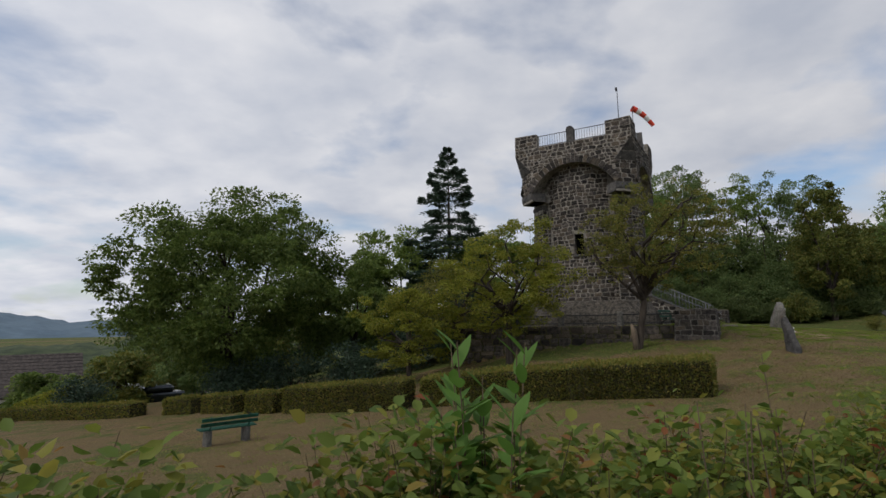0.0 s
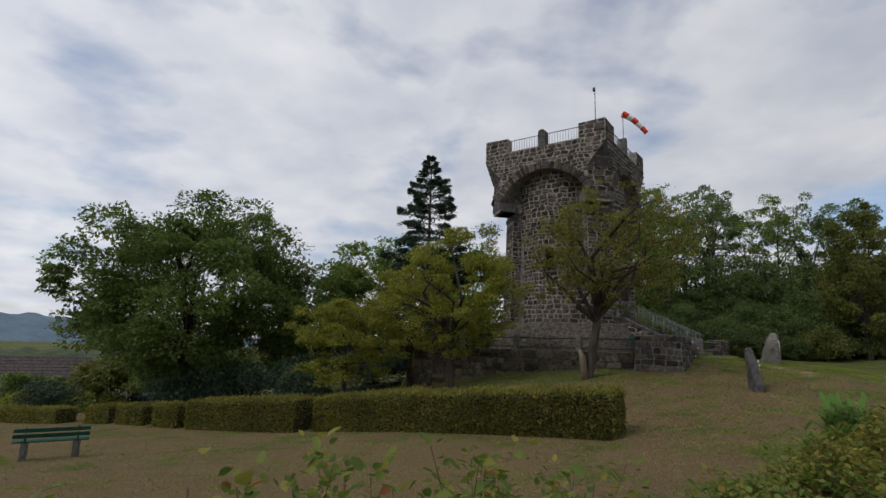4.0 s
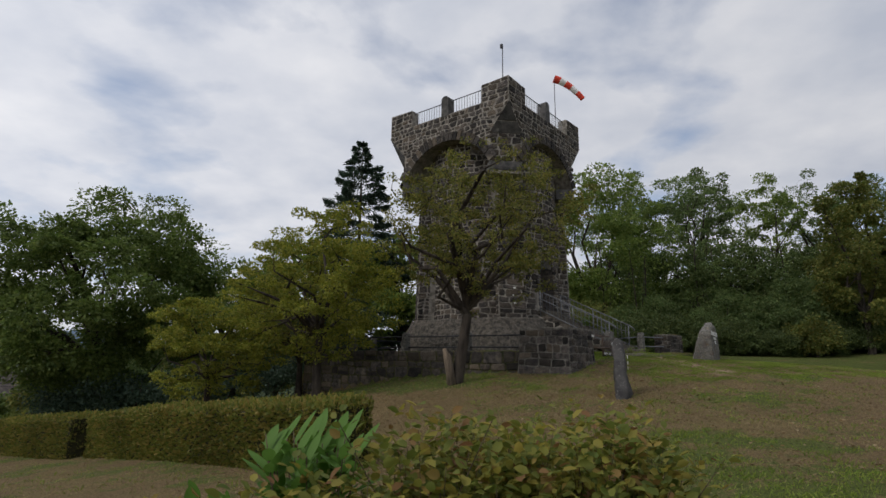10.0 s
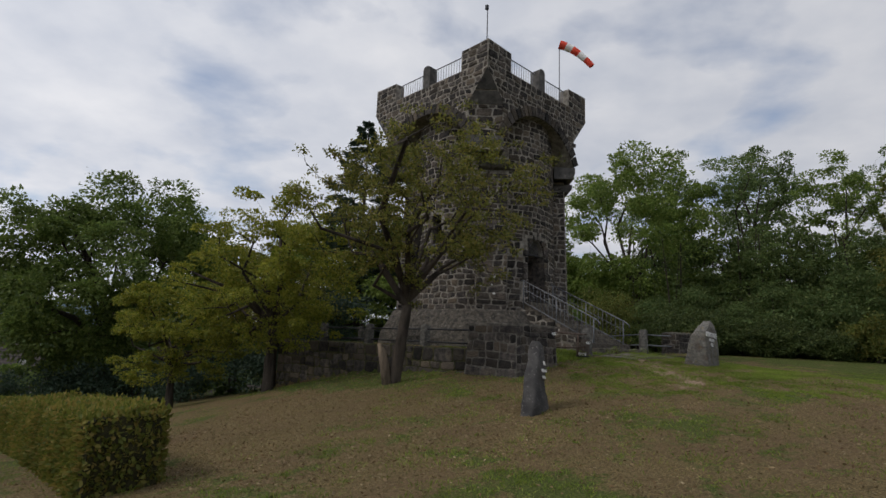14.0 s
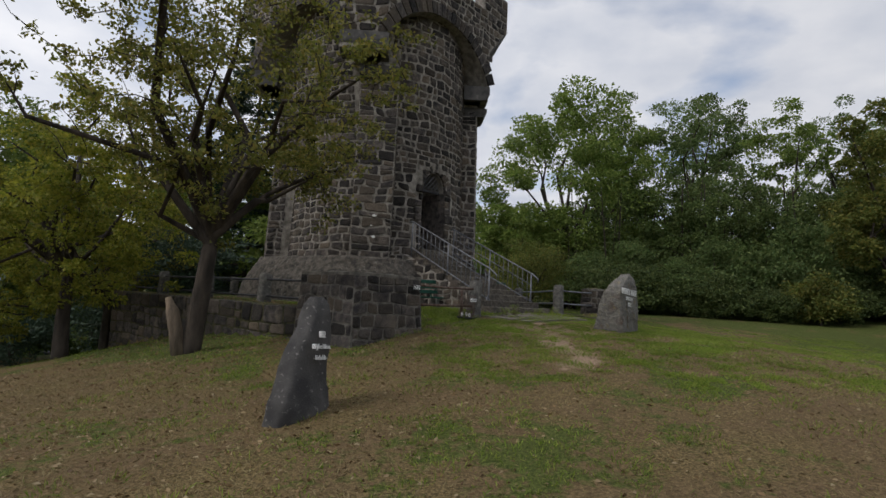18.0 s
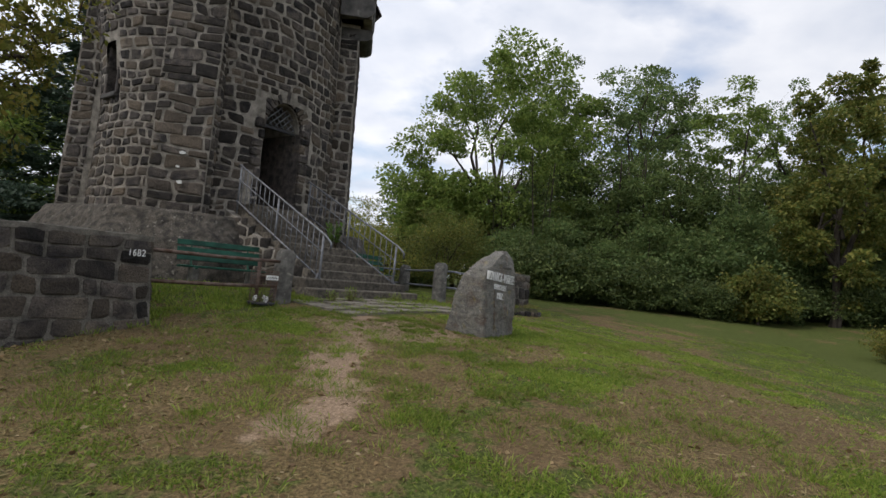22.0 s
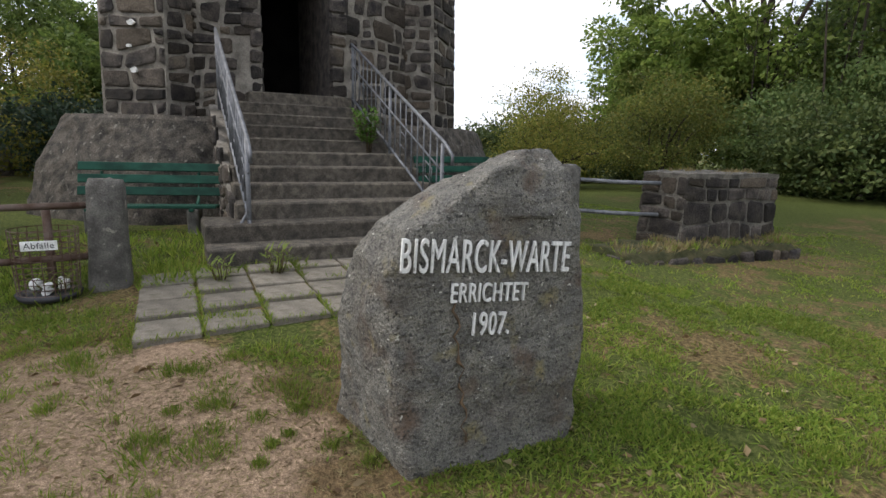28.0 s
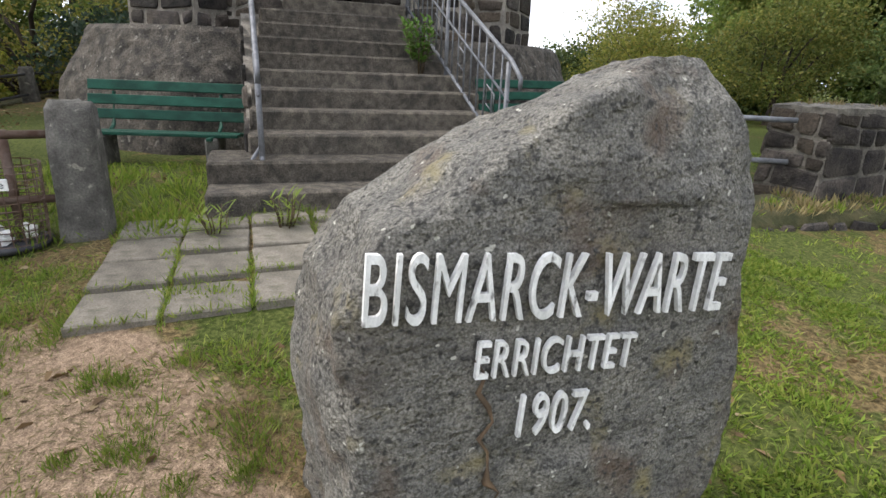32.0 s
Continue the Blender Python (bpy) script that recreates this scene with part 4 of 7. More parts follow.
for k in range(4):
    a = k * math.pi / 2
    dn, dx = Vector((math.cos(a), math.sin(a), 0)), Vector((-math.sin(a), math.cos(a), 0))
    f = lambda u, v, d, dn=dn, dx=dx: dn * (HALF + d) + dx * u + Vector((0, 0, v))

    def crown_keep(u, v):
        au = abs(u)
        if au < ARC_H + 0.02:
            return v > arch_z(u) + 0.42
        lim = HALF - CH if v < Z_LEDGE else HALF - CH * max(0, (Z_APEX - v) / (Z_APEX - Z_LEDGE))
        return au < lim - 0.05 and v > Z_CB + 0.55
    stones += masonry(f, -HALF, HALF, Z_CB + 0.5, Z_PAR, rng, 0.12, 0.27, 0.16, 0.48, keep=crown_keep, warp=0.07)
    # arch ring
    n = 22
    for i in range(n):
        t0 = -1 + 2 * i / n + 0.008
        t1 = -1 + 2 * (i + 1) / n - 0.008
        y0, y1, hgt = t0 * ARC_H, t1 * ARC_H, rng.uniform(0.34, 0.44)
        v8 = []
        for d in (-0.02, 0.03 + rng.uniform(0, 0.025)):
            for y, up in ((y0, 0), (y1, 0), (y1, hgt), (y0, hgt)):
                nx, nz = y / ARC_R, (arch_z(y) - ARC_Z) / ARC_R
                v8.append(f(y + nx * up, arch_z(y) + nz * up, d))
        stones.append((0, 0, v8, [(4, 5, 6, 7), (0, 1, 5, 4), (1, 2, 6, 5), (2, 3, 7, 6), (3, 0, 4, 7)]))
        stones[-1] = (0, 10, [*v8, *v8, v8[4]], stones[-1][3])
    # corner faces below the ledge, dressed slabs, corbels
    b = a + math.pi / 4
    cn, cx = Vector((math.cos(b), math.sin(b), 0)), Vector((-math.sin(b), math.cos(b), 0))
    rc, wc = (2 * HALF - CH) / math.sqrt(2), CH * math.sqrt(2)
    fc = lambda u, v, d, cn=cn, cx=cx, rc=rc: cn * (rc + d) + cx * u + Vector((0, 0, v))
    stones += masonry(fc, -wc / 2, wc / 2, Z_CB + 0.5, Z_LEDGE, rng, 0.2, 0.32, 0.3, 0.7)
    rot = Matrix.Rotation(b, 4, "Z")
    apex = cn * (HALF * math.sqrt(2)) + Vector((0, 0, Z_APEX))
    lo = [fc(-wc / 2 - 0.02, Z_LEDGE, 0.03), fc(wc / 2 + 0.02, Z_LEDGE, 0.03)]
    mid = [lo[j].lerp(apex + cn * 0.03, 0.36) for j in (0, 1)]
    mid2 = [lo[j].lerp(apex + cn * 0.03, 0.4) for j in (0, 1)]
    ins = [p - cn * 0.2 for p in lo + mid]
    obj("corner_slab", [*lo, mid[1], mid[0], *[p - cn * 0.25 for p in (*lo, mid[1], mid[0])]], [(0, 1, 2, 3), (4, 7, 6, 5), (0, 4, 5, 1), (1, 5, 6, 2), (2, 6, 7, 3), (3, 7, 4, 0)], M_DRESSED, tower, "smooth sloping slab")
    obj("corner_slab", [*mid2, apex + cn * 0.03, *[p - cn * 0.25 for p in (*mid2, apex)]], [(0, 1, 2), (3, 5, 4), (0, 3, 4, 1), (1, 4, 5, 2), (2, 5, 3, 0)], M_DRESSED, tower, "smooth sloping slab")
    for (zt, zb, r, wd, lab) in ((Z_CB + 0.5, Z_CB, rc + 0.05, wc + 0.06, "large dressed corbel"), (Z_CB - 0.1, Z_CB - 0.42, PIER_R + 0.2, PIER_W + 0.02, "weathered dressed corbel")):
        prof = [(-0.9, zt), (0, zt), (0, zt - (zt - zb) * 0.45)] + [(-0.28 * (1 - math.cos(t * math.pi / 8)), zt - (zt - zb) * (0.45 + 0.55 * math.sin(t * math.pi / 8))) for t in range(1, 5)] + [(-0.9, zb)]
        pv = [rot @ Vector((r + x, s * wd / 2, z)) + Vector((0, OFF * (zt < Z_CB), 0)) for s in (-1, 1) for x, z in prof]
        q = len(prof)
        pf = [tuple(range(q)), tuple(range(2 * q - 1, q - 1, -1))] + [(j, q + j, q + (j + 1) % q, (j + 1) % q) for j in range(q)]
        obj("corbel", pv, pf, M_DRESSED, tower, lab)
    # corner merlon
    t = 0.45
    bm = bmesh.new()
    L = [(HALF, HALF), (HALF, HALF - 1.36), (HALF - t, HALF - 1.36), (HALF - t, HALF - t), (HALF - 1.36, HALF - t), (HALF - 1.36, HALF)]
    Rk = Matrix.Rotation(a, 3, "Z")
    lowv = [bm.verts.new(Rk @ Vector((x, y, Z_PAR - 0.02))) for x, y in L]
    topv = [bm.verts.new(Rk @ Vector((x, y, Z_TOP - (0.0 if i in (0, 3) else 0.05)))) for i, (x, y) in enumerate(L)]
    bm.faces.new(topv)
    for i in range(6):
        bm.faces.new((lowv[i], lowv[(i + 1) % 6], topv[(i + 1) % 6], topv[i]))
    bmesh.ops.recalc_face_normals(bm, faces=bm.faces)
    part("merlon", bm, M_MORTAR, tower)
    stones += masonry(f, HALF - 1.36, HALF, Z_PAR, Z_TOP - 0.03, rng, 0.17, 0.28, 0.25, 0.6)
    stones += masonry(f, -HALF, -HALF + 1.36, Z_PAR, Z_TOP - 0.03, rng, 0.17, 0.28, 0.25, 0.6)
    # rounded middle pillar
    prof = [(-0.2, Z_PAR - 0.05), (-0.2, Z_TOP - 0.08)] + [(-0.2 * math.cos(j * math.pi / 6), Z_TOP - 0.08 + 0.16 * math.sin(j * math.pi / 6)) for j in range(1, 6)] + [(0.2, Z_TOP - 0.08), (0.2, Z_PAR - 0.05)]
    pv = [dn * (HALF + o) + dx * y + Vector((0, 0, z)) for o in (0.02, -0.4) for y, z in prof]
    q = len(prof)
    obj("merlon_pillar", pv, [tuple(range(q)), tuple(range(2 * q - 1, q - 1, -1))] + [(j, q + j, q + (j + 1) % q, (j + 1) % q) for j in range(q)], M_DRESSED, tower, "round-topped dressed pillar")
    # railings in the gaps
    for s in (-1, 1):
        y0, y1 = s * 0.2, s * (HALF - 1.36)
        rl = new("parapet_railing")
        rl.parent = tower
        rl["label"] = "grey steel railing between the battlements"
        for z in (Z_PAR + 0.1, Z_TOP - 0.14):
            tube("rail", [dn * (HALF - 0.2) + dx * y + Vector((0, 0, z)) for y in (y0, y1)], 0.022, M_STEEL, rl, "", 6)
        for j in range(1, 12):
            y = y0 + (y1 - y0) * j / 12
            tube("baluster", [dn * (HALF - 0.2) + dx * y + Vector((0, 0, z)) for z in (Z_PAR + 0.02, Z_TOP - 0.14)], 0.011, M_STEEL, rl, "", 5)

lay(stones, tower, lambda p: p[2] < 5.4 and p[0] > 1.6 and p[1] > -3.4, 300, "dark irregular basalt stones in lime mortar")
for z, w_, sd_ in ((3.3, 0.12, 0.1), (3.62, 0.08, 0.02), (3.92, 0.13, 0.08)):
    fr = TM @ pose(0, OFF, 0) @ Matrix.Rotation(-math.pi / 4, 4, "Z")
    rad = [rng.uniform(0.55, 1.0) for _ in range(9)]
    ring = [(math.cos(k * 0.698) * w_ * 0.62 * rad[k], math.sin(k * 0.698) * w_ * 0.4 * rad[k]) for k in range(9)]
    pts = [fr @ Vector((pier_r(z) + 0.005 + d, sd_ + a, z + b)) for d in (0, 0.03) for a, b in ring]
    tagged(obj("paint_mark", pts, [tuple(range(9, 18))] + [(k, (k + 1) % 9, 9 + (k + 1) % 9, 9 + k) for k in range(9)], M_PAINT), "white paint splash on the tower pier", "mark")

# antenna and windsock
ant = empty("antenna", TM @ pose(2.62, -2.62, Z_TOP), "thin mast with a small camera head", "antenna")
tube("mast", [(0, 0, -0.1), (0, 0, 1.85)], 0.02, M_IRON, ant)
box("head", (-0.04, 0, 1.95), (0.12, 0.12, 0.2), M_IRON, ant, "dark instrument head", 0.02)
wsk = empty("windsock", TM @ pose(2.48, 2.59, 11.25), "red and white striped windsock on a thin pole", "windsock")
tube("pole", [(0, 0, 0), (0, 0, 4.0)], 0.022, M_STEEL, wsk)
SD = Matrix.Rotation(radians(-TA), 3, "Z") @ Vector((0.86, 0.22, 0)).normalized()
for k in range(5):
    ring = []
    for j in (0, 1):
        t = (k + j) / 5
        c = Vector((0, 0, 4.02)) + SD * (1.5 * t) + Vector((0, 0, -0.32 * t - 0.72 * t * t))
        r = 0.2 - 0.07 * t
        d = (SD + Vector((0, 0, -0.35 - 0.9 * t))).normalized()
        e1 = d.cross(Vector((0, 0, 1))).normalized()
        e2 = d.cross(e1)
        ring.append([c + (e1 * math.cos(q * math.pi / 7) + e2 * math.sin(q * math.pi / 7)) * r for q in range(14)])
    v = ring[0] + ring[1]
    obj("red_band" if k % 2 == 0 else "white_band", v, [(q, (q + 1) % 14, 14 + (q + 1) % 14, 14 + q) for q in range(14)], M_REDFAB if k % 2 == 0 else M_WHTFAB, wsk, "", True)

# plinth, flaring out to the ground
pv, pf = [], []
marks = [(Z_PL, 0.0), (Z_PL - 0.06, 0.07), (2.0, 0.42), (TZ - 0.35, 0.75)]
levels = marks[:2] + [(np.interp(q, (0, 1, 2), [m[0] for m in marks[1:]]), np.interp(q, (0, 1, 2), [m[1] for m in marks[1:]])) for q in np.linspace(0.1, 2, 16)]
NP = 220
for z, o in levels:
    for k in range(NP):
        a = 2 * math.pi * k / NP
        q = abs(((a + math.pi / 4) % (math.pi / 2)) - math.pi / 4)      # 0 on the axes, pi/4 at the corners
        r = min(3.35 / math.cos(q), 3.9) + o + 0.05 * noise.noise(Vector((a * 3, z * 2, 0)))
        r += (0.045 * noise.noise(Vector((a * 9, z * 2.6, 4))) + 0.03 * noise.noise(Vector((a * 21, z * 6, 7))) + 0.014 * noise.noise(Vector((a * 60, z * 16, 2)))) * (z < Z_PL - 0.03)
        pv.append((r * math.cos(a), r * math.sin(a) + OFF, z))
for i in range(len(levels) - 1):
    for k in range(NP):
        q = (k + 1) % NP
        pf.append((i * NP + q, i * NP + k, (i + 1) * NP + k, (i + 1) * NP + q))
pf.append(tuple(range(NP)))
obj("plinth", pv, pf, M_PLINTH, tower, "rough rendered stone plinth, spreading at its foot")

# ---------------------------------------------------------------- stairs
stairs = empty("staircase", TM, "straight worn stone staircase up to the tower door", "staircase")
NST, RISE, TREAD = 10, (Z_SILL - 1.45) / 10, 0.345
for k in range(1, NST + 1):
    z, x = Z_SILL - RISE * k, 3.05 + TREAD * k
    y0, y1 = (-0.66 - 0.03 * k, 1.08 + 0.05 * k)
    if k >= 9:
        y0 = -1.2
    bm = bmesh.new()
    bm_box(bm, (x - 0.25, (y0 + y1) / 2, z - RISE / 2 - 0.01), (0.62, y1 - y0, RISE + 0.02), 0.018)
    for v in bm.verts:
        q = noise.noise_vector(v.co * 2.1 + Vector((k, 0, 0)))
        v.co += q * 0.012
    part("step", bm, M_STEP, stairs, "worn stone step with dark edge")
sv, sf = [], []
prof = [(2.9, TZ - 0.4), (2.9, Z_SILL - 0.2), (3.0 + TREAD * 8.5, Z_SILL - RISE * 9.3), (3.0 + TREAD * 8.5, TZ - 0.4)]
for y in (-0.9, -0.62):
    sv += [(x, y, z) for x, z in prof]
obj("cheek_wall", sv, [(0, 1, 2, 3), (7, 6, 5, 4), (0, 4, 5, 1), (1, 5, 6, 2), (2, 6, 7, 3)], M_MORTAR, stairs, "rubble side wall of the stairs")
chk = masonry(lambda u, v, d: (u, -0.9 - d, v), 3.3, 6.1, TZ - 0.2, Z_SILL - 0.2, rng, 0.16, 0.28, 0.2, 0.4, keep=lambda u, v: v < Z_SILL - 0.12 - (u - 3.0) * RISE / TREAD * 0.97)
lay(chk, stairs, None, 0, "rubble stones of the side wall")
for y, nm in ((-0.78, "left"), (1.14, "right")):
    hr = empty("handrail", TM, "galvanised steel stair railing with upright bars", "railing", "stair railings")
    pt = lambda t, h, y=y: Vector((3.1 + 3.05 * t, y + (0.1 * t if y > 0 else -0.02 * t), Z_SILL - 0.13 - 1.47 * t + h))
    tube("top_rail", [pt(-0.02, 0.86), pt(0, 0.93), pt(1.0, 0.95), pt(1.06, 0.9), pt(1.06, 0.8)], 0.02, M_STEEL, hr)
    tube("bottom_rail", [pt(0, 0.14), pt(1.0, 0.14)], 0.018, M_STEEL, hr)
    tube("middle_rail", [pt(0, 0.62), pt(1.0, 0.62)], 0.012, M_STEEL, hr)
    for t in (0.02, 0.5, 0.985):
        tube("post", [pt(t, 0.92), pt(t, -0.12)], 0.022, M_STEEL, hr)
    for j in range(1, 18):
        t = j / 18
        tube("baluster", [pt(t, 0.93), pt(t, 0.14)], 0.009, M_STEEL, hr, "", 5)
    for j in range(4):
        t = 0.13 + j * 0.24
        a, b = pt(t, 0.3), pt(t + 0.05, 0.5)
        tube("ornament", [pt(t, 0.35), pt(t + 0.055, 0.35), pt(t + 0.055, 0.52), pt(t, 0.52), pt(t, 0.35)], 0.008, M_STEEL, hr, "", 4)
    tube("brace", [pt(0.97, 0.2), pt(1.0, -0.1) + Vector((0.05, -0.28 if y < 0 else 0.28, -0.05))], 0.015, M_STEEL, hr)

# ---------------------------------------------------------------- terrace blocks, walls, fence


def stone_block_wall(name, u0, u1, v0, v1, zb, zt, label, seed, batter=0.12):
    """A stone-clad block on the terrace edge, in the tower's axes."""
    r = random.Random(seed)
    th = empty(name, TM, label, "wall", "terrace corner blocks")
    c = [(u0, v0), (u1, v0), (u1, v1), (u0, v1)]
    o = [(-1, -1), (1, -1), (1, 1), (-1, 1)]
    vs = [(a + s * (batter * (zt - zb)), b + q * (batter * (zt - zb)), zb) for (a, b), (s, q) in zip(c, o)] + [(a, b, zt) for a, b in c]
    obj("core", vs, [(4, 5, 6, 7), (0, 1, 5, 4), (1, 2, 6, 5), (2, 3, 7, 6), (3, 0, 4, 7)], M_BEDDING, th, "lime mortar core")
    st = []
    for (a0, b0), (a1, b1), nn in ((c[0], c[1], (0, -1)), (c[1], c[2], (1, 0)), (c[2], c[3], (0, 1)), (c[3], c[0], (-1, 0))):
        ln = math.hypot(a1 - a0, b1 - b0)
        d = ((a1 - a0) / ln, (b1 - b0) / ln)
        f = lambda u, v, dd, a0=a0, b0=b0, d=d, nn=nn: (a0 + d[0] * u + nn[0] * (dd + batter * (zt - v)), b0 + d[1] * u + nn[1] * (dd + batter * (zt - v)), v)
        st += masonry(f, -0.05, ln + 0.05, zb, zt, r, 0.15, 0.33, 0.2, 0.6, 0.02, 0.024, warp=0.045)
    for cu, cv, v, fcs in st:
        obj("stone", v, fcs, M_STONE, th)
    nx, ny = 12, 12
    gv, gf = [], []
    for i in range(nx + 1):
        for j in range(ny + 1):
            gv.append((u0 - 0.02 + (u1 - u0 + 0.04) * i / nx, v0 - 0.02 + (v1 - v0 + 0.04) * j / ny, zt + 0.012 + r.uniform(-0.012, 0.03) * (1 if 0 < i < nx and 0 < j < ny else 0.4)))
    n = (nx + 1) * (ny + 1)
    gv += [(x, y, zt - 0.05) for x, y, z in gv]
    for i in range(nx):
        for j in range(ny):
            a = i * (ny + 1) + j
            gf.append((a, a + ny + 1, a + ny + 2, a + 1))
    edge = [i * (ny + 1) for i in range(nx + 1)] + [nx * (ny + 1) + j for j in range(1, ny + 1)] + [i * (ny + 1) + ny for i in range(nx - 1, -1, -1)] + [j for j in range(ny - 1, 0, -1)]
    for i in range(len(edge)):
        a, b = edge[i], edge[(i + 1) % len(edge)]
        gf.append((b, a, a + n, b + n))
    obj("cap", gv, gf, M_BEDDING, th, "crumbling pale mortar cap")
    return th


stone_block_wall("terrace_block", 5.2, 6.85, -5.9, -4.2, 0.2, 2.0, "stone terrace block with crumbling mortar cap", 3, 0.06)
stone_block_wall("terrace_block", 6.2, 6.85, 4.25, 6.05, 0.2, 2.12, "mossy stone terrace block with stepped foot", 4, 0.04)
foot = empty("low_wall", TM, "mossy low stone wall beside the terrace block", "wall")
for cu, cv, v, fcs in masonry(wall_plane((7.3, 3.0, 0), (0, 1, 0), (1, 0, 0)), 0, 3.1, 0.6, 1.22, random.Random(8), 0.14, 0.26, 0.16, 0.4, gap=0.05):
    obj("stone", v, fcs, M_STONE, foot)
for cu, cv, v, fcs in masonry(wall_plane((6.6, 3.0, 0), (1, 0, 0), (0, -1, 0)), 0, 0.7, 0.7, 1.24, random.Random(10), 0.14, 0.26, 0.16, 0.4, gap=0.05):
    obj("stone", v, fcs, M_STONE, foot)
v, f, NU, NV = [], [], 12, 44
for i in range(NU + 1):
    for j in range(NV + 1):
        out = max(0.0, 2 * (i / NU) - 1) ** 3
        p = Vector((6.55 + 0.7 * i / NU, 3.05 + 3.0 * j / NV, 1.27 - 0.12 * out))
        n = noise.noise_vector(p * 5) * 0.03 + noise.noise_vector(p * 14) * 0.015
        v.append((p.x + n.x, p.y + n.y, p.z + n.z * 1.4))
f = [(i * (NV + 1) + j, (i + 1) * (NV + 1) + j, (i + 1) * (NV + 1) + j + 1, i * (NV + 1) + j + 1) for i in range(NU) for j in range(NV)]
rim = [i * (NV + 1) for i in range(NU + 1)] + [NU * (NV + 1) + j for j in range(1, NV + 1)] + [i * (NV + 1) + NV for i in range(NU - 1, -1, -1)] + [j for j in range(NV - 1, 0, -1)]
n0 = len(v)
v += [(v[k][0], v[k][1], 0.6) for k in rim]
f += [(rim[(k + 1) % len(rim)], rim[k], n0 + k, n0 + (k + 1) % len(rim)) for k in range(len(rim))]
obj("core", v, f, M_MOSS, foot, "mossy earth between and over the stones", True)
ret = empty("retaining_wall", TM, "low dark rubble retaining wall below the terrace", "wall")
box("core", (-0.4, -5.62, 0.35), (11.0, 0.4, 1.9), M_MOSS, ret, "", 0.03)
for cu, cv, v, fcs in masonry(wall_plane((-5.9, -5.83, 0), (1, 0, 0), (0, -1, 0)), 0, 11.0, -0.7, 1.32, random.Random(9), 0.2, 0.4, 0.3, 0.7):
    obj("stone", v, fcs, M_STONE, ret)


def granite_post(u, v, zb, zt, w=0.27):
    x, y = to_world(u, v)
    r = random.Random(int(u * 100 + v * 7))
    bm = bmesh.new()
    bmesh.ops.create_cube(bm, size=1.0)
    bmesh.ops.subdivide_edges(bm, edges=bm.edges, cuts=3, use_grid_fill=True)
    for q in bm.verts:
        t = q.co.z + 0.5
        s = w * (1.12 - 0.2 * t)
        n = noise.noise_vector(q.co * 3 + Vector((u, v, 0)))
        rr = 1 - 0.12 * (abs(q.co.x) + abs(q.co.y) > 0.75)
        q.co = Vector((q.co.x * s * rr + n.x * 0.025, q.co.y * s * rr + n.y * 0.025, (zt - zb + 0.25) * t - 0.25 - (0.05 if t > 0.95 and abs(q.co.x) + abs(q.co.y) > 0.6 else 0) + n.z * 0.02))
    ob = part("fence_post", bm, M_GRANITE, None, "", True)
    ob.matrix_world = pose(x, y, zb, r.uniform(-2, 2), r.uniform(-2, 2), TA + r.uniform(-6, 6))
    return tagged(ob, "rough-hewn granite fence post", "post", "terrace fence posts")


for u, v, zb, zt in ((6.5, -1.92, 1.2, 2.06), (5.95, 3.15, 1.25, 2.2), (-0.4, -5.2, 1.2, 2.0), (2.6, -5.2, 1.2, 2.0), (-3.4, -5.2, 1.2, 2.0), (-6.0, -5.2, 1.1, 2.0), (-6.0, -1.5, 1.2, 2.0), (-6.0, 2.5, 1.2, 2.0), (3.2, 5.0, 1.2, 2.1), (0.2, 5.0, 1.2, 2.1)):
    granite_post(u, v, zb, zt)


def pipe_fence(pts, mat, lab):
    th = empty("pipe_rail", TM, lab, "fence rail", "terrace fence rails")
    for h in (0, -0.4):
        for (u0, v0, z0), (u1, v1, z1) in zip(pts, pts[1:]):
            tube("pipe", [(u0, v0, z0 + h), ((u0 + u1) / 2, (v0 + v1) / 2, (z0 + z1) / 2 + h - 0.012), (u1, v1, z1 + h)], 0.026, mat, th)


pipe_fence([(6.55, -1.98, 1.86), (6.7, -4.15, 1.86)], M_RUST, "rusty two-pipe fence rail between post and wall block")
pipe_fence([(5.95, 3.15, 2.02), (6.6, 4.1, 2.0)], M_STEEL, "grey two-pipe fence rail")
pipe_fence([(5.95, 3.15, 2.02), (3.2, 5.0, 1.95), (0.2, 5.0, 1.95), (-6, 2.5, 1.9)], M_STEEL, "grey two-pipe fence rail")
pipe_fence([(5.2, -5.2, 1.85), (2.6, -5.2, 1.85), (-0.4, -5.2, 1.85), (-3.4, -5.2, 1.85), (-6, -5.2, 1.85), (-6, -1.5, 1.85), (-6, 2.5, 1.85)], M_IRON, "dark two-pipe fence rail on the terrace edge")

# paving slabs before the stairs
pav = empty("paving", TM, "uneven concrete slab paving with grass in the joints", "paving", kind="structure")
r = random.Random(5)
cols_, rows_ = 9, 4
for i in range(rows_):
    for j in range(cols_):
        w, d = 0.385, 0.375
        u, v = 6.62 + i * (d + 0.008), -1.52 + j * (w + 0.02)
        if (i == 3 and j > 6) or (i == 2 and j > 7):
            continue
        bm = bmesh.new()
        bm_box(bm, (0, 0, 0), (d, w, 0.06), 0.008)
        ob = part("slab", bm, M_PAVER, pav)
        x, y = to_world(u, v)
        ob.location = (u, v, H(x, y) - 0.006 + r.uniform(-0.006, 0.01))
        ob.rotation_euler = (r.uniform(-0.015, 0.015), r.uniform(-0.02, 0.02), r.uniform(-0.03, 0.03))

# ---------------------------------------------------------------- boulders and lettering


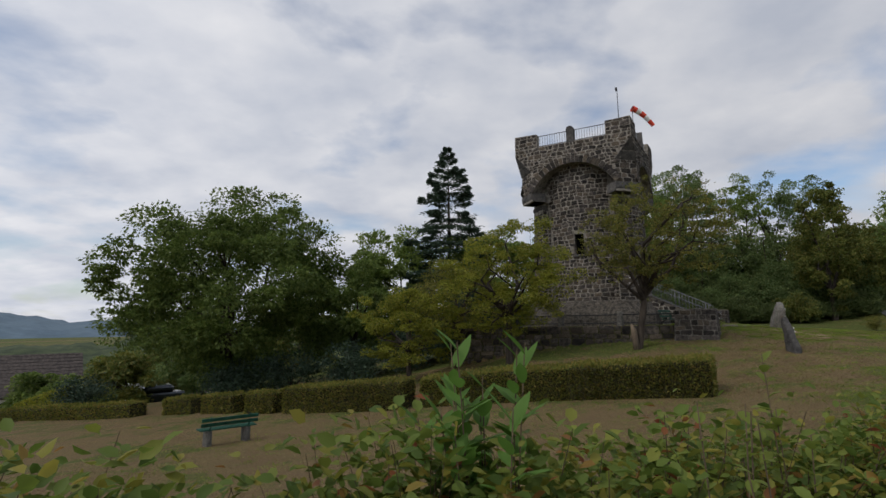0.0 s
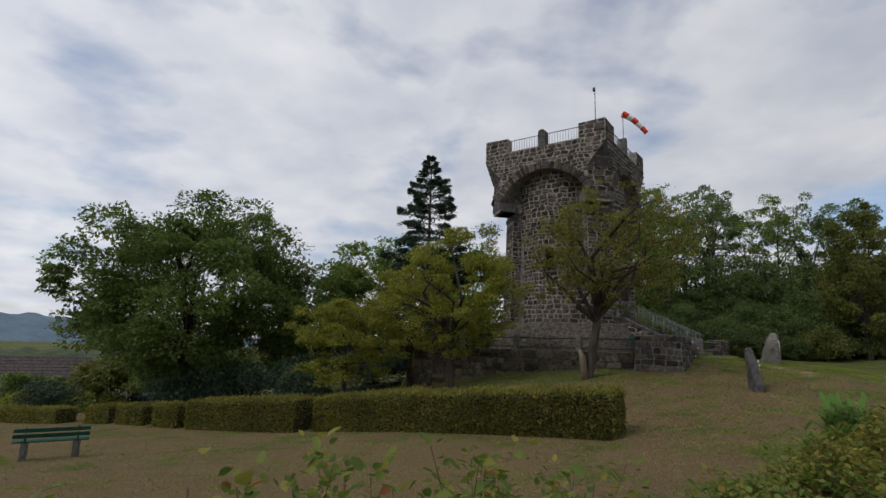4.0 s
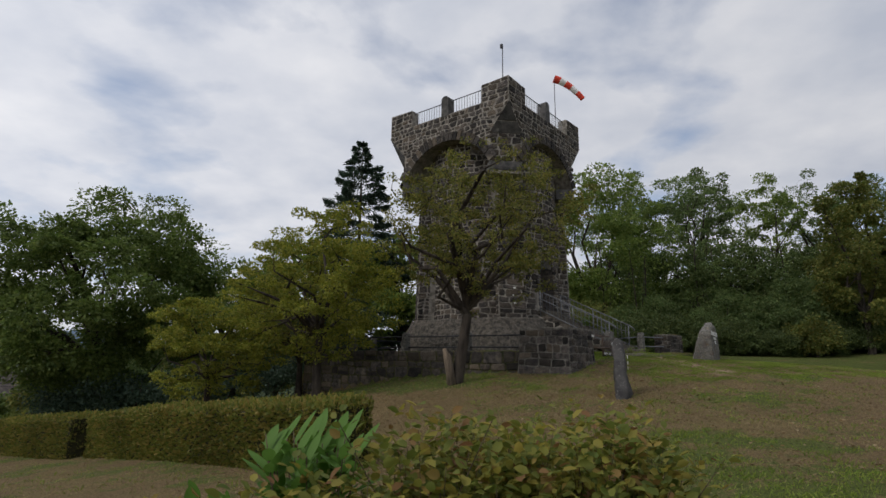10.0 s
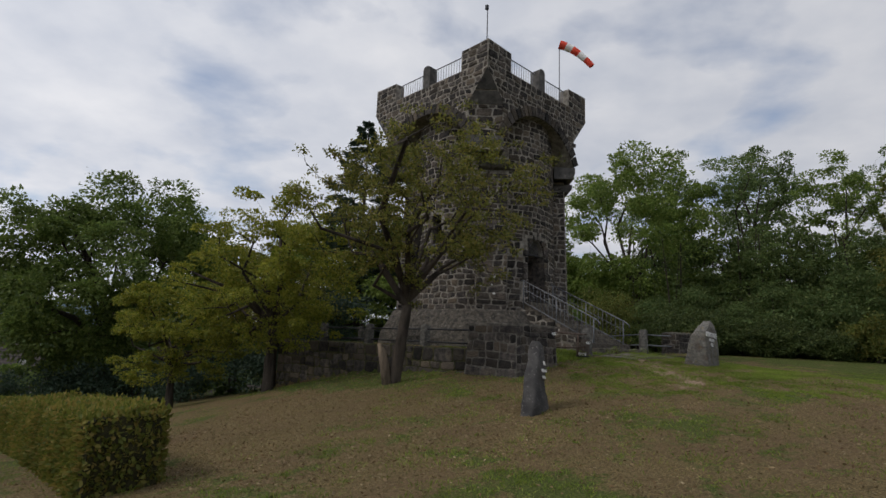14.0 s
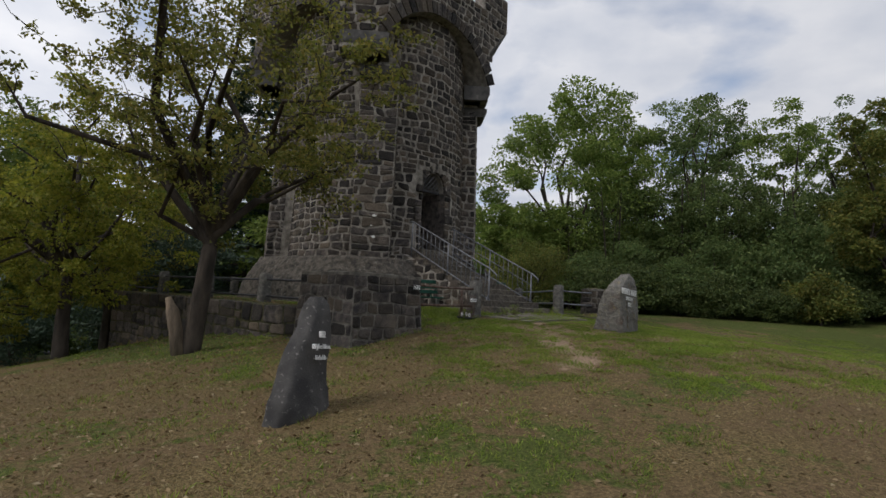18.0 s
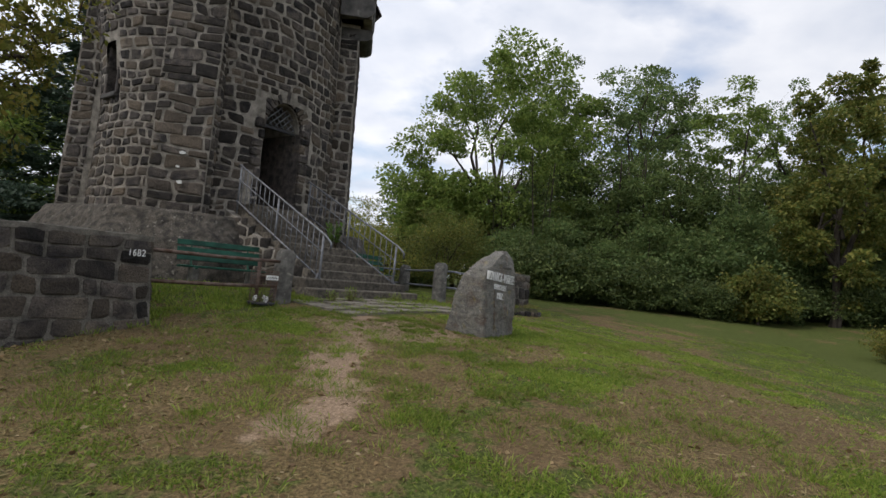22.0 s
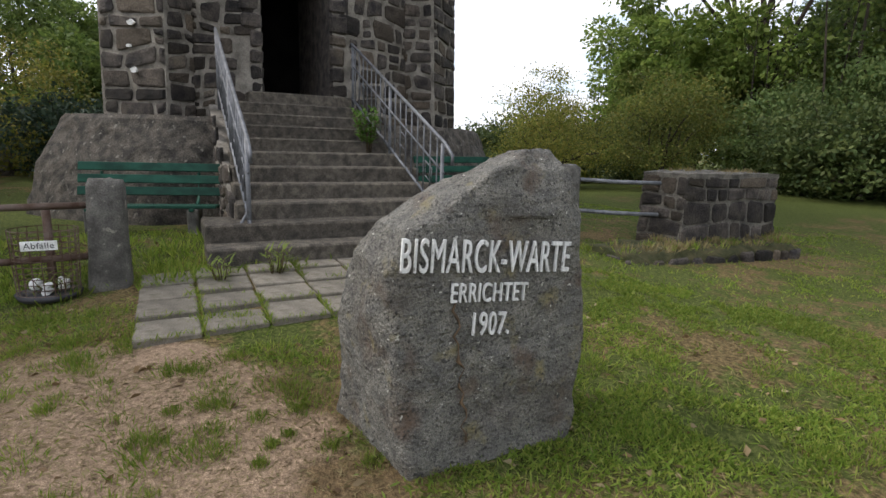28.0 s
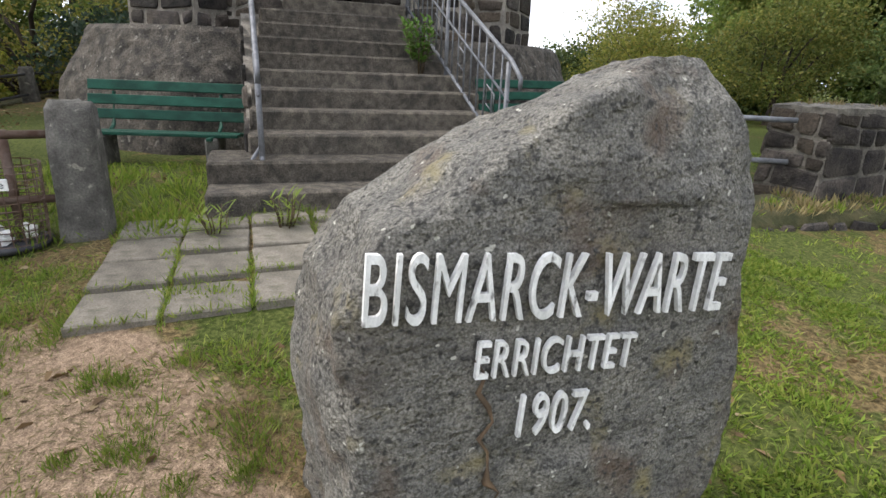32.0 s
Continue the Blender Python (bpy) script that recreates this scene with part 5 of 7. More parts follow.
def carved(text, size, m, parent, name, thick=0.006, mat=None):
    cu = bpy.data.curves.new(name, "FONT")
    cu.body, cu.size, cu.extrude, cu.align_x, cu.align_y = text, size, thick, "CENTER", "CENTER"
    cu.space_character, cu.offset = 1.1, 0.0
    tmp = new("tmp_text", cu)
    deps = bpy.context.evaluated_depsgraph_get()
    me = bpy.data.meshes.new_from_object(tmp.evaluated_get(deps))
    bpy.data.objects.remove(tmp)
    # one object for each letter
    link = list(range(len(me.vertices)))

    def root(i):
        while link[i] != i:
            link[i] = link[link[i]]
            i = link[i]
        return i
    for e in me.edges:
        p, q = root(e.vertices[0]), root(e.vertices[1])
        link[p] = q
    sets = {}
    for p in me.polygons:
        sets.setdefault(root(p.vertices[0]), []).append(tuple(p.vertices))
    spans = []
    for fs in sorted(sets.values(), key=lambda q: min(me.vertices[i].co.x for f in q for i in f)):
        x0, x1 = min(me.vertices[i].co.x for f in fs for i in f), max(me.vertices[i].co.x for f in fs for i in f)
        if spans and x0 < spans[-1][1] - 0.3 * (x1 - x0):
            spans[-1][0].extend(fs)
            spans[-1][1] = max(x1, spans[-1][1])
        else:
            spans.append([list(fs), x1])
    out = []
    for fs, _x in spans:
        ids = sorted({i for f in fs for i in f})
        back = {i: k for k, i in enumerate(ids)}
        ob = obj("letter", [me.vertices[i].co.copy() for i in ids], [tuple(back[i] for i in f) for f in fs], mat or M_PAINT, parent)
        ob.matrix_local = m
        out.append(ob)
    bpy.data.meshes.remove(me)
    return out


def rock(name, cross, mat, seed, rough=0.03, cuts=5):
    """A stone from stacked cross sections: (z, centre x, centre y, half width, half depth, exponent)."""
    NR, vs, fs = 40, [], []
    nrow = (len(cross) - 1) * cuts + 1
    for i in range(nrow):
        t = i / cuts
        k = min(int(t), len(cross) - 2)
        q = t - k
        q = q * q * (3 - 2 * q)
        z, cx, cy, a, b, e = [cross[k][j] * (1 - q) + cross[k + 1][j] * q for j in range(6)]
        for s in range(NR):
            w = 2 * math.pi * s / NR
            c, d = math.cos(w), math.sin(w)
            x = cx + a * math.copysign(abs(c) ** (2 / e), c)
            y = cy + b * math.copysign(abs(d) ** (2 / e), d)
            p = Vector((x, y, z))
            n = noise.noise_vector(p * 2.2 + Vector((seed, 0, 0))) * rough + noise.noise_vector(p * 7 + Vector((seed, 3, 0))) * rough * 0.3
            vs.append(p + n)
    for i in range(nrow - 1):
        for s in range(NR):
            q = (s + 1) % NR
            fs.append((i * NR + s, i * NR + q, (i + 1) * NR + q, (i + 1) * NR + s))
    fs.append(tuple(range((nrow - 1) * NR, nrow * NR)))
    return vs, fs


BX, BY, BZ, BROT = 17.734, 26.60, 1.12, 60.0
boulder = empty("inscribed_boulder", pose(BX, BY, BZ, 0, 0, BROT), "grey lichened boulder with white painted carved inscription", "boulder")
SECT = [(-0.35, (-.36, .36), (-.22, -.33), (.6, -.33), (.58, .14), (.1, .46)), (0.1, (-.36, .3), (-.24, -.32), (.62, -.31), (.59, .13), (.1, .4)),
        (0.5, (-.38, .19), (-.29, -.3), (.65, -.3), (.6, .1), (.1, .32)), (0.8, (-.34, .09), (-.3, -.29), (.64, -.29), (.59, .07), (.1, .22)),
        (0.95, (-.25, .03), (-.24, -.28), (.62, -.28), (.57, .06), (.12, .16)), (1.07, (-.03, 0), (-.01, -.26), (.6, -.26), (.55, .04), (.2, .1)),
        (1.18, (.2, -.02), (.22, -.23), (.57, -.22), (.53, .02), (.3, .06)), (1.27, (.36, -.02), (.36, -.15), (.52, -.15), (.5, -.02), (.42, .03))]
v, f, CUT, NE = [], [], 13, 22
for i in range((len(SECT) - 1) * CUT + 1):
    k = min(i // CUT, len(SECT) - 2)
    q = i / CUT - k
    z = SECT[k][0] * (1 - q) + SECT[k + 1][0] * q
    ring = [Vector((*[SECT[k][j][c] * (1 - q) + SECT[k + 1][j][c] * q for c in (0, 1)], z)) for j in range(1, 6)]
    pl = [ring[j].lerp(ring[(j + 1) % 5], m / NE) for j in range(5) for m in range(NE)]
    for _ in range(2):
        pl = [(pl[m - 1] + pl[m] * 2 + pl[(m + 1) % len(pl)]) / 4 for m in range(len(pl))]
    for p in pl:
        fr = 0.0 if p.y < -0.15 and 0.42 < p.z < 0.98 and -0.3 < p.x < 0.56 else 0.8
        v.append(p + (noise.noise_vector(p * 2.3) * 0.04 + noise.noise_vector(p * 6.5) * 0.02 + noise.noise_vector(p * 13) * 0.012 + noise.noise_vector(p * 27) * 0.006) * fr + noise.noise_vector(p * 22) * 0.005)
NP = 5 * NE
f = [(i * NP + m, i * NP + (m + 1) % NP, (i + 1) * NP + (m + 1) % NP, (i + 1) * NP + m) for i in range((len(SECT) - 1) * CUT) for m in range(NP)]
f.append(tuple(range(len(v) - NP, len(v))))
obj("stone", v, f, M_BOULDER, boulder, "", True)
carved("BISMARCK-WARTE", 0.118, pose(0.125, -0.302, 0.828, 88, 0, 0) @ Matrix.Rotation(radians(-3.9), 4, "Z") @ Matrix.Diagonal((0.75, 1.62, 1, 1)), boulder, "inscription", 0.006)
carved("ERRICHTET", 0.085, pose(0.125, -0.305, 0.682, 88, 0, 0) @ Matrix.Rotation(radians(-4), 4, "Z") @ Matrix.Diagonal((0.79, 1.33, 1, 1)), boulder, "inscription", 0.006)
carved("1907.", 0.095, pose(0.125, -0.314, 0.55, 88, 0, 0) @ Matrix.Rotation(radians(-4.5), 4, "Z") @ Matrix.Diagonal((0.85, 1.45, 1, 1)), boulder, "inscription", 0.006)
tube("vein", [(0.03 - 0.004 * k + 0.014 * math.sin(k * 2.3) + 0.008 * math.sin(k * 5.1), -0.322 + 0.026 * k / 24, 0.05 + k * 0.036) for k in range(19)], [0.003 + 0.004 * (k % 5 == 0) + 0.003 * (k % 3 == 1) for k in range(19)], M_VEIN, boulder, "rusty brown vein", 6)

stele = empty("standing_stone", pose(13.74, 19.2, 0.18, 0, 0, 78), "tall narrow dark standing stone with white carved lettering", "standing stone")
cr = [(-0.3, 0.04, 0, 0.43, 0.17, 4.5), (0.0, 0.06, 0, 0.41, 0.165, 4.5), (0.3, 0.11, 0.02, 0.37, 0.155, 4.5), (0.62, 0.2, 0.05, 0.31, 0.145, 4.2), (0.9, 0.29, 0.07, 0.245, 0.135, 4), (1.15, 0.37, 0.09, 0.185, 0.125, 3.6), (1.3, 0.41, 0.1, 0.14, 0.11, 3.0), (1.39, 0.42, 0.1, 0.07, 0.06, 2.2)]
v, f = rock("stone", cr, M_SLATE, 9.1, 0.05, 9)
obj("stone", v, f, M_SLATE, stele, "", True)
for txt, z, s in (("1882", 0.98, 0.1), ("125 Jahre Odenw.", 0.85, 0.075), ("- Lindenfels -", 0.73, 0.075)):
    carved(txt, s, pose(0.28, -0.108, z, 80, 0, 0) @ Matrix.Diagonal((0.6, 1, 1, 1)) @ Matrix.Shear("XY", 4, (0.25, 0)), stele, "inscription")

# ---------------------------------------------------------------- benches and litter basket


def bench(name, m, length, label, legs_stone=True, nslat_back=2, nslat_seat=4):
    th = empty(name, m, label, "bench", "green benches")
    for k in range(nslat_seat):
        box("seat_slat", (0, 0.06 + k * 0.1, 0.45 - 0.01 * (k == 0)), (length, 0.075, 0.035), M_GREEN, th, "", 0.006)
    for k in range(nslat_back):
        box("back_slat", (0, -0.06 - k * 0.04, 0.6 + k * 0.14), (length, 0.03, 0.1), M_GREEN, th, "", 0.006, Matrix.Rotation(radians(14), 4, "X"))
    for s in (-1, 1):
        x = s * length * 0.34
        if legs_stone:
            box("leg", (x, 0.2, 0.16), (0.16, 0.36, 0.54), M_GRANITE, th, "weathered concrete leg", 0.02)
        else:
            box("leg", (x, 0.2, 0.15), (0.12, 0.3, 0.56), M_GRANITE, th, "stone leg", 0.02)
        tube("back_support", [(x, 0.1, 0.42), (x, -0.03, 0.5), (x, -0.13, 0.82)], 0.02, M_GREEN, th)
        box("seat_bearer", (x, 0.2, 0.425), (0.05, 0.4, 0.03), M_GREEN, th, "", 0.004)
    return th


bx, by = -5.35, 15.25
bench("park_bench", pose(bx, by, H(bx, by), 0, 0, 41), 1.62, "green slatted park bench with concrete legs on the lawn")
x, y = to_world(4.28, -1.68)
bench("park_bench", pose(x, y, TZ - 0.14, 0, 0, TA - 90 - 14), 1.55, "green slatted bench against the tower plinth", False, 3, 3)
x, y = to_world(4.2, 2.5)
bench("park_bench", pose(x, y, TZ + 0.0, 0, 0, TA - 90 + 16), 1.6, "green slatted bench against the tower plinth", False, 3, 3)

x, y = to_world(6.6, -2.32)
basket = empty("litter_basket", pose(x, y, H(x, y), 0, 0, TA), "rusty wire litter basket with white rubbish, on a post", "litter basket")
tube("post", [(-0.16, 0, -0.1), (-0.16, 0, 0.72)], 0.03, M_RUST, basket)
bv = []
for k in range(20):
    a = 2 * math.pi * k / 20
    bv.append(tube_data([(0.17 * math.cos(a), 0.2 * math.sin(a), 0.06), (0.19 * math.cos(a), 0.22 * math.sin(a), 0.55)], [0.004, 0.004], 3))
for k in range(12):
    z = 0.06 + k * 0.044
    q = 0.17 + 0.02 * k / 11
    bv.append(tube_data([(q * math.cos(t * math.pi / 10), (q + 0.03) * math.sin(t * math.pi / 10), z) for t in range(21)], [0.004] * 21, 3, False))
v, f = join_data(bv)
obj("wire_mesh", v, f, M_RUST, basket, "rusty wire mesh")
tube("tray", [(0, 0, 0.02), (0, 0, 0.06)], [0.2, 0.22], M_IRON, basket, "dark round tray", 20)
for k in range(6):
    bm = bmesh.new()
    bmesh.ops.create_icosphere(bm, subdivisions=2, radius=0.036)
    for q in bm.verts:
        q.co += noise.noise_vector(q.co * 20 + Vector((k, 0, 0))) * 0.03
    o = part("crumpled_paper", bm, M_WHITE, basket)
    o.location = (0.1 * math.cos(k * 2.1), 0.1 * math.sin(k * 2.1), 0.09 + 0.03 * (k % 2))
box("sign", (0.2, 0.0, 0.45), (0.01, 0.22, 0.07), M_WHITE, basket, "small white sign with dark lettering", 0.003)
carved("Abfälle", 0.06, pose(0.207, 0, 0.45, 90, 0, 90), basket, "sign_text", 0.001, M_IRON)

# number painted on the terrace block
nm = empty("painted_number", TM, "white painted number on the terrace block", "number")
carved("1682", 0.12, pose(6.99, -4.42, 1.8, 90, 0, 90) @ Matrix.Diagonal((0.8, 1, 1, 1)), nm, "digits", 0.004)

# ---------------------------------------------------------------- hedges


def hedge(x0, y0, x1, y1, depth, h, label, per=260, seed=1, mat=None, leaf=0.055):
    rg = np.random.RandomState(seed)
    L = math.hypot(x1 - x0, y1 - y0)
    th = empty("hedge", pose((x0 + x1) / 2, (y0 + y1) / 2, 0), label, "hedge", "clipped hedges")
    dx, dy = (x1 - x0) / L, (y1 - y0) / L
    nx, ny = dy, -dx
    n = max(4, int(L / 0.4))
    vs, fs = [], []
    for i in range(n + 1):
        t = i / n
        px, py = x0 + (x1 - x0) * t, y0 + (y1 - y0) * t
        zg = H(px, py)
        for o, z in ((-1, -0.1), (-1, h * 0.93), (-0.85, h), (0.85, h), (1, h * 0.93), (1, -0.1)):
            w = depth / 2 - 0.06
            vs.append((px + nx * o * w - (x0 + x1) / 2, py + ny * o * w - (y0 + y1) / 2, zg + z - 0.05))
    for i in range(n):
        for k in range(5):
            fs.append((i * 6 + k, i * 6 + k + 1, i * 6 + 7 + k, i * 6 + 6 + k))
    fs += [(0, 1, 2, 3, 4, 5), tuple(n * 6 + k for k in (5, 4, 3, 2, 1, 0))]
    # solid filler behind the leaves, coloured dark as the shade between them
    obj("shade_core", vs, fs, M_HEDGESHADE, th, "solid core for the twiggy inside, shade put into its dark colour")
    area = L * (2 * h + depth) + 2 * h * depth
    cnt = int(area * per)
    c = np.zeros((cnt, 3)); d = np.zeros((cnt, 3))
    side = rg.choice(4, cnt, p=np.array([L * h, L * h, L * depth, 2 * h * depth]) / area)
    t, s, q = rg.rand(cnt), rg.rand(cnt), rg.rand(cnt)
    px, py = x0 + (x1 - x0) * t, y0 + (y1 - y0) * t
    zz = s * h
    off = np.where(side == 0, -1.0, np.where(side == 1, 1.0, 2 * s - 1))
    zz = np.where(side == 2, h, zz)
    e = side == 3
    sg = np.where(rg.rand(cnt) < 0.5, 0.0, 1.0)
    px, py = np.where(e, x0 + (x1 - x0) * sg, px), np.where(e, y0 + (y1 - y0) * sg, py)
    off = np.where(e, 2 * q - 1, off)
    lump = np.array([noise.noise(Vector((a * 1.1, b * 1.1, z * 1.6))) for a, b, z in zip(px, py, zz)])
    out = rg.normal(0, 0.025, cnt) + lump * 0.05
    c[:, 0] = px + nx * (off * depth / 2 + np.where(side == 0, -out, np.where(side == 1, out, 0)))
    c[:, 1] = py + ny * (off * depth / 2 + np.where(side == 0, -out, np.where(side == 1, out, 0)))
    c[:, 0] += np.where(e, dx * (2 * sg - 1) * out, 0); c[:, 1] += np.where(e, dy * (2 * sg - 1) * out, 0)
    c[:, 2] = zz + np.where(side == 2, out * 1.3 + np.abs(rg.normal(0, 0.03, cnt)), 0)
    c[:, 2] += heights(c[:, 0], c[:, 1])
    d[:, 0] = np.where(side == 0, -nx, np.where(side == 1, nx, 0)); d[:, 1] = np.where(side == 0, -ny, np.where(side == 1, ny, 0))
    d[:, 2] = np.where(side == 2, 1.0, 0.2)
    c[:, 0] -= (x0 + x1) / 2; c[:, 1] -= (y0 + y1) / 2
    ob = new("leaves", leaves_mesh("leaves", c, rg.uniform(0.7, 1.35, cnt) * leaf, rg, mat or L_HED, 0.0, 0.6, 0.3, d, oval=leaf < 0.08))
    ob.parent = th
    return th


# dark olive that carries the shade of the hedge's inside
M_HEDGESHADE = surf("hedge_inner_shade", (0.02, 0.02, 0.008), (0.045, 0.042, 0.016), 8, 0.95, 0.5, 40)
hedge(8.75, 15.2, 0.2, 20.2, 1.0, 1.02, "clipped beech hedge, green turning brown, on the lawn", 800, 1, None, 0.075)
hedge(-0.5, 20.3, -5.8, 22.95, 1.0, 1.05, "clipped beech hedge, green turning brown, on the lawn", 650, 2, None, 0.08)
hedge(-6.4, 23.2, -7.8, 23.9, 0.9, 0.85, "short block of clipped beech hedge", 600, 3, None, 0.085)
hedge(-8.6, 24.4, -10.3, 25.2, 0.9, 0.8, "short block of clipped beech hedge", 550, 4, None, 0.085)
hedge(-11.0, 25.6, -12.8, 26.5, 0.9, 0.75, "short dark block of clipped hedge", 450, 5, None, 0.09)
hedge(-14.8, 27.2, -27, 33.2, 1.0, 0.7, "long low clipped hedge", 300, 6, None, 0.1)
hedge(-24, 36, -31, 40.5, 1.4, 1.7, "yellowish clipped hedge by the house", 160, 7, L_YEL, 0.15)

# ---------------------------------------------------------------- trees


def tree(name, x, y, h, cr, label, leafm, seed, trunk_r=0.16, fork=0.25, low=0.22, nclump=160, per=70, leaf=0.09, spread=0.42, group="", squash=1.0, lean=(0, 0), twig=True, zb=None, fill=0.55, gap=-0.17, oval=False, leader=True, crook=0.03, stout=1.0, lobe=0.0, flat=0.7):
    """A tree: tapered trunk, limbs reaching to leaf clumps that fill an uneven crown with gaps."""
    rg = np.random.RandomState(seed)
    z0 = H(x, y) if zb is None else zb
    th = empty(name, pose(x, y, z0), label, "tree", group)
    nz = Vector((seed * 1.7, seed * 0.3, 0))
    cz, rz = h * (low + 1) / 2, h * (1 - low) / 2
    clumps = []
    tries = 0
    while len(clumps) < nclump and tries < nclump * 30:
        tries += 1
        d = rg.normal(size=3)
        d /= np.linalg.norm(d)
        r = rg.uniform(fill, 1.0) ** 0.7
        ed = 1 + 0.32 * noise.noise(Vector(d) * 1.7 + nz) + 0.16 * noise.noise(Vector(d) * 4.1 + nz)
        p = np.array([d[0] * cr * squash * r * ed, d[1] * cr * r * ed, cz + d[2] * rz * r * min(ed, 1.12)])
        if noise.noise(Vector(p) * (1.9 / cr) * 1.6 + nz) < gap:
            continue
        p[0] += lean[0] * p[2] / h; p[1] += lean[1] * p[2] / h
        clumps.append(p)
    clumps = np.array(clumps)
    chunks = []
    base = Vector((0, 0, -0.2))
    top = Vector((lean[0] * 0.6 + rg.normal(0, 0.04) * h, lean[1] * 0.6 + rg.normal(0, 0.04) * h, h * 0.62))
    if not leader:
        top = Vector((lean[0] * fork, lean[1] * fork, h * fork + 0.9))
    fk = Vector((lean[0] * fork, lean[1] * fork, h * fork))
    trunk = [base, Vector((0, 0, 0.05)), fk * 0.5 + Vector(rg.normal(0, 0.012 * h, 3)) * 0.6, fk, fk.lerp(top, 0.5) + Vector(rg.normal(0, 0.02 * h, 3)), top]
    chunks.append(tube_data(trunk, [trunk_r * 1.5, trunk_r * 1.2, trunk_r, trunk_r * 0.85, trunk_r * 0.5, trunk_r * 0.12], 8))
    nl = max(5, min(16, nclump // 14))
    nodes = [(p, trunk_r * 0.3) for p in (fk, fk.lerp(top, 0.4), fk.lerp(top, 0.8))]
    order = rg.permutation(len(clumps))
    for k in range(nl):
        tip = Vector(clumps[order[k]])
        st = fk.lerp(top, rg.uniform(0, 0.6) * (tip.z / h))
        m1 = st.lerp(tip, 0.35) + Vector((0, 0, 0.06 * h)) + Vector(rg.normal(0, crook * h, 3))
        m2 = st.lerp(tip, 0.7) + Vector((0, 0, 0.04 * h)) + Vector(rg.normal(0, crook * h, 3))
        rr = trunk_r * (rg.uniform(0.38, 0.6) if leader else rg.uniform(0.4, 0.72))
        chunks.append(tube_data([st, m1, m2, tip], [rr, rr * 0.7 * stout ** 0.3, rr * 0.42 * stout ** 0.5, rr * 0.12 * stout], 6, False))
        nodes += [(m1, rr * 0.5), (st.lerp(m1, 0.6), rr * 0.55), (m2, rr * 0.35), (m1.lerp(m2, 0.5), rr * 0.4), (m2.lerp(tip, 0.6), rr * 0.2)]
    if twig:
        rest = clumps[order[nl:]]
        npos = np.zeros((len(nodes) + 2 * len(rest), 3))
        npos[:len(nodes)] = [list(n[0]) for n in nodes]
        near = np.array([((npos[:len(nodes)] - p) ** 2).sum(1).min() for p in rest])
        for p in rest[np.argsort(near)]:
            cur = npos[:len(nodes)]
            j = int(np.argmin(((cur - p) ** 2).sum(1) + 0.4 * np.maximum(cur[:, 2] - p[2], 0) ** 2))
            st, tip = nodes[j][0], Vector(p)
            mid = st.lerp(tip, 0.5) + Vector(rg.normal(0, 0.05, 3)) * (tip - st).length + Vector((0, 0, 0.05 * (tip - st).length))
            rr = max(min(nodes[j][1], trunk_r * 0.24) * 0.78, 0.011 * stout)
            for q_, w_ in ((mid, rr * 0.8), (tip, rr * 0.6)):
                npos[len(nodes)] = q_
                nodes.append((q_, w_))
            chunks.append(tube_data([st, mid, tip], [rr, rr * 0.6, rr * 0.25], 4, False))
    v, f = join_data(chunks)
    obj("trunk", v, f, M_BARK, th, "trunk with branching limbs", True)
    n = len(clumps) * per
    sp = spread
    if lobe:
        # leaves on the outside of rounded boughs, each bough lumpy and of its own size
        out = rg.normal(size=(n, 3))
        out[:, 2] += 0.25
        out /= np.linalg.norm(out, axis=1)[:, None]
        rad = np.repeat(rg.uniform(0.6, 1.3, len(clumps)), per) * lobe * rg.uniform(0.2, 1.0, n) ** 0.35
        turn = np.repeat(rg.uniform(0, 6.28, len(clumps)), per)
        rad *= 1 + 0.22 * np.sin(out[:, 0] * 5 + turn) * np.cos(out[:, 1] * 5 - turn) + 0.15 * np.sin(out[:, 2] * 8 + turn)
        cc = np.repeat(clumps, per, 0) + out * rad[:, None] * np.array([1, 1, flat])
        ob = new("crown", leaves_mesh("crown", cc, rg.uniform(0.6, 1.4, n) * leaf, rg, leafm, 0.35, 0.62, 0.25, out + np.array([0, 0, -0.35]), oval=oval))
    else:
        cc = np.repeat(clumps, per, 0) + rg.normal(size=(n, 3)) * np.array([sp, sp, sp * 0.55])
        ob = new("crown", leaves_mesh("crown", cc, rg.uniform(0.65, 1.35, n) * leaf, rg, leafm, 0.25, oval=oval))
    ob.parent = th
    return th


def shrub(name, x, y, h, r, label, leafm, seed, nclump=60, per=60, leaf=0.1, category="bush", group=""):
    return tagged(tree(name, x, y, h, r, label, leafm, seed, 0.05 * r, 0.06, 0.02, nclump, per, leaf, 0.17 * r, group, fill=0.2), category=category)


tree("front_tree", 9.45, 23.3, 7.3, 3.3, "small gnarled thorn tree with sparse olive leaves", L_HAW, 11, 0.17, 0.28, 0.32, 640, 42, 0.078, 0.105, lean=(1.2, -0.5), fill=0.3, gap=-0.05, oval=True, leader=False, crook=0.05, stout=1.2)
stub = bpy.data.objects["front_tree"]
tube("broken_stub", [(-0.1, -0.12, -0.2), (-0.2, -0.2, 0.4), (-0.26, -0.28, 0.8), (-0.36, -0.3, 1.05)], [0.16, 0.13, 0.12, 0.06], M_WOOD, stub, "pale broken stub of a second stem", 10)
tree("yellow_tree", 4.0, 25.6, 6.9, 3.3, "spreading tree with yellow-green autumn leaves", L_YEL, 12, 0.16, 0.3, 0.2, 210, 200, 0.088, 0.23, fill=0.35, gap=-0.16, leader=False, crook=0.05, lobe=0.42, flat=0.5)
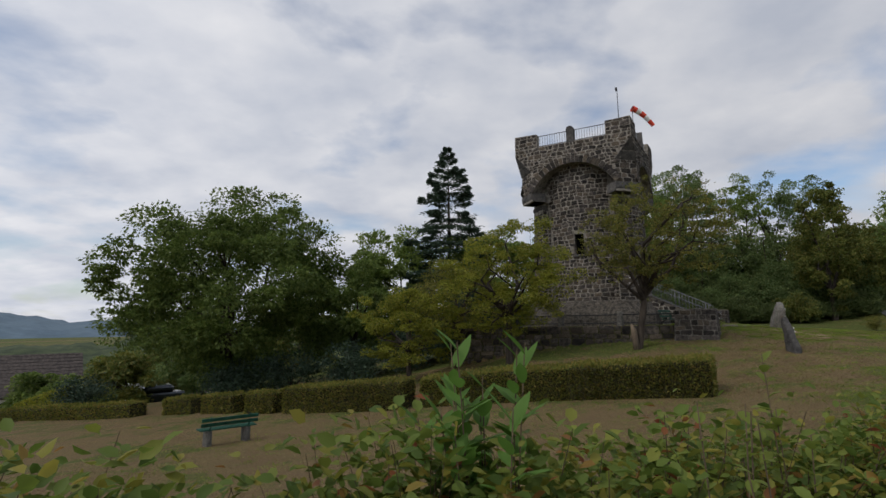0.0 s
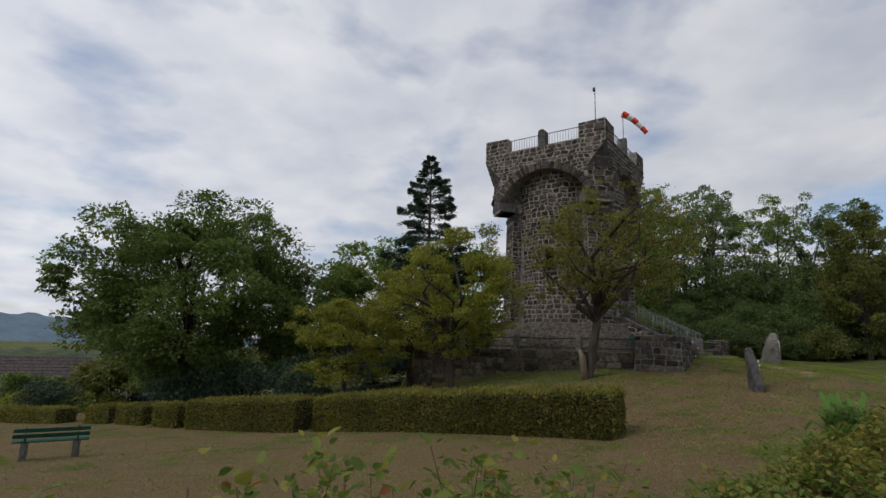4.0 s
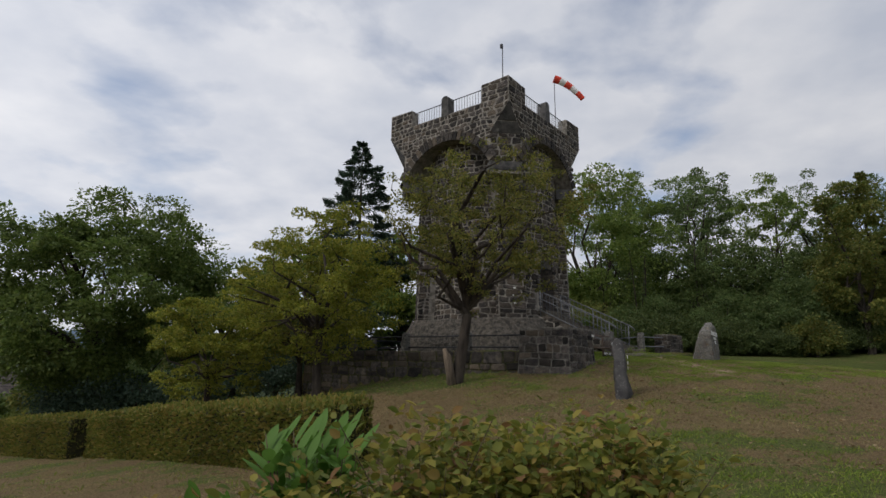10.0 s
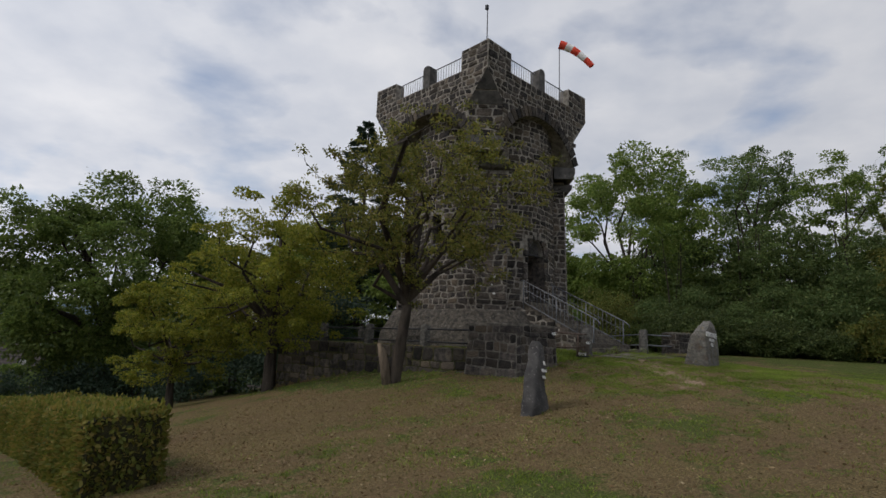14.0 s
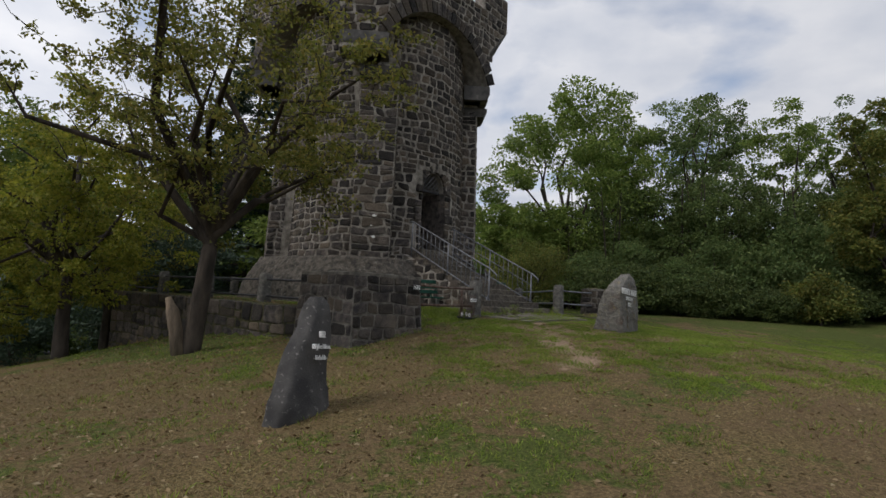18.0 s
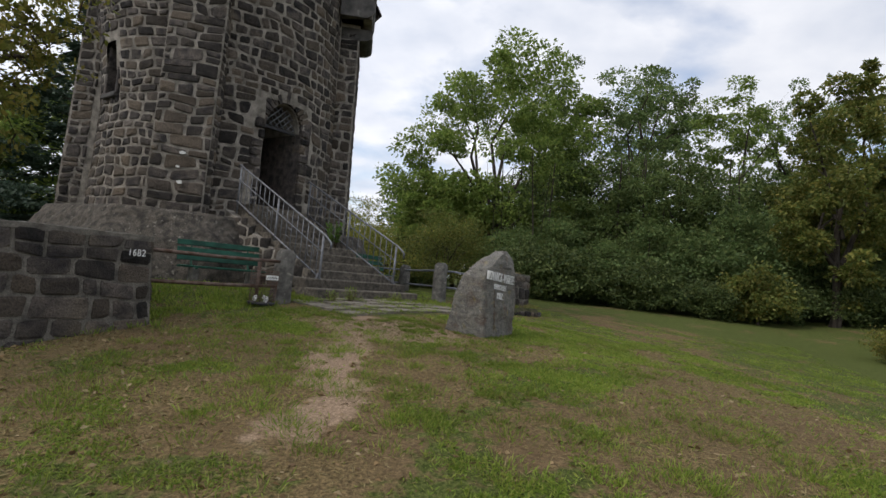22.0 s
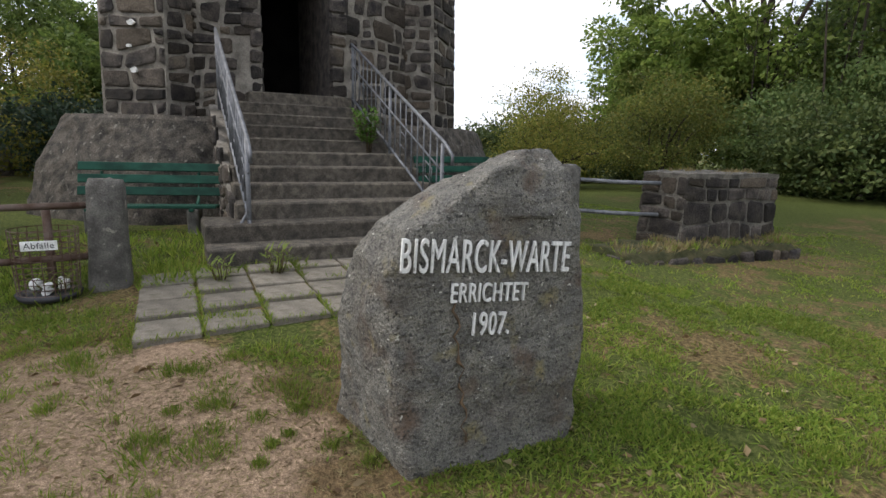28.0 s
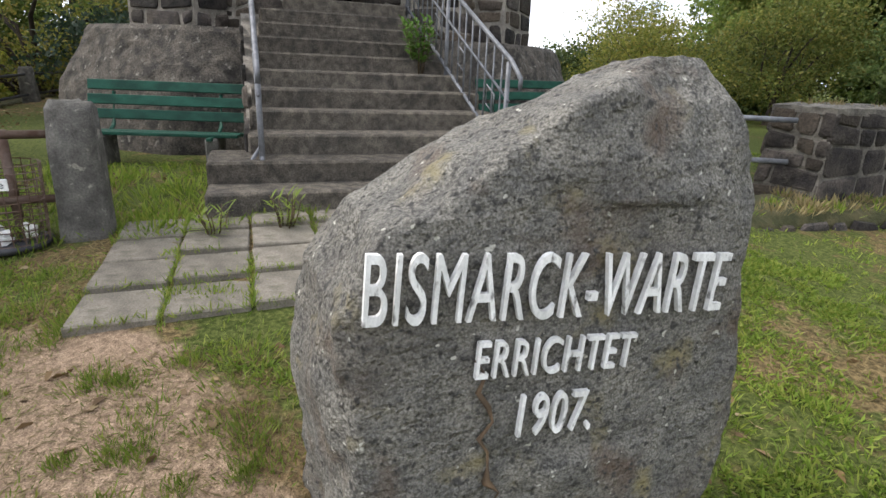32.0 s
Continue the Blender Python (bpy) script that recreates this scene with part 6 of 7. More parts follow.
tree("yellow_tree", -0.9, 26.6, 5.3, 2.7, "small tree with yellowing leaves beside the hedge", L_YEL, 13, 0.13, 0.28, 0.16, 150, 190, 0.088, 0.22, fill=0.35, gap=-0.16, leader=False, crook=0.05, lobe=0.38, flat=0.5)
tree("bare_tree", 1.6, 29.5, 5.8, 2.6, "multi-stemmed tree with thin dark leaves", L_HAW, 14, 0.14, 0.25, 0.3, 220, 70, 0.1, 0.22)
tree("oak_tree", -13.4, 35.0, 13.3, 7.4, "large broad oak with dense dark green crown", L_OAK, 15, 0.42, 0.16, 0.06, 175, 620, 0.19, 0.4, fill=0.5, gap=-0.3, lobe=1.3)
tree("oak_tree", -5.5, 36.5, 8.6, 4.2, "dark green oak behind the smaller trees", L_OAK, 16, 0.22, 0.2, 0.05, 75, 430, 0.2, 0.38, fill=0.45, gap=-0.3, lobe=0.95)
tree("ash_tree", -2.6, 41.0, 10.6, 4.2, "fresh green ash tree", L_ASH, 17, 0.22, 0.2, 0.08, 75, 360, 0.2, 0.36, fill=0.4, gap=-0.25, lobe=0.9)
tree("ash_tree", 4.0, 38.5, 8.6, 3.9, "fresh green tree behind the tower", L_ASH, 18, 0.2, 0.2, 0.06, 70, 340, 0.19, 0.34, fill=0.4, gap=-0.25, lobe=0.85)


def conifer(x, y, h, r, label, seed):
    rg = np.random.RandomState(seed)
    th = empty("conifer", pose(x, y, H(x, y)), label, "tree")
    v, f = tube_data([(0, 0, -0.2), (0, 0, h * 0.5), (0, 0, h)], [0.24, 0.13, 0.015], 8)
    ch = [(v, f)]
    cs, ds = [], []
    z = h * 0.06
    while z < h * 0.985:
        t = z / h
        R = r * (1 - t) ** 0.8 + 0.1
        nb = int(5 + 3 * (1 - t))
        a0 = rg.uniform(0, 6.28)
        for k in range(nb):
            a = a0 + 2 * math.pi * k / nb + rg.normal(0, 0.2)
            L = R * rg.uniform(0.5, 1.12)
            dr = Vector((math.cos(a), math.sin(a), 0))
            up = 0.12 if t > 0.7 else -0.12
            p0, p1, p2 = Vector((0, 0, z)), Vector((0, 0, z)) + dr * L * 0.6 + Vector((0, 0, up * L)), Vector((0, 0, z)) + dr * L + Vector((0, 0, up * L * 1.2 + 0.1))
            ch.append(tube_data([p0, p1, p2], [0.035 * (1.1 - t), 0.02, 0.006], 4, False))
            m = int(40 + 140 * L)
            s = rg.uniform(0.12, 1, m) ** 0.7
            q = np.array([list(p0.lerp(p1, min(u * 1.6, 1)).lerp(p2, u)) for u in s])
            wd = 0.34 * L * (1 - s * 0.6)[:, None]
            sd = np.array([-dr.y, dr.x, 0]) * rg.normal(size=(m, 1)) * wd
            cs.append(q + sd + np.array([0, 0, -1]) * np.abs(rg.normal(size=(m, 1))) * 0.13)
            ds.append(np.tile(np.array([dr.x, dr.y, -0.25]), (m, 1)) + sd * 2)
        z += h * rg.uniform(0.028, 0.047)
    v, f = join_data(ch)
    obj("trunk", v, f, M_BARK, th, "straight trunk with tiers of branches", True)
    c, d = np.concatenate(cs), np.concatenate(ds)
    ob = new("crown", leaves_mesh("crown", c, rg.uniform(0.7, 1.3, len(c)) * 0.26, rg, L_CON, 0.1, 0.3, 0.3, d))
    ob.parent = th
    return th


conifer(1.22, 38.3, 15.6, 5.8, "tall dark spruce rising above the other trees", 21)

# woods beyond the meadow
WG = "trees along the edge of the wood"
tree("big_maple", 17.1, 51.2, 15.2, 5.7, "large fresh green maple tree at the edge of the wood", L_ASH, 31, 0.3, 0.16, 0.03, 150, 360, 0.2, 0.4, WG, fill=0.5, gap=-0.25, lobe=1.05)
tall = tree("slender_tree", 21.0, 54.0, 14.8, 2.3, "tall slender tree at the edge of the wood", L_FOR, 32, 0.18, 0.35, 0.36, 44, 190, 0.18, 0.34, WG, fill=0.25, gap=-0.12, lobe=0.6)
tall2 = tree("tall_tree", 25.6, 53.8, 15.6, 3.5, "tall thin-crowned tree with sky showing through", L_FOR, 33, 0.2, 0.35, 0.42, 58, 190, 0.18, 0.36, WG, fill=0.25, gap=-0.08, lobe=0.72)
tall3 = tree("tall_tree", 32.6, 56.0, 14.6, 3.2, "tall thin-crowned pale tree", L_ASH, 34, 0.18, 0.35, 0.45, 50, 180, 0.18, 0.36, WG, fill=0.25, gap=-0.08, lobe=0.68)
cone = tree("olive_tree", 31.7, 42.3, 11.0, 2.3, "pointed tree with olive and brown leaves", L_OLV, 35, 0.2, 0.1, 0.04, 95, 260, 0.16, 0.3, WG, fill=0.35, gap=-0.2, lobe=0.55)
wide = tree("edge_tree", 35.0, 47.0, 8.2, 4.0, "rounded olive tree at the edge of the wood", L_OLV, 36, 0.2, 0.12, 0.03, 85, 340, 0.2, 0.38, WG, fill=0.45, gap=-0.25, lobe=0.85)
mid = tree("wood_tree", 22.0, 49.0, 8.6, 3.5, "dark green tree of the wood", L_WOO, 37, 0.14, 0.25, 0.12, 62, 250, 0.17, 0.36, WG, fill=0.35, gap=-0.25, lobe=0.8)
tree("lane_tree", 43.0, 44.0, 11.0, 4.8, "broad green tree beside the lane", L_ASH, 38, 0.22, 0.22, 0.16, 85, 380, 0.2, 0.36, WG, gap=-0.25, lobe=0.95)
rw = random.Random(3)
for src, spots in ((mid, ((14.6, 54), (12.2, 55.5), (17.5, 58), (24.5, 47.5), (27.5, 48.5), (29.5, 50), (33, 50.5), (28.5, 58), (36, 56), (24, 60), (39, 52), (20, 62))),
                   (wide, ((38.5, 50), (48, 56))),
                   (tall2, ((38, 60), (20, 60), (44, 62), (29, 63)))):
    for x, y in spots:
        s = rw.uniform(0.8, 1.1)
        o = copy_thing(src, pose(x, y, H(x, y), 0, 0, rw.uniform(0, 360)))
        o.scale = (s, s, s * rw.uniform(0.9, 1.1))
rg = np.random.RandomState(9)
ch = []
for k in range(120):
    x, y = rg.uniform(17, 36), rg.uniform(46, 53)
    z, hh, rr = H(x, y), rg.uniform(2.5, 7.5), rg.uniform(0.015, 0.06)
    if k > 95:
        hh, rr = rg.uniform(6, 9), rg.uniform(0.07, 0.12)
    ln = rg.normal(0, 0.7, 2)
    ch.append(tube_data([(x, y, z - 0.1), (x + ln[0] * 0.4, y + ln[1] * 0.4, z + hh * 0.5), (x + ln[0], y + ln[1], z + hh)], [rr, rr * 0.8, rr * 0.3], 4, False))
v, f = join_data(ch)
tagged(obj("thicket", v, f, M_BARK, None), "bare brown saplings and twigs inside the wood", "thicket", kind="stuff")
BG = "bushes along the edge of the wood"
bu1 = shrub("bush", 19.5, 44.0, 2.6, 1.9, "dark green bush at the edge of the wood", L_UND, 41, 120, 130, 0.12, group=BG)
bu2 = shrub("bush", 24.0, 42.6, 2.0, 1.6, "broad-leaved green bush at the edge of the wood", L_UND, 42, 110, 120, 0.13, group=BG)
bu4 = shrub("bush", 25.0, 45.2, 4.4, 2.0, "tall mid-green bush at the edge of the wood", L_FOR, 48, 90, 120, 0.16, group=BG)
bu5 = shrub("bush", 18.4, 46.5, 3.6, 1.7, "fresh green bush at the edge of the wood", L_FOR, 49, 80, 110, 0.15, group=BG)
for src, spots in ((bu4, ((20.6, 46.0), (29.2, 45.6), (33.8, 46.5))), (bu5, ((22.8, 43.9), (27.4, 44.6), (31.4, 44.9), (36, 46)))):
    for x, y in spots:
        o = copy_thing(src, pose(x, y, H(x, y), 0, 0, rw.uniform(0, 360)))
        q = rw.uniform(0.75, 1.2)
        o.scale = (q, q, q * rw.uniform(0.9, 1.2))
bu3 = shrub("bush", 28.3, 41.4, 2.2, 1.3, "reddish-brown bush at the edge of the wood", L_OLV, 43, 90, 80, 0.16, group=BG)
for src, spots in ((bu1, ((21.5, 43.6), (26, 43), (30, 44), (33, 44.5), (22.8, 45), (35.5, 44), (37.5, 46.5), (40, 48.5), (8, 47), (5, 46))),
                   (bu2, ((20.4, 42.9), (26.6, 41.9), (29.6, 42.6), (32.5, 42.8), (34.5, 43), (9, 46)))):
    for x, y in spots:
        s = rw.uniform(0.5, 1.15)
        o = copy_thing(src, pose(x, y, H(x, y), 0, 0, rw.uniform(0, 360)))
        o.scale = (s, s, s)
for x, y, q in ((17, 57, 1.9), (20.5, 58.5, 2.0), (24, 57, 1.8), (27.5, 58, 2.0), (31, 56.5, 1.8), (34.5, 57, 2.0), (38, 58, 1.8), (23, 52.5, 1.25), (29, 53, 1.3), (33.5, 52.5, 1.2), (19.5, 52, 1.1), (13, 49, 1.3), (9.5, 50, 1.4), (6, 50, 1.5)):
    o = copy_thing(bu1, pose(x, y, H(x, y) - 0.1, 0, 0, rw.uniform(0, 360)))
    o.scale = (q, q, q)
tree("ash_tree", 13.8, 50.5, 7.4, 3.2, "low green tree between the tower and the wood", L_ASH, 47, 0.16, 0.2, 0.05, 60, 300, 0.2, 0.34, WG, fill=0.4, gap=-0.25, lobe=0.8)
shrub("olive_bush", 11.5, 42.6, 3.4, 2.3, "spreading yellow-olive bush behind the terrace", L_OLB, 46, 110, 150, 0.085)
shrub("olive_bush", 15.2, 43.2, 3.7, 2.0, "olive-brown bush behind the terrace", L_OLV, 44, 100, 150, 0.09)
shrub("small_tree", 10.6, 44.6, 4.9, 1.5, "thin small tree behind the terrace", L_OLB, 45, 70, 90, 0.09)
for k, (x, y, hh, rr) in enumerate(((-8.5, 32.5, 2.6, 2.2), (-4.6, 31.5, 2.4, 2.0), (-1.5, 33.5, 2.6, 2.0), (3.0, 31.0, 2.2, 1.6), (-11.5, 31.5, 2.2, 2.0), (-23.5, 36.0, 2.2, 1.8), (1.0, 36.0, 3.0, 2.2))):
    shrub("dark_bush", x, y, hh, rr, "dark evergreen bush under the trees", L_CON, 50 + k, 60, 90, 0.14, group="dark bushes under the trees")
shrub("round_bush", 29.3, 35.2, 1.15, 0.7, "small clipped round bush beside the lane", L_HED, 60, 50, 60, 0.06)

# ---------------------------------------------------------------- brambles and plants beside the path


def bank(x0, y0, x1, y1, width, h0, h1, label, seed, n, leaf=0.075, mat=None):
    """A stretch of tangled shrubs: leaves over a rounded, lumpy bank, arching stems standing out of it."""
    rg = np.random.RandomState(seed)
    cx, cy = (x0 + x1) / 2, (y0 + y1) / 2
    th = empty("bramble_bush", pose(cx, cy, 0), label, "bush", "brambles beside the path")
    L = math.hypot(x1 - x0, y1 - y0)
    dx, dy = (x1 - x0) / L, (y1 - y0) / L
    ns = n // 20
    t, o = rg.uniform(-0.06, 1.06, ns), np.clip(rg.normal(0, 0.5, ns), -1.1, 1.1)
    px, py = x0 + (x1 - x0) * t - dy * o * width / 2, y0 + (y1 - y0) * t + dx * o * width / 2
    lump = np.array([noise.noise(Vector((a * 1.3, b * 1.3, seed))) + 0.5 * noise.noise(Vector((a * 3.3, b * 3.3, seed))) for a, b in zip(px, py)])
    top = (h0 + (h1 - h0) * np.clip(t, 0, 1)) * (1 - 0.75 * np.abs(o) ** 2.5) * (1 + 0.26 * lump) * rg.uniform(0.72, 1.1, ns)
    top *= 1 - 0.6 * np.clip(np.abs(t - 0.5) * 2 - 0.85, 0, 1) / 0.3
    top = np.maximum(top, 0.12)
    zg = heights(px, py)
    lean = rg.normal(0, 0.16, (ns, 2)) * top[:, None]
    cs, ds, ch = [], [], []
    for k in range(ns):
        b_, e_ = np.array([px[k] - cx, py[k] - cy, zg[k] - 0.03]), np.array([px[k] - cx + lean[k, 0], py[k] - cy + lean[k, 1], zg[k] + top[k]])
        m_ = (b_ + e_) / 2 - np.array([lean[k, 0], lean[k, 1], 0]) * 0.25
        if k % 3 == 0:
            ch.append(tube_data([b_, m_, e_], [0.006, 0.0045, 0.002], 4, False))
        s = (1 - rg.uniform(0, 1, 20) ** 1.5 * 0.8)[:, None]
        p = b_ * (1 - s) ** 2 + 2 * m_ * s * (1 - s) + e_ * s * s
        a = np.arange(20) * 2.4 + rg.uniform(0, 6.28)
        d = np.stack([np.cos(a), np.sin(a), rg.uniform(0.0, 0.9, 20)], 1)
        cs.append(p + d * leaf * rg.uniform(0.5, 1.6, (20, 1)))
        ds.append(d)
    c, d = np.concatenate(cs), np.concatenate(ds)
    ob = new("leaves", leaves_mesh("leaves", c, rg.uniform(0.55, 1.35, len(c)) * leaf, rg, mat or L_BRA, 0.55, 0.62, 0.25, d * 2, oval=True))
    ob.parent = th
    v, f = join_data(ch)
    obj("stem_tangle", v, f, M_STEM, th, "thin brown stems")
    return th


def blade_leaf(p, d, up, L, W, droop=0.25, n=5):
    """One long leaf as a strip, folded along its midrib."""
    p, d, up = Vector(p), Vector(d).normalized(), Vector(up)
    s = d.cross(up)
    s = s.normalized() if s.length > 1e-4 else d.orthogonal().normalized()
    nn = s.cross(d)
    vs, fs = [], []
    for i in range(n + 1):
        t = i / n
        w = W * (math.sin(math.pi * min(t * 0.93 + 0.07, 1)) ** 0.8) * (1 - 0.25 * t)
        c = p + d * L * t - Vector((0, 0, 1)) * droop * L * t * t
        vs += [c + s * w + nn * w * 0.25, c, c - s * w + nn * w * 0.25]
    for i in range(n):
        a = i * 3
        fs += [(a, a + 1, a + 4, a + 3), (a + 1, a + 2, a + 5, a + 4)]
    return vs, fs


def leafy_plant(name, x, y, h, label, seed, stems=5, leaves=14, L=0.2, W=0.032, spread=0.25, mat=None, cat="plant", z0=None, droop=0.25, lean=0.25):
    rg = random.Random(seed)
    th = empty(name, pose(x, y, H(x, y) if z0 is None else z0), label, cat)
    for k in range(stems):
        a = rg.uniform(0, 6.28)
        top = Vector((math.cos(a) * spread * rg.uniform(0.3, 1), math.sin(a) * spread * rg.uniform(0.3, 1), h * rg.uniform(0.72, 1.0)))
        bs = Vector((top.x * 0.25, top.y * 0.25, -0.05))
        tube("stem", [bs, bs.lerp(top, 0.5) + Vector((0.01, 0.01, 0)), top], [0.007, 0.005, 0.003], M_STEM, th, "", 5)
        ch = []
        for j in range(leaves):
            t = 0.25 + 0.75 * (j + rg.random() * 0.5) / leaves
            p = bs.lerp(top, t)
            b = j * 2.4 + rg.uniform(-0.3, 0.3)
            d = Vector((math.cos(b), math.sin(b), rg.uniform(0.35, 0.9) + (0.6 if t > 0.9 else 0)))
            ch.append(blade_leaf(p, d, (0, 0, 1), L * rg.uniform(0.65, 1.1) * (1.05 - 0.35 * t), W * rg.uniform(0.8, 1.2), droop))
        for q in ch:
            obj("leaf", q[0], q[1], mat or L_PLA, th, "", True)
    return th


M_STEM = surf("brown_stem", (0.05, 0.035, 0.02), (0.11, 0.08, 0.045), 8, 0.8, 0.2, 40)
L_BRB = leafmat("yellowing_bramble_leaves", [(0.09, 0.125, 0.022), (0.18, 0.195, 0.036), (0.3, 0.25, 0.046), (0.2, 0.1, 0.045)], trans=0.45, stops=[0, 0.45, 0.86, 1.0])
BL = "tangled bramble bush with green, yellow and reddish leaves"
bank(-2.6, 0.35, 0.3, 1.3, 1.4, 1.2, 1.24, BL, 1, 15000, 0.075)
bank(0.3, 1.3, 2.6, 2.2, 1.5, 1.22, 1.24, BL, 2, 16000, 0.075)
bank(2.7, 2.3, 4.8, 3.6, 1.5, 1.08, 1.12, BL, 3, 17000, 0.07)
bank(4.9, 3.8, 6.6, 5.0, 1.3, 1.15, 1.1, BL, 4, 10000, 0.06)
bank(7.6, 6.6, 9.3, 7.8, 1.4, 0.62, 0.78, BL, 5, 11000, 0.068)
bank(9.2, 8.0, 11.0, 9.1, 1.5, 0.85, 1.0, BL, 6, 15000, 0.068, L_BRB)
bank(10.9, 9.2, 12.5, 10.1, 1.6, 1.02, 1.1, BL, 7, 18000, 0.066, L_BRB)
leafy_plant("tall_weed", 1.2, 1.65, 1.78, "tall green plant with long pointed leaves", 3, 13, 18, 0.26, 0.036, 0.34, droop=0.05)
leafy_plant("tall_weed", 10.44, 9.54, 1.25, "clump of broad upright green leaves", 5, 34, 12, 0.34, 0.036, 0.36, droop=0.06)
leafy_plant("tall_weed", 9.9, 9.2, 0.98, "clump of broad upright green leaves", 6, 20, 11, 0.32, 0.034, 0.3, droop=0.06)
leafy_plant("maple_seedling", 10.22, 7.4, 1.42, "young maple seedling with a few large leaves", 7, 1, 7, 0.2, 0.075, 0.08, droop=0.3)
leafy_plant("seedling", 2.55, 1.95, 1.25, "thin young shoot with oval leaves", 8, 3, 11, 0.12, 0.03, 0.3, L_BRA)
leafy_plant("seedling", 3.1, 2.5, 1.15, "thin young shoot with oval leaves", 9, 2, 12, 0.11, 0.028, 0.2, L_BRA)
leafy_plant("seedling", -0.3, 1.3, 1.35, "thin young shoot with oval leaves", 10, 2, 10, 0.11, 0.03, 0.15, L_BRA)
leafy_plant("seedling", 4.9, 3.6, 1.35, "thin young shoot with oval leaves", 11, 3, 9, 0.1, 0.027, 0.3, L_BRA)
leafy_plant("seedling", 6.6, 5.2, 1.1, "thin young shoot with oval leaves", 12, 3, 9, 0.1, 0.027, 0.35, L_BRA)
leafy_plant("seedling", 7.5, 5.4, 1.0, "thin young shoot with oval leaves", 13, 2, 9, 0.1, 0.027, 0.25, L_BRA)

for k, (x, y, hh) in enumerate(((2.44, 1.35, 1.5), (2.2, 1.45, 1.5), (-0.21, 1.37, 1.4), (-0.35, 1.15, 1.25), (-0.9, 1.2, 1.25), (-1.5, 1.0, 1.2), (0.2, 1.6, 1.15), (3.6, 2.8, 1.12), (4.2, 3.2, 1.15), (6.9, 5.6, 1.0), (8.4, 7.0, 0.95))):
    leafy_plant("seedling", x, y, hh, "thin young shoot with oval leaves", 40 + k, 3, 12, 0.1, 0.026, 0.22, L_BRA)

leafy_plant("young_sapling", 2.86, 2.0, 1.74, "slender young sapling with oval leaves standing out of the brambles", 61, 3, 22, 0.15, 0.034, 0.16, L_BRA)

# small plants growing on the stairs
x, y = to_world(4.45, 0.95)
leafy_plant("wall_fern", x, y, 0.55, "bright green fern growing on the stair edge", 15, 14, 16, 0.15, 0.02, 0.28, L_PLA, z0=2.3)
for k, (u, v, s) in enumerate(((6.85, -1.15, 0.2), (6.85, -0.7, 0.24), (6.8, 0.6, 0.16), (6.6, 1.75, 0.22), (6.55, -2.3, 0.18))):
    x, y = to_world(u, v)
    leafy_plant("grass_tuft", x, y, s, "tuft of long green grass at the foot of the stairs", 20 + k, 9, 7, 0.2, 0.006, 0.16, L_GRA, "grass")


# ---------------------------------------------------------------- grass, litter
def clump(x, y):
    """Grass grows in tufts: 0 between them, 1 in them."""
    q = np.array([noise.noise(Vector((a * 2.6, b * 2.6, 5.5))) + 0.7 * noise.noise(Vector((a * 7, b * 7, 1.5))) for a, b in zip(x, y)])
    return np.clip(q * 2.2 + 0.55, 0.06, 1)


def scatter(name, n, xr, yr, hmin, hmax, ratio, mat, seed, label, want, up=0.85, lean=0.5):
    rg = np.random.RandomState(seed)
    m = n * 4
    x, y = rg.uniform(*xr, m), rg.uniform(*yr, m)
    g, b = cover(x, y)
    keep = rg.rand(m) < want(x, y, g, b)
    u, v = to_local(x, y)
    keep &= ~((u < 4.4) & (np.abs(v) < 4.0) & (u > -5)) & ~((u > 2.5) & (u < 6.7) & (v > -1.3) & (v < 1.7))
    keep &= ~((u > 5.2) & (u < 6.9) & (np.abs(np.abs(v) - 5) < 0.85))
    keep &= ~((u > 6.42) & (u < 8.2) & (v > -1.72) & (v < 2.0) & (rg.rand(m) < 0.96))
    x, y = x[keep][:n], y[keep][:n]
    k = len(x)
    h = rg.uniform(hmin, hmax, k)
    d = rg.normal(size=(k, 3)) * lean
    d[:, 2] = up
    z = heights(x, y)
    dn = d / np.linalg.norm(d, axis=1)[:, None]
    c = np.stack([x, y, z], 1) + dn * (h * 0.42)[:, None]
    ob = new(name, leaves_mesh(name, c, h, rg, mat, 0.0, ratio, 0.3, dn * 3))
    return tagged(ob, label, "grass", kind="stuff")


scatter("grass", 150000, (14.8, 22.0), (21, 30), 0.02, 0.05, 0.22, L_GRA, 1, "short green grass and clover near the boulder", lambda x, y, g, b: np.clip(g * 1.7 - 0.3, 0.02, 1) * (1 - b) * clump(x, y), 0.5, 0.7)
scatter("grass", 110000, (10, 27), (10, 36), 0.025, 0.06, 0.22, L_GRA, 2, "short green grass of the meadow", lambda x, y, g, b: np.clip(g * 1.5 - 0.3, 0.02, 1) * (1 - b) * clump(x, y), 0.6, 0.6)
scatter("dry_grass", 80000, (8, 24), (10, 29), 0.03, 0.07, 0.11, L_DRY, 3, "short dry grass blades", lambda x, y, g, b: np.clip(0.75 - g, 0.05, 1) * (1 - 0.9 * b), 0.4, 0.9)
scatter("dry_grass", 60000, (-9, 16), (3, 22), 0.03, 0.08, 0.14, L_DRY, 4, "short dry grass blades of the lower lawn", lambda x, y, g, b: np.clip(0.75 - g, 0.05, 1), 0.4, 0.9)
scatter("grass", 50000, (-9, 16), (3, 26), 0.03, 0.075, 0.14, L_GRA, 5, "green grass patches of the lower lawn", lambda x, y, g, b: np.clip(g * 1.6 - 0.35, 0.02, 1) * clump(x, y))


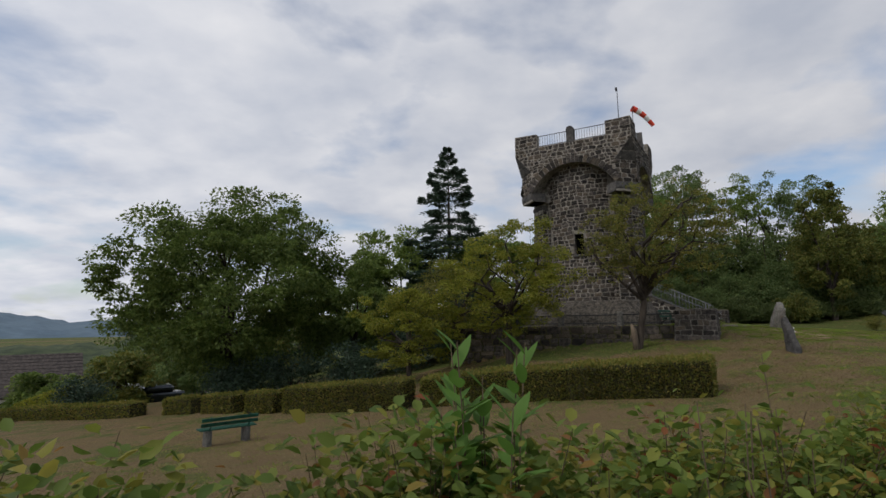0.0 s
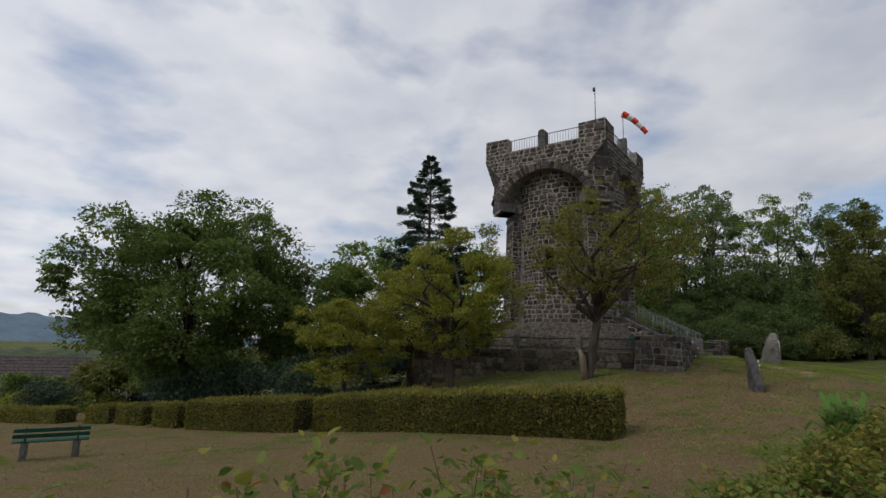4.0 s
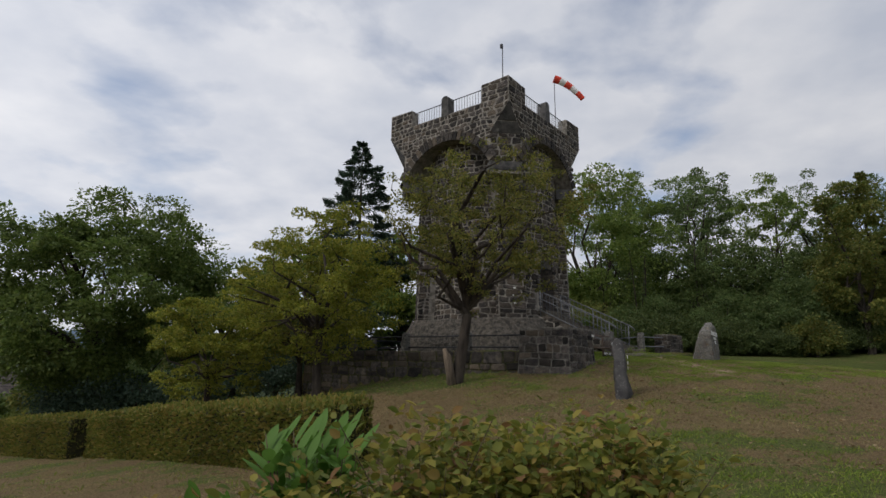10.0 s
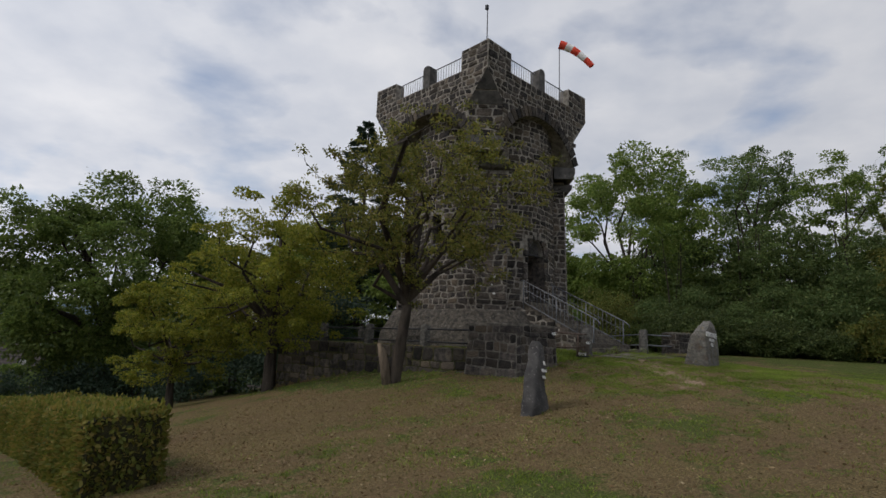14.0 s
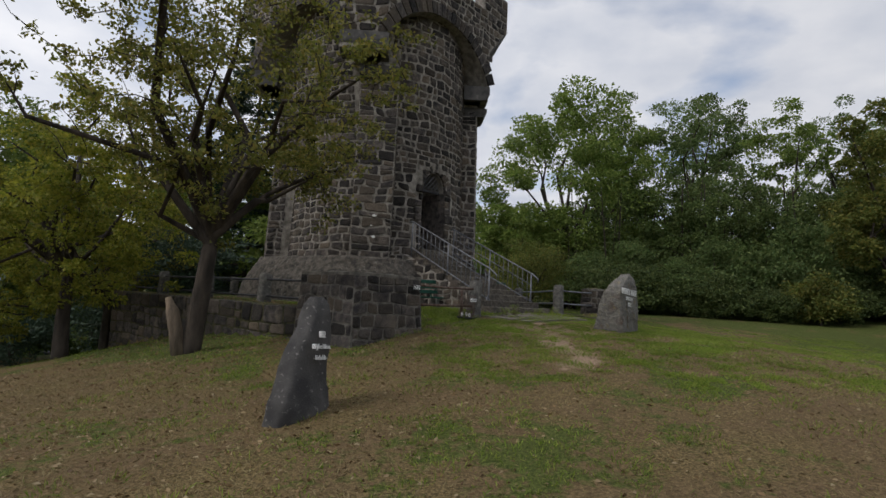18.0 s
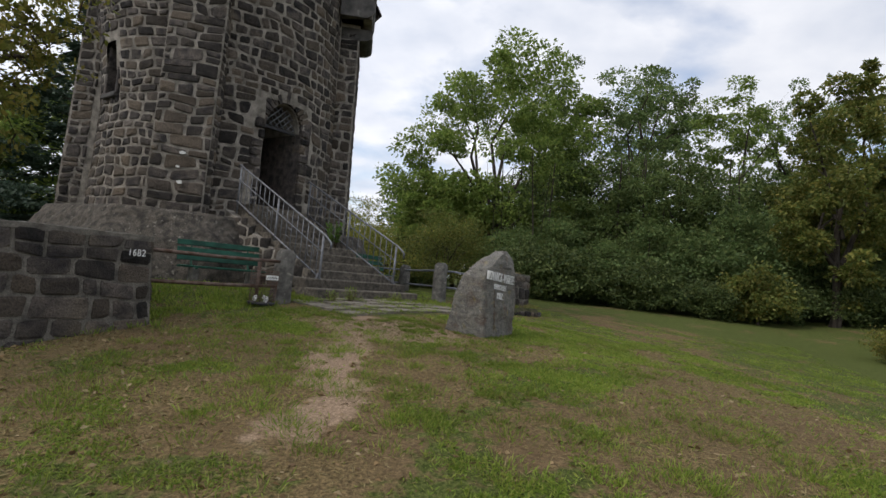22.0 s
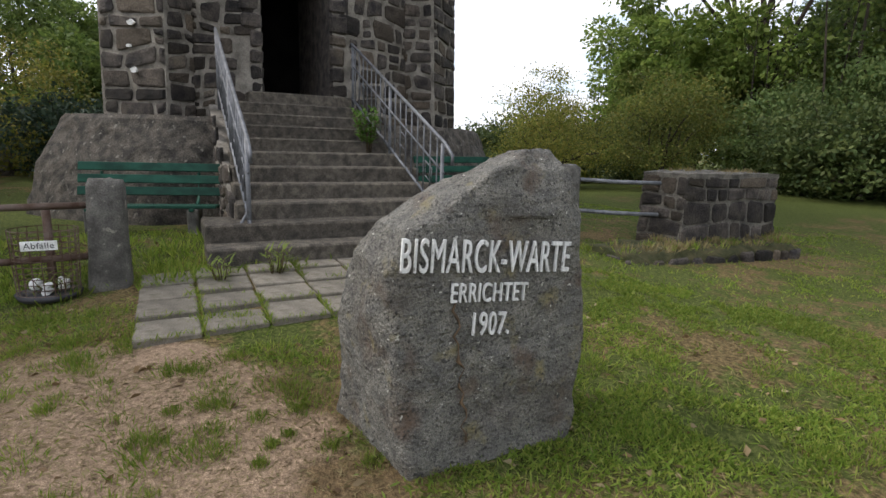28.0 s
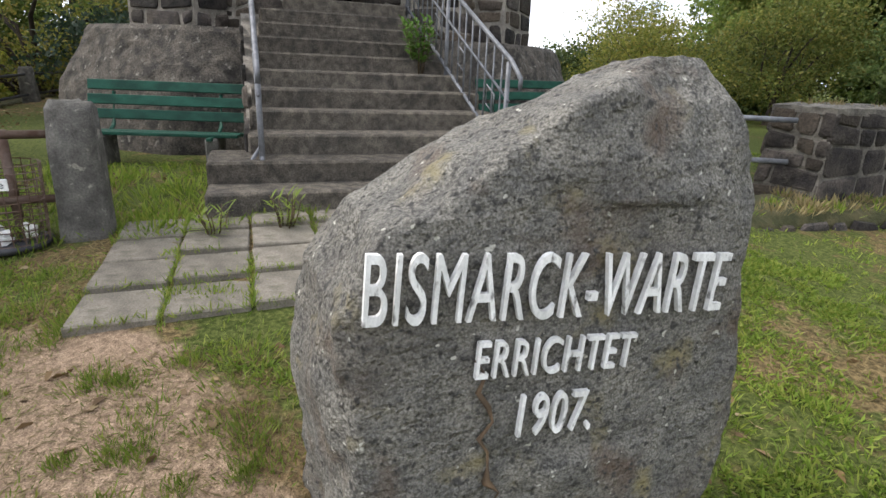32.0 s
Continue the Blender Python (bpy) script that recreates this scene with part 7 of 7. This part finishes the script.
def tufts(name, n, per, xr, yr, hmin, hmax, seed, label, spread=0.07, want=None, mat=None, spots=None, level=None):
    """Separate small tufts of grass, on the ground or on a ledge at a level, in a stretch or at given spots (x, y, size)."""
    rg = np.random.RandomState(seed)
    x, y = rg.uniform(*xr, n), rg.uniform(*yr, n)
    if spots:
        x, y = np.array([q[0] for q in spots]), np.array([q[1] for q in spots])
    if want is not None:
        k = want(x, y)
        x, y = x[k], y[k]
    size = np.array([q[2] for q in spots]) if spots else rg.uniform(0.5, 1.5, len(x))
    tx, ty = np.repeat(x, per), np.repeat(y, per)
    sz = np.repeat(size, per)
    off = rg.normal(size=(len(tx), 2)) * (spread * sz)[:, None]
    h = rg.uniform(hmin, hmax, len(tx)) * (0.6 + 0.4 * sz)
    px, py = tx + off[:, 0], ty + off[:, 1]
    d = np.stack([off[:, 0] * 5 + rg.normal(0, 0.25, len(tx)), off[:, 1] * 5 + rg.normal(0, 0.25, len(tx)), np.full(len(tx), 0.8)], 1)
    d /= np.linalg.norm(d, axis=1)[:, None]
    c = np.stack([px, py, heights(px, py) if level is None else np.full(len(px), level)], 1) + d * (h * 0.42)[:, None]
    return tagged(new(name, leaves_mesh(name, c, h, rg, mat or L_GRA, 0.0, 0.12, 0.3, d * 4)), label, "grass", kind="stuff")


def off_paving(x, y):
    u, v = to_local(x, y)
    return ~((u > 2.5) & (u < 8.25) & (v > -1.8) & (v < 2.1)) & ~((u < 6.9) & (np.abs(v) < 6.0)) & (np.hypot(x - BX, y - BY) > 0.55)


tufts("grass_tufts", 520, 95, (14.2, 20.5), (21.5, 28.6), 0.025, 0.065, 31, "bright green tufts of grass on the trodden ground", want=lambda x, y: off_paving(x, y) & (np.hypot((x - 16.6) * 0.8, (y - 25.7) * 1.4) > 0.95))
def foot_strip(x, y):
    u, v = to_local(x, y)
    return (u > 6.62) & (u < 7.32) & (v > 3.0) & (v < 6.1)


def block_top(x, y):
    u, v = to_local(x, y)
    return (u > 6.25) & (u < 6.8) & (v > 4.5) & (v < 6.0)


SODS = [(15.85, 26.70, 1.24), (16.0, 26.82, 1.12), (16.16, 26.95, 1.12), (15.62, 26.32, 0.99), (15.86, 26.14, 1.05), (15.74, 26.22, 0.93), (16.32, 26.16, 1.18), (16.4, 26.22, 0.81), (16.46, 26.47, 0.62), (16.95, 26.42, 1.24),
        (17.08, 26.4, 1.12), (17.16, 26.32, 0.74), (16.84, 26.13, 0.87), (16.78, 26.06, 0.81), (16.7, 25.94, 0.50), (16.98, 25.95, 0.87), (17.14, 25.89, 0.93), (17.06, 25.82, 1.18), (16.88, 25.79, 0.87), (16.95, 25.66, 1.24),
        (16.82, 25.73, 0.87), (17.07, 26.15, 0.62), (17.28, 26.16, 0.37), (17.28, 26.06, 0.43), (17.49, 26.22, 0.50), (17.7, 26.24, 0.68), (17.35, 25.95, 0.43), (15.72, 25.92, 0.81), (15.5, 26.0, 0.93), (15.35, 25.8, 0.87), (16.2, 25.6, 0.62)]
tufts("grass_tufts", 1, 150, (0, 1), (0, 1), 0.025, 0.055, 37, "thick green sods of grass on the bare soil", 0.045, None, None, SODS)
tufts("dry_grass_tufts", 1500, 26, (14, 21), (27, 37), 0.05, 0.13, 38, "dry and mossy grass on the ledge of the low wall", 0.05, foot_strip, L_DRY, None, 1.27)
tufts("grass_tufts", 900, 22, (14, 21), (27, 37), 0.04, 0.12, 39, "green grass on the ledge of the low wall", 0.05, foot_strip, None, None, 1.27)
tufts("dry_grass_tufts", 700, 26, (14, 21), (27, 37), 0.03, 0.1, 40, "dry grass growing on top of the stone block", 0.04, block_top, L_DRY, None, 2.13)
tufts("grass_tufts", 85, 75, (15.3, 17.9), (24.9, 26.6), 0.02, 0.05, 36, "small green tufts on the bare soil before the paving", 0.05, off_paving)
tufts("grass_tufts", 500, 30, (10, 24), (11, 24), 0.04, 0.09, 32, "small green tufts of grass in the dry lawn", 0.1)
tufts("grass_tufts", 300, 24, (-6, 12), (5, 17), 0.04, 0.1, 33, "small green tufts of grass in the dry lower lawn", 0.12)


def plinth_foot(x, y):
    u, v = to_local(x, y)
    return ((u > 4.75) & (u < 6.7) & (v > -4.2) & (v < -1.0)) | ((u > 6.35) & (u < 6.6) & (v > -2.2) & (v < 2.2)) | ((u > 5.2) & (u < 6.6) & (v > 1.9) & (v < 4.2)) | ((u > 6.95) & (u < 7.2) & (v > -6) & (v < -4))


tufts("grass_tufts", 1700, 26, (11, 18), (24, 31), 0.05, 0.13, 35, "longer green grass along the foot of the plinth and stairs", 0.06, plinth_foot)
rg = np.random.RandomState(34)
n = 6000
lu, lv = np.where(rg.rand(n) < 0.5, 6.42 + rg.randint(0, 5, n) * 0.383, rg.uniform(6.42, 8.1, n)), np.zeros(n)
lv = np.where(np.isin(np.round((lu - 6.42) / 0.383, 3) % 1, (0.0,)), rg.uniform(-1.7, 1.95, n), -1.72 + rg.randint(0, 10, n) * 0.405)
lu, lv = lu + rg.normal(0, 0.008, n), lv + rg.normal(0, 0.008, n)
keep = np.array([noise.noise(Vector((a * 1.7, b * 1.7, 8.8))) > -0.05 for a, b in zip(lu, lv)])
lu, lv = lu[keep], lv[keep]
jx, jy = to_world(lu, lv)
d = rg.normal(0, 0.5, (len(jx), 3)); d[:, 2] = 0.8
d /= np.linalg.norm(d, axis=1)[:, None]
h = rg.uniform(0.03, 0.08, len(jx))
c = np.stack([jx, jy, heights(jx, jy) + 0.02], 1) + d * (h * 0.42)[:, None]
tagged(new("joint_grass", leaves_mesh("joint_grass", c, h, rg, L_GRA, 0.0, 0.1, 0.3, d * 4)), "grass growing in the joints of the paving", "grass", kind="stuff")
scatter("dry_grass", 14000, (15.2, 19.0), (24.3, 27.4), 0.02, 0.06, 0.09, L_DRY, 8, "short dry stalks strewn over the bare soil", lambda x, y, g, b: 0.25 + 0.75 * b, 0.1, 1.0)
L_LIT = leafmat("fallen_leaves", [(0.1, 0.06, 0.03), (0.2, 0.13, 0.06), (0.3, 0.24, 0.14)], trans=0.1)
scatter("leaf_litter", 15000, (6, 22), (13, 29), 0.03, 0.07, 0.6, L_LIT, 6, "scattered fallen brown leaves", lambda x, y, g, b: 0.3 + 0.7 * (np.hypot(x - 10, y - 21) < 6), 0.12, 1.0)

# ---------------------------------------------------------------- lane, far houses, hills
lane_l = [(60, 72), (48, 60), (41, 50), (36, 43), (32.2, 36.5), (30.6, 32.5), (30.8, 28.5), (33, 23), (38, 15)]
vs, fs = [], []
pts = []
for i in range(len(lane_l) - 1):
    for k in range(8):
        t = k / 8
        p0, p1, p2, p3 = [Vector(lane_l[min(max(i + q, 0), len(lane_l) - 1)]) for q in (-1, 0, 1, 2)]
        pts.append(0.5 * ((2 * p1) + (p2 - p0) * t + (2 * p0 - 5 * p1 + 4 * p2 - p3) * t * t + (3 * p1 - p0 - 3 * p2 + p3) * t ** 3))
for i, p in enumerate(pts):
    d = (pts[min(i + 1, len(pts) - 1)] - pts[max(i - 1, 0)]).normalized()
    nrm = Vector((-d.y, d.x))
    for w in (0, 1.0, 2.0, 3.0, 3.2):
        q = p + nrm * w
        vs.append((q.x, q.y, H(q.x, q.y) + (0.05 if w < 3.1 else -0.1)))
for i in range(len(pts) - 1):
    for k in range(4):
        fs.append((i * 5 + k, i * 5 + 5 + k, i * 5 + 6 + k, i * 5 + 1 + k))
tagged(obj("lane", vs, fs, M_ROAD, None, "", True), "narrow grey asphalt lane curving past the meadow", "lane", kind="structure")
for k in range(14):
    p = pts[30 + k * 1]
    bm = bmesh.new()
    bm_box(bm, (0, 0, 0), (0.7, 0.3, 0.35), 0.05)
    o = part("kerb_stone", bm, M_GRANITE)
    q = pts[31 + k] - p
    o.matrix_world = pose(p.x - 0.25, p.y, H(p.x, p.y) + 0.05, 0, 0, math.degrees(math.atan2(q.y, q.x)))
    tagged(o, "rough stone kerb beside the lane", "kerb stone", "kerb stones of the lane")


def house(x, y, z, w, d, h, rh, rot, label):
    th = empty("house", pose(x, y, z, 0, 0, rot), label, "house", "houses in the valley")
    box("wall", (0, 0, h / 2 - 1), (w, d, h + 2), M_HOUSE, th, "pale rendered wall", 0.02)
    e = 0.5
    vs = [(-w / 2 - e, -d / 2 - e, h - 0.3), (w / 2 + e, -d / 2 - e, h - 0.3), (w / 2 + e, d / 2 + e, h - 0.3), (-w / 2 - e, d / 2 + e, h - 0.3), (-w / 2 - e, 0, h + rh), (w / 2 + e, 0, h + rh)]
    vs += [(a, b, c - 0.25) for a, b, c in vs]
    fs = [(0, 1, 5, 4), (2, 3, 4, 5), (6, 10, 11, 7), (8, 11, 10, 9), (0, 6, 7, 1), (2, 8, 9, 3), (0, 4, 10, 6), (3, 9, 10, 4), (1, 7, 11, 5), (2, 5, 11, 8)]
    rf = obj("roof", vs, fs, M_ROOF, th, "brown tiled roof")
    for k in range(12):
        t = (k + 0.5) / 12
        tube("tile_course", [(-w / 2 - e, (-d / 2 - e) * (1 - t), h - 0.3 + (rh + 0.3) * t), (w / 2 + e, (-d / 2 - e) * (1 - t), h - 0.3 + (rh + 0.3) * t)], 0.045, M_ROOF, rf, "", 4)
    for s in (-0.25, 0.25):
        win = box("window", (s * w, -d / 2 - 0.02, h * 0.55), (1.1, 0.1, 1.2), M_HOUSE, th, "white window frame", 0.02)
        box("pane", (s * w, -d / 2 - 0.06, h * 0.55), (0.9, 0.06, 1.0), M_GLASSD, win, "", 0)
    return th


house(-47, 62, -8.3, 8.5, 9, 3.2, 3.9, 38, "house with brown tiled roof below the hill")
house(-57, 57, -7.6, 10, 9, 4.6, 4.4, 38, "taller house with brown tiled roof below the hill")
house(-34, 78, -13.0, 10, 9, 3.4, 3.6, 25, "house with tiled roof among the trees")
for k, (x, y, rt, mt, lb) in enumerate(((-28.2, 49.6, 122, M_CAR, "white parked van behind the hedge"), (-26, 50.5, 40, M_GLASSD, "dark parked car behind the hedge"))):
    car = empty("parked_car", pose(x, y, H(x, y), 0, 0, rt), lb, "car")
    bm = bmesh.new()
    bm_box(bm, (0, 0, 0.75), (4.2, 1.8, 0.9), 0.18)
    part("body", bm, mt, car)
    bm = bmesh.new()
    bm_box(bm, (-0.2, 0, 1.5 if k else 1.75), (2.6, 1.6, 0.7 if k else 1.3), 0.25)
    part("cabin", bm, mt, car)
    for sx in (-1.3, 1.3):
        for sy in (-0.85, 0.85):
            w = tube("wheel", [(sx, sy - 0.1, 0.32), (sx, sy + 0.1, 0.32)], 0.32, M_IRON, car, "dark wheel", 16)


def hill(name, cx, cy, rad, a0, a1, zs, depth, label, mat, n=140, rows=10, bump=2.0, seed=1):
    """A long ridge standing on an arc; zs: crest heights along it."""
    vs, fs = [], []
    for i in range(n + 1):
        t = i / n
        a = radians(a0 + (a1 - a0) * t)
        q = t * (len(zs) - 1)
        k = min(int(q), len(zs) - 2)
        u = q - k
        u = u * u * (3 - 2 * u)
        zc = zs[k] * (1 - u) + zs[k + 1] * u
        for j in range(rows + 1):
            s = j / rows
            r = rad + depth * s
            zz = -16 + (zc + 16) * math.sin(s * math.pi / 2) ** 0.8
            p = Vector((cx + math.sin(a) * r, cy + math.cos(a) * r, zz))
            p.z += bump * noise.fractal(p * (0.9 / bump) * 0.2 + Vector((seed, 0, 0)), 1.0, 2.0, 4) * (0.3 + s)
            vs.append(p)
    for i in range(n):
        for j in range(rows):
            a = i * (rows + 1) + j
            fs.append((a, a + rows + 1, a + rows + 2, a + 1))
    return tagged(obj(name, vs, fs, mat, None, "", True), label, "hill", kind="structure")


M_FARWOOD = surf("far_wood", (0.018, 0.03, 0.012), (0.05, 0.068, 0.026), 0.35, 0.95, 0.9, 2.0)
# the blue of distant haze is mixed straight into the ridge colour
M_HAZE = surf("hills_painted_haze", (0.075, 0.115, 0.155), (0.1, 0.145, 0.185), 0.01, 1.0, 0.0, 0.05)
M_VALLEY = surf("valley_fields", (0.05, 0.06, 0.025), (0.1, 0.1, 0.045), 0.05, 0.95, 0.0, 0.3)
hill("backdrop_hill", 15, 15, 85, 18, 88, [8, 15, 23, 26, 24, 26, 22], 50, "wooded hill beyond the lane", M_FARWOOD, 200, 14, 3.0, 2)
hill("backdrop_ridge", 0, 0, 1500, -86, 10, [60, 60, 66, 72, 60, 24, 12, 5, -20, -30], 500, "mountain ridge far across the valley, blue haze painted into its colour", M_HAZE, 160, 8, 12, 5)
hill("backdrop_valley_wood", 0, 0, 125, -80, 8, [-3, -2.2, -2.6, -2.0, -2.6, -1.6, -2.4, -1.5, -2.0], 60, "low wooded rise beyond the houses", M_FARWOOD, 160, 8, 1.6, 8)
rg = np.random.RandomState(77)
n = 16000
a, s = np.radians(rg.uniform(18, 88, n)), rg.uniform(0.35, 1.02, n)
hill_ob = bpy.data.objects["backdrop_hill"]
hv = np.array([list(v.co) for v in hill_ob.data.vertices])
pick = rg.randint(0, len(hv), n)
c = hv[pick] + rg.normal(size=(n, 3)) * np.array([1.6, 1.6, 0.9])
tagged(new("far_wood", leaves_mesh("far_wood", c, rg.uniform(0.8, 1.9, n), rg, L_FOR, 0.3)), "far dense woodland covering the hill", "wood", kind="stuff")
for k, (x, y, hh, rr) in enumerate(((-20, 46, 5.5, 3.5), (-27, 47, 5.0, 3.2), (-33, 45, 4.5, 3.0), (-24, 60, 6, 4), (-14, 55, 7, 4), (-38, 54, 4.5, 3.2), (-8, 52, 7.5, 4), (-31, 62, 8.5, 4.5), (-39, 70, 9, 5), (-48, 77, 9, 5), (-25, 72, 9.5, 5), (-58, 74, 9, 5), (-17, 66, 8, 4.5))):
    tree("valley_tree", x, y, hh, rr, "tree among the gardens below the hill", (L_FOR, L_OLV, L_OAK)[k % 3], 70 + k, 0.15, 0.2, 0.04, 36, 200, 0.3, 0.42, "trees among the gardens", fill=0.4, gap=-0.3, lobe=0.95)
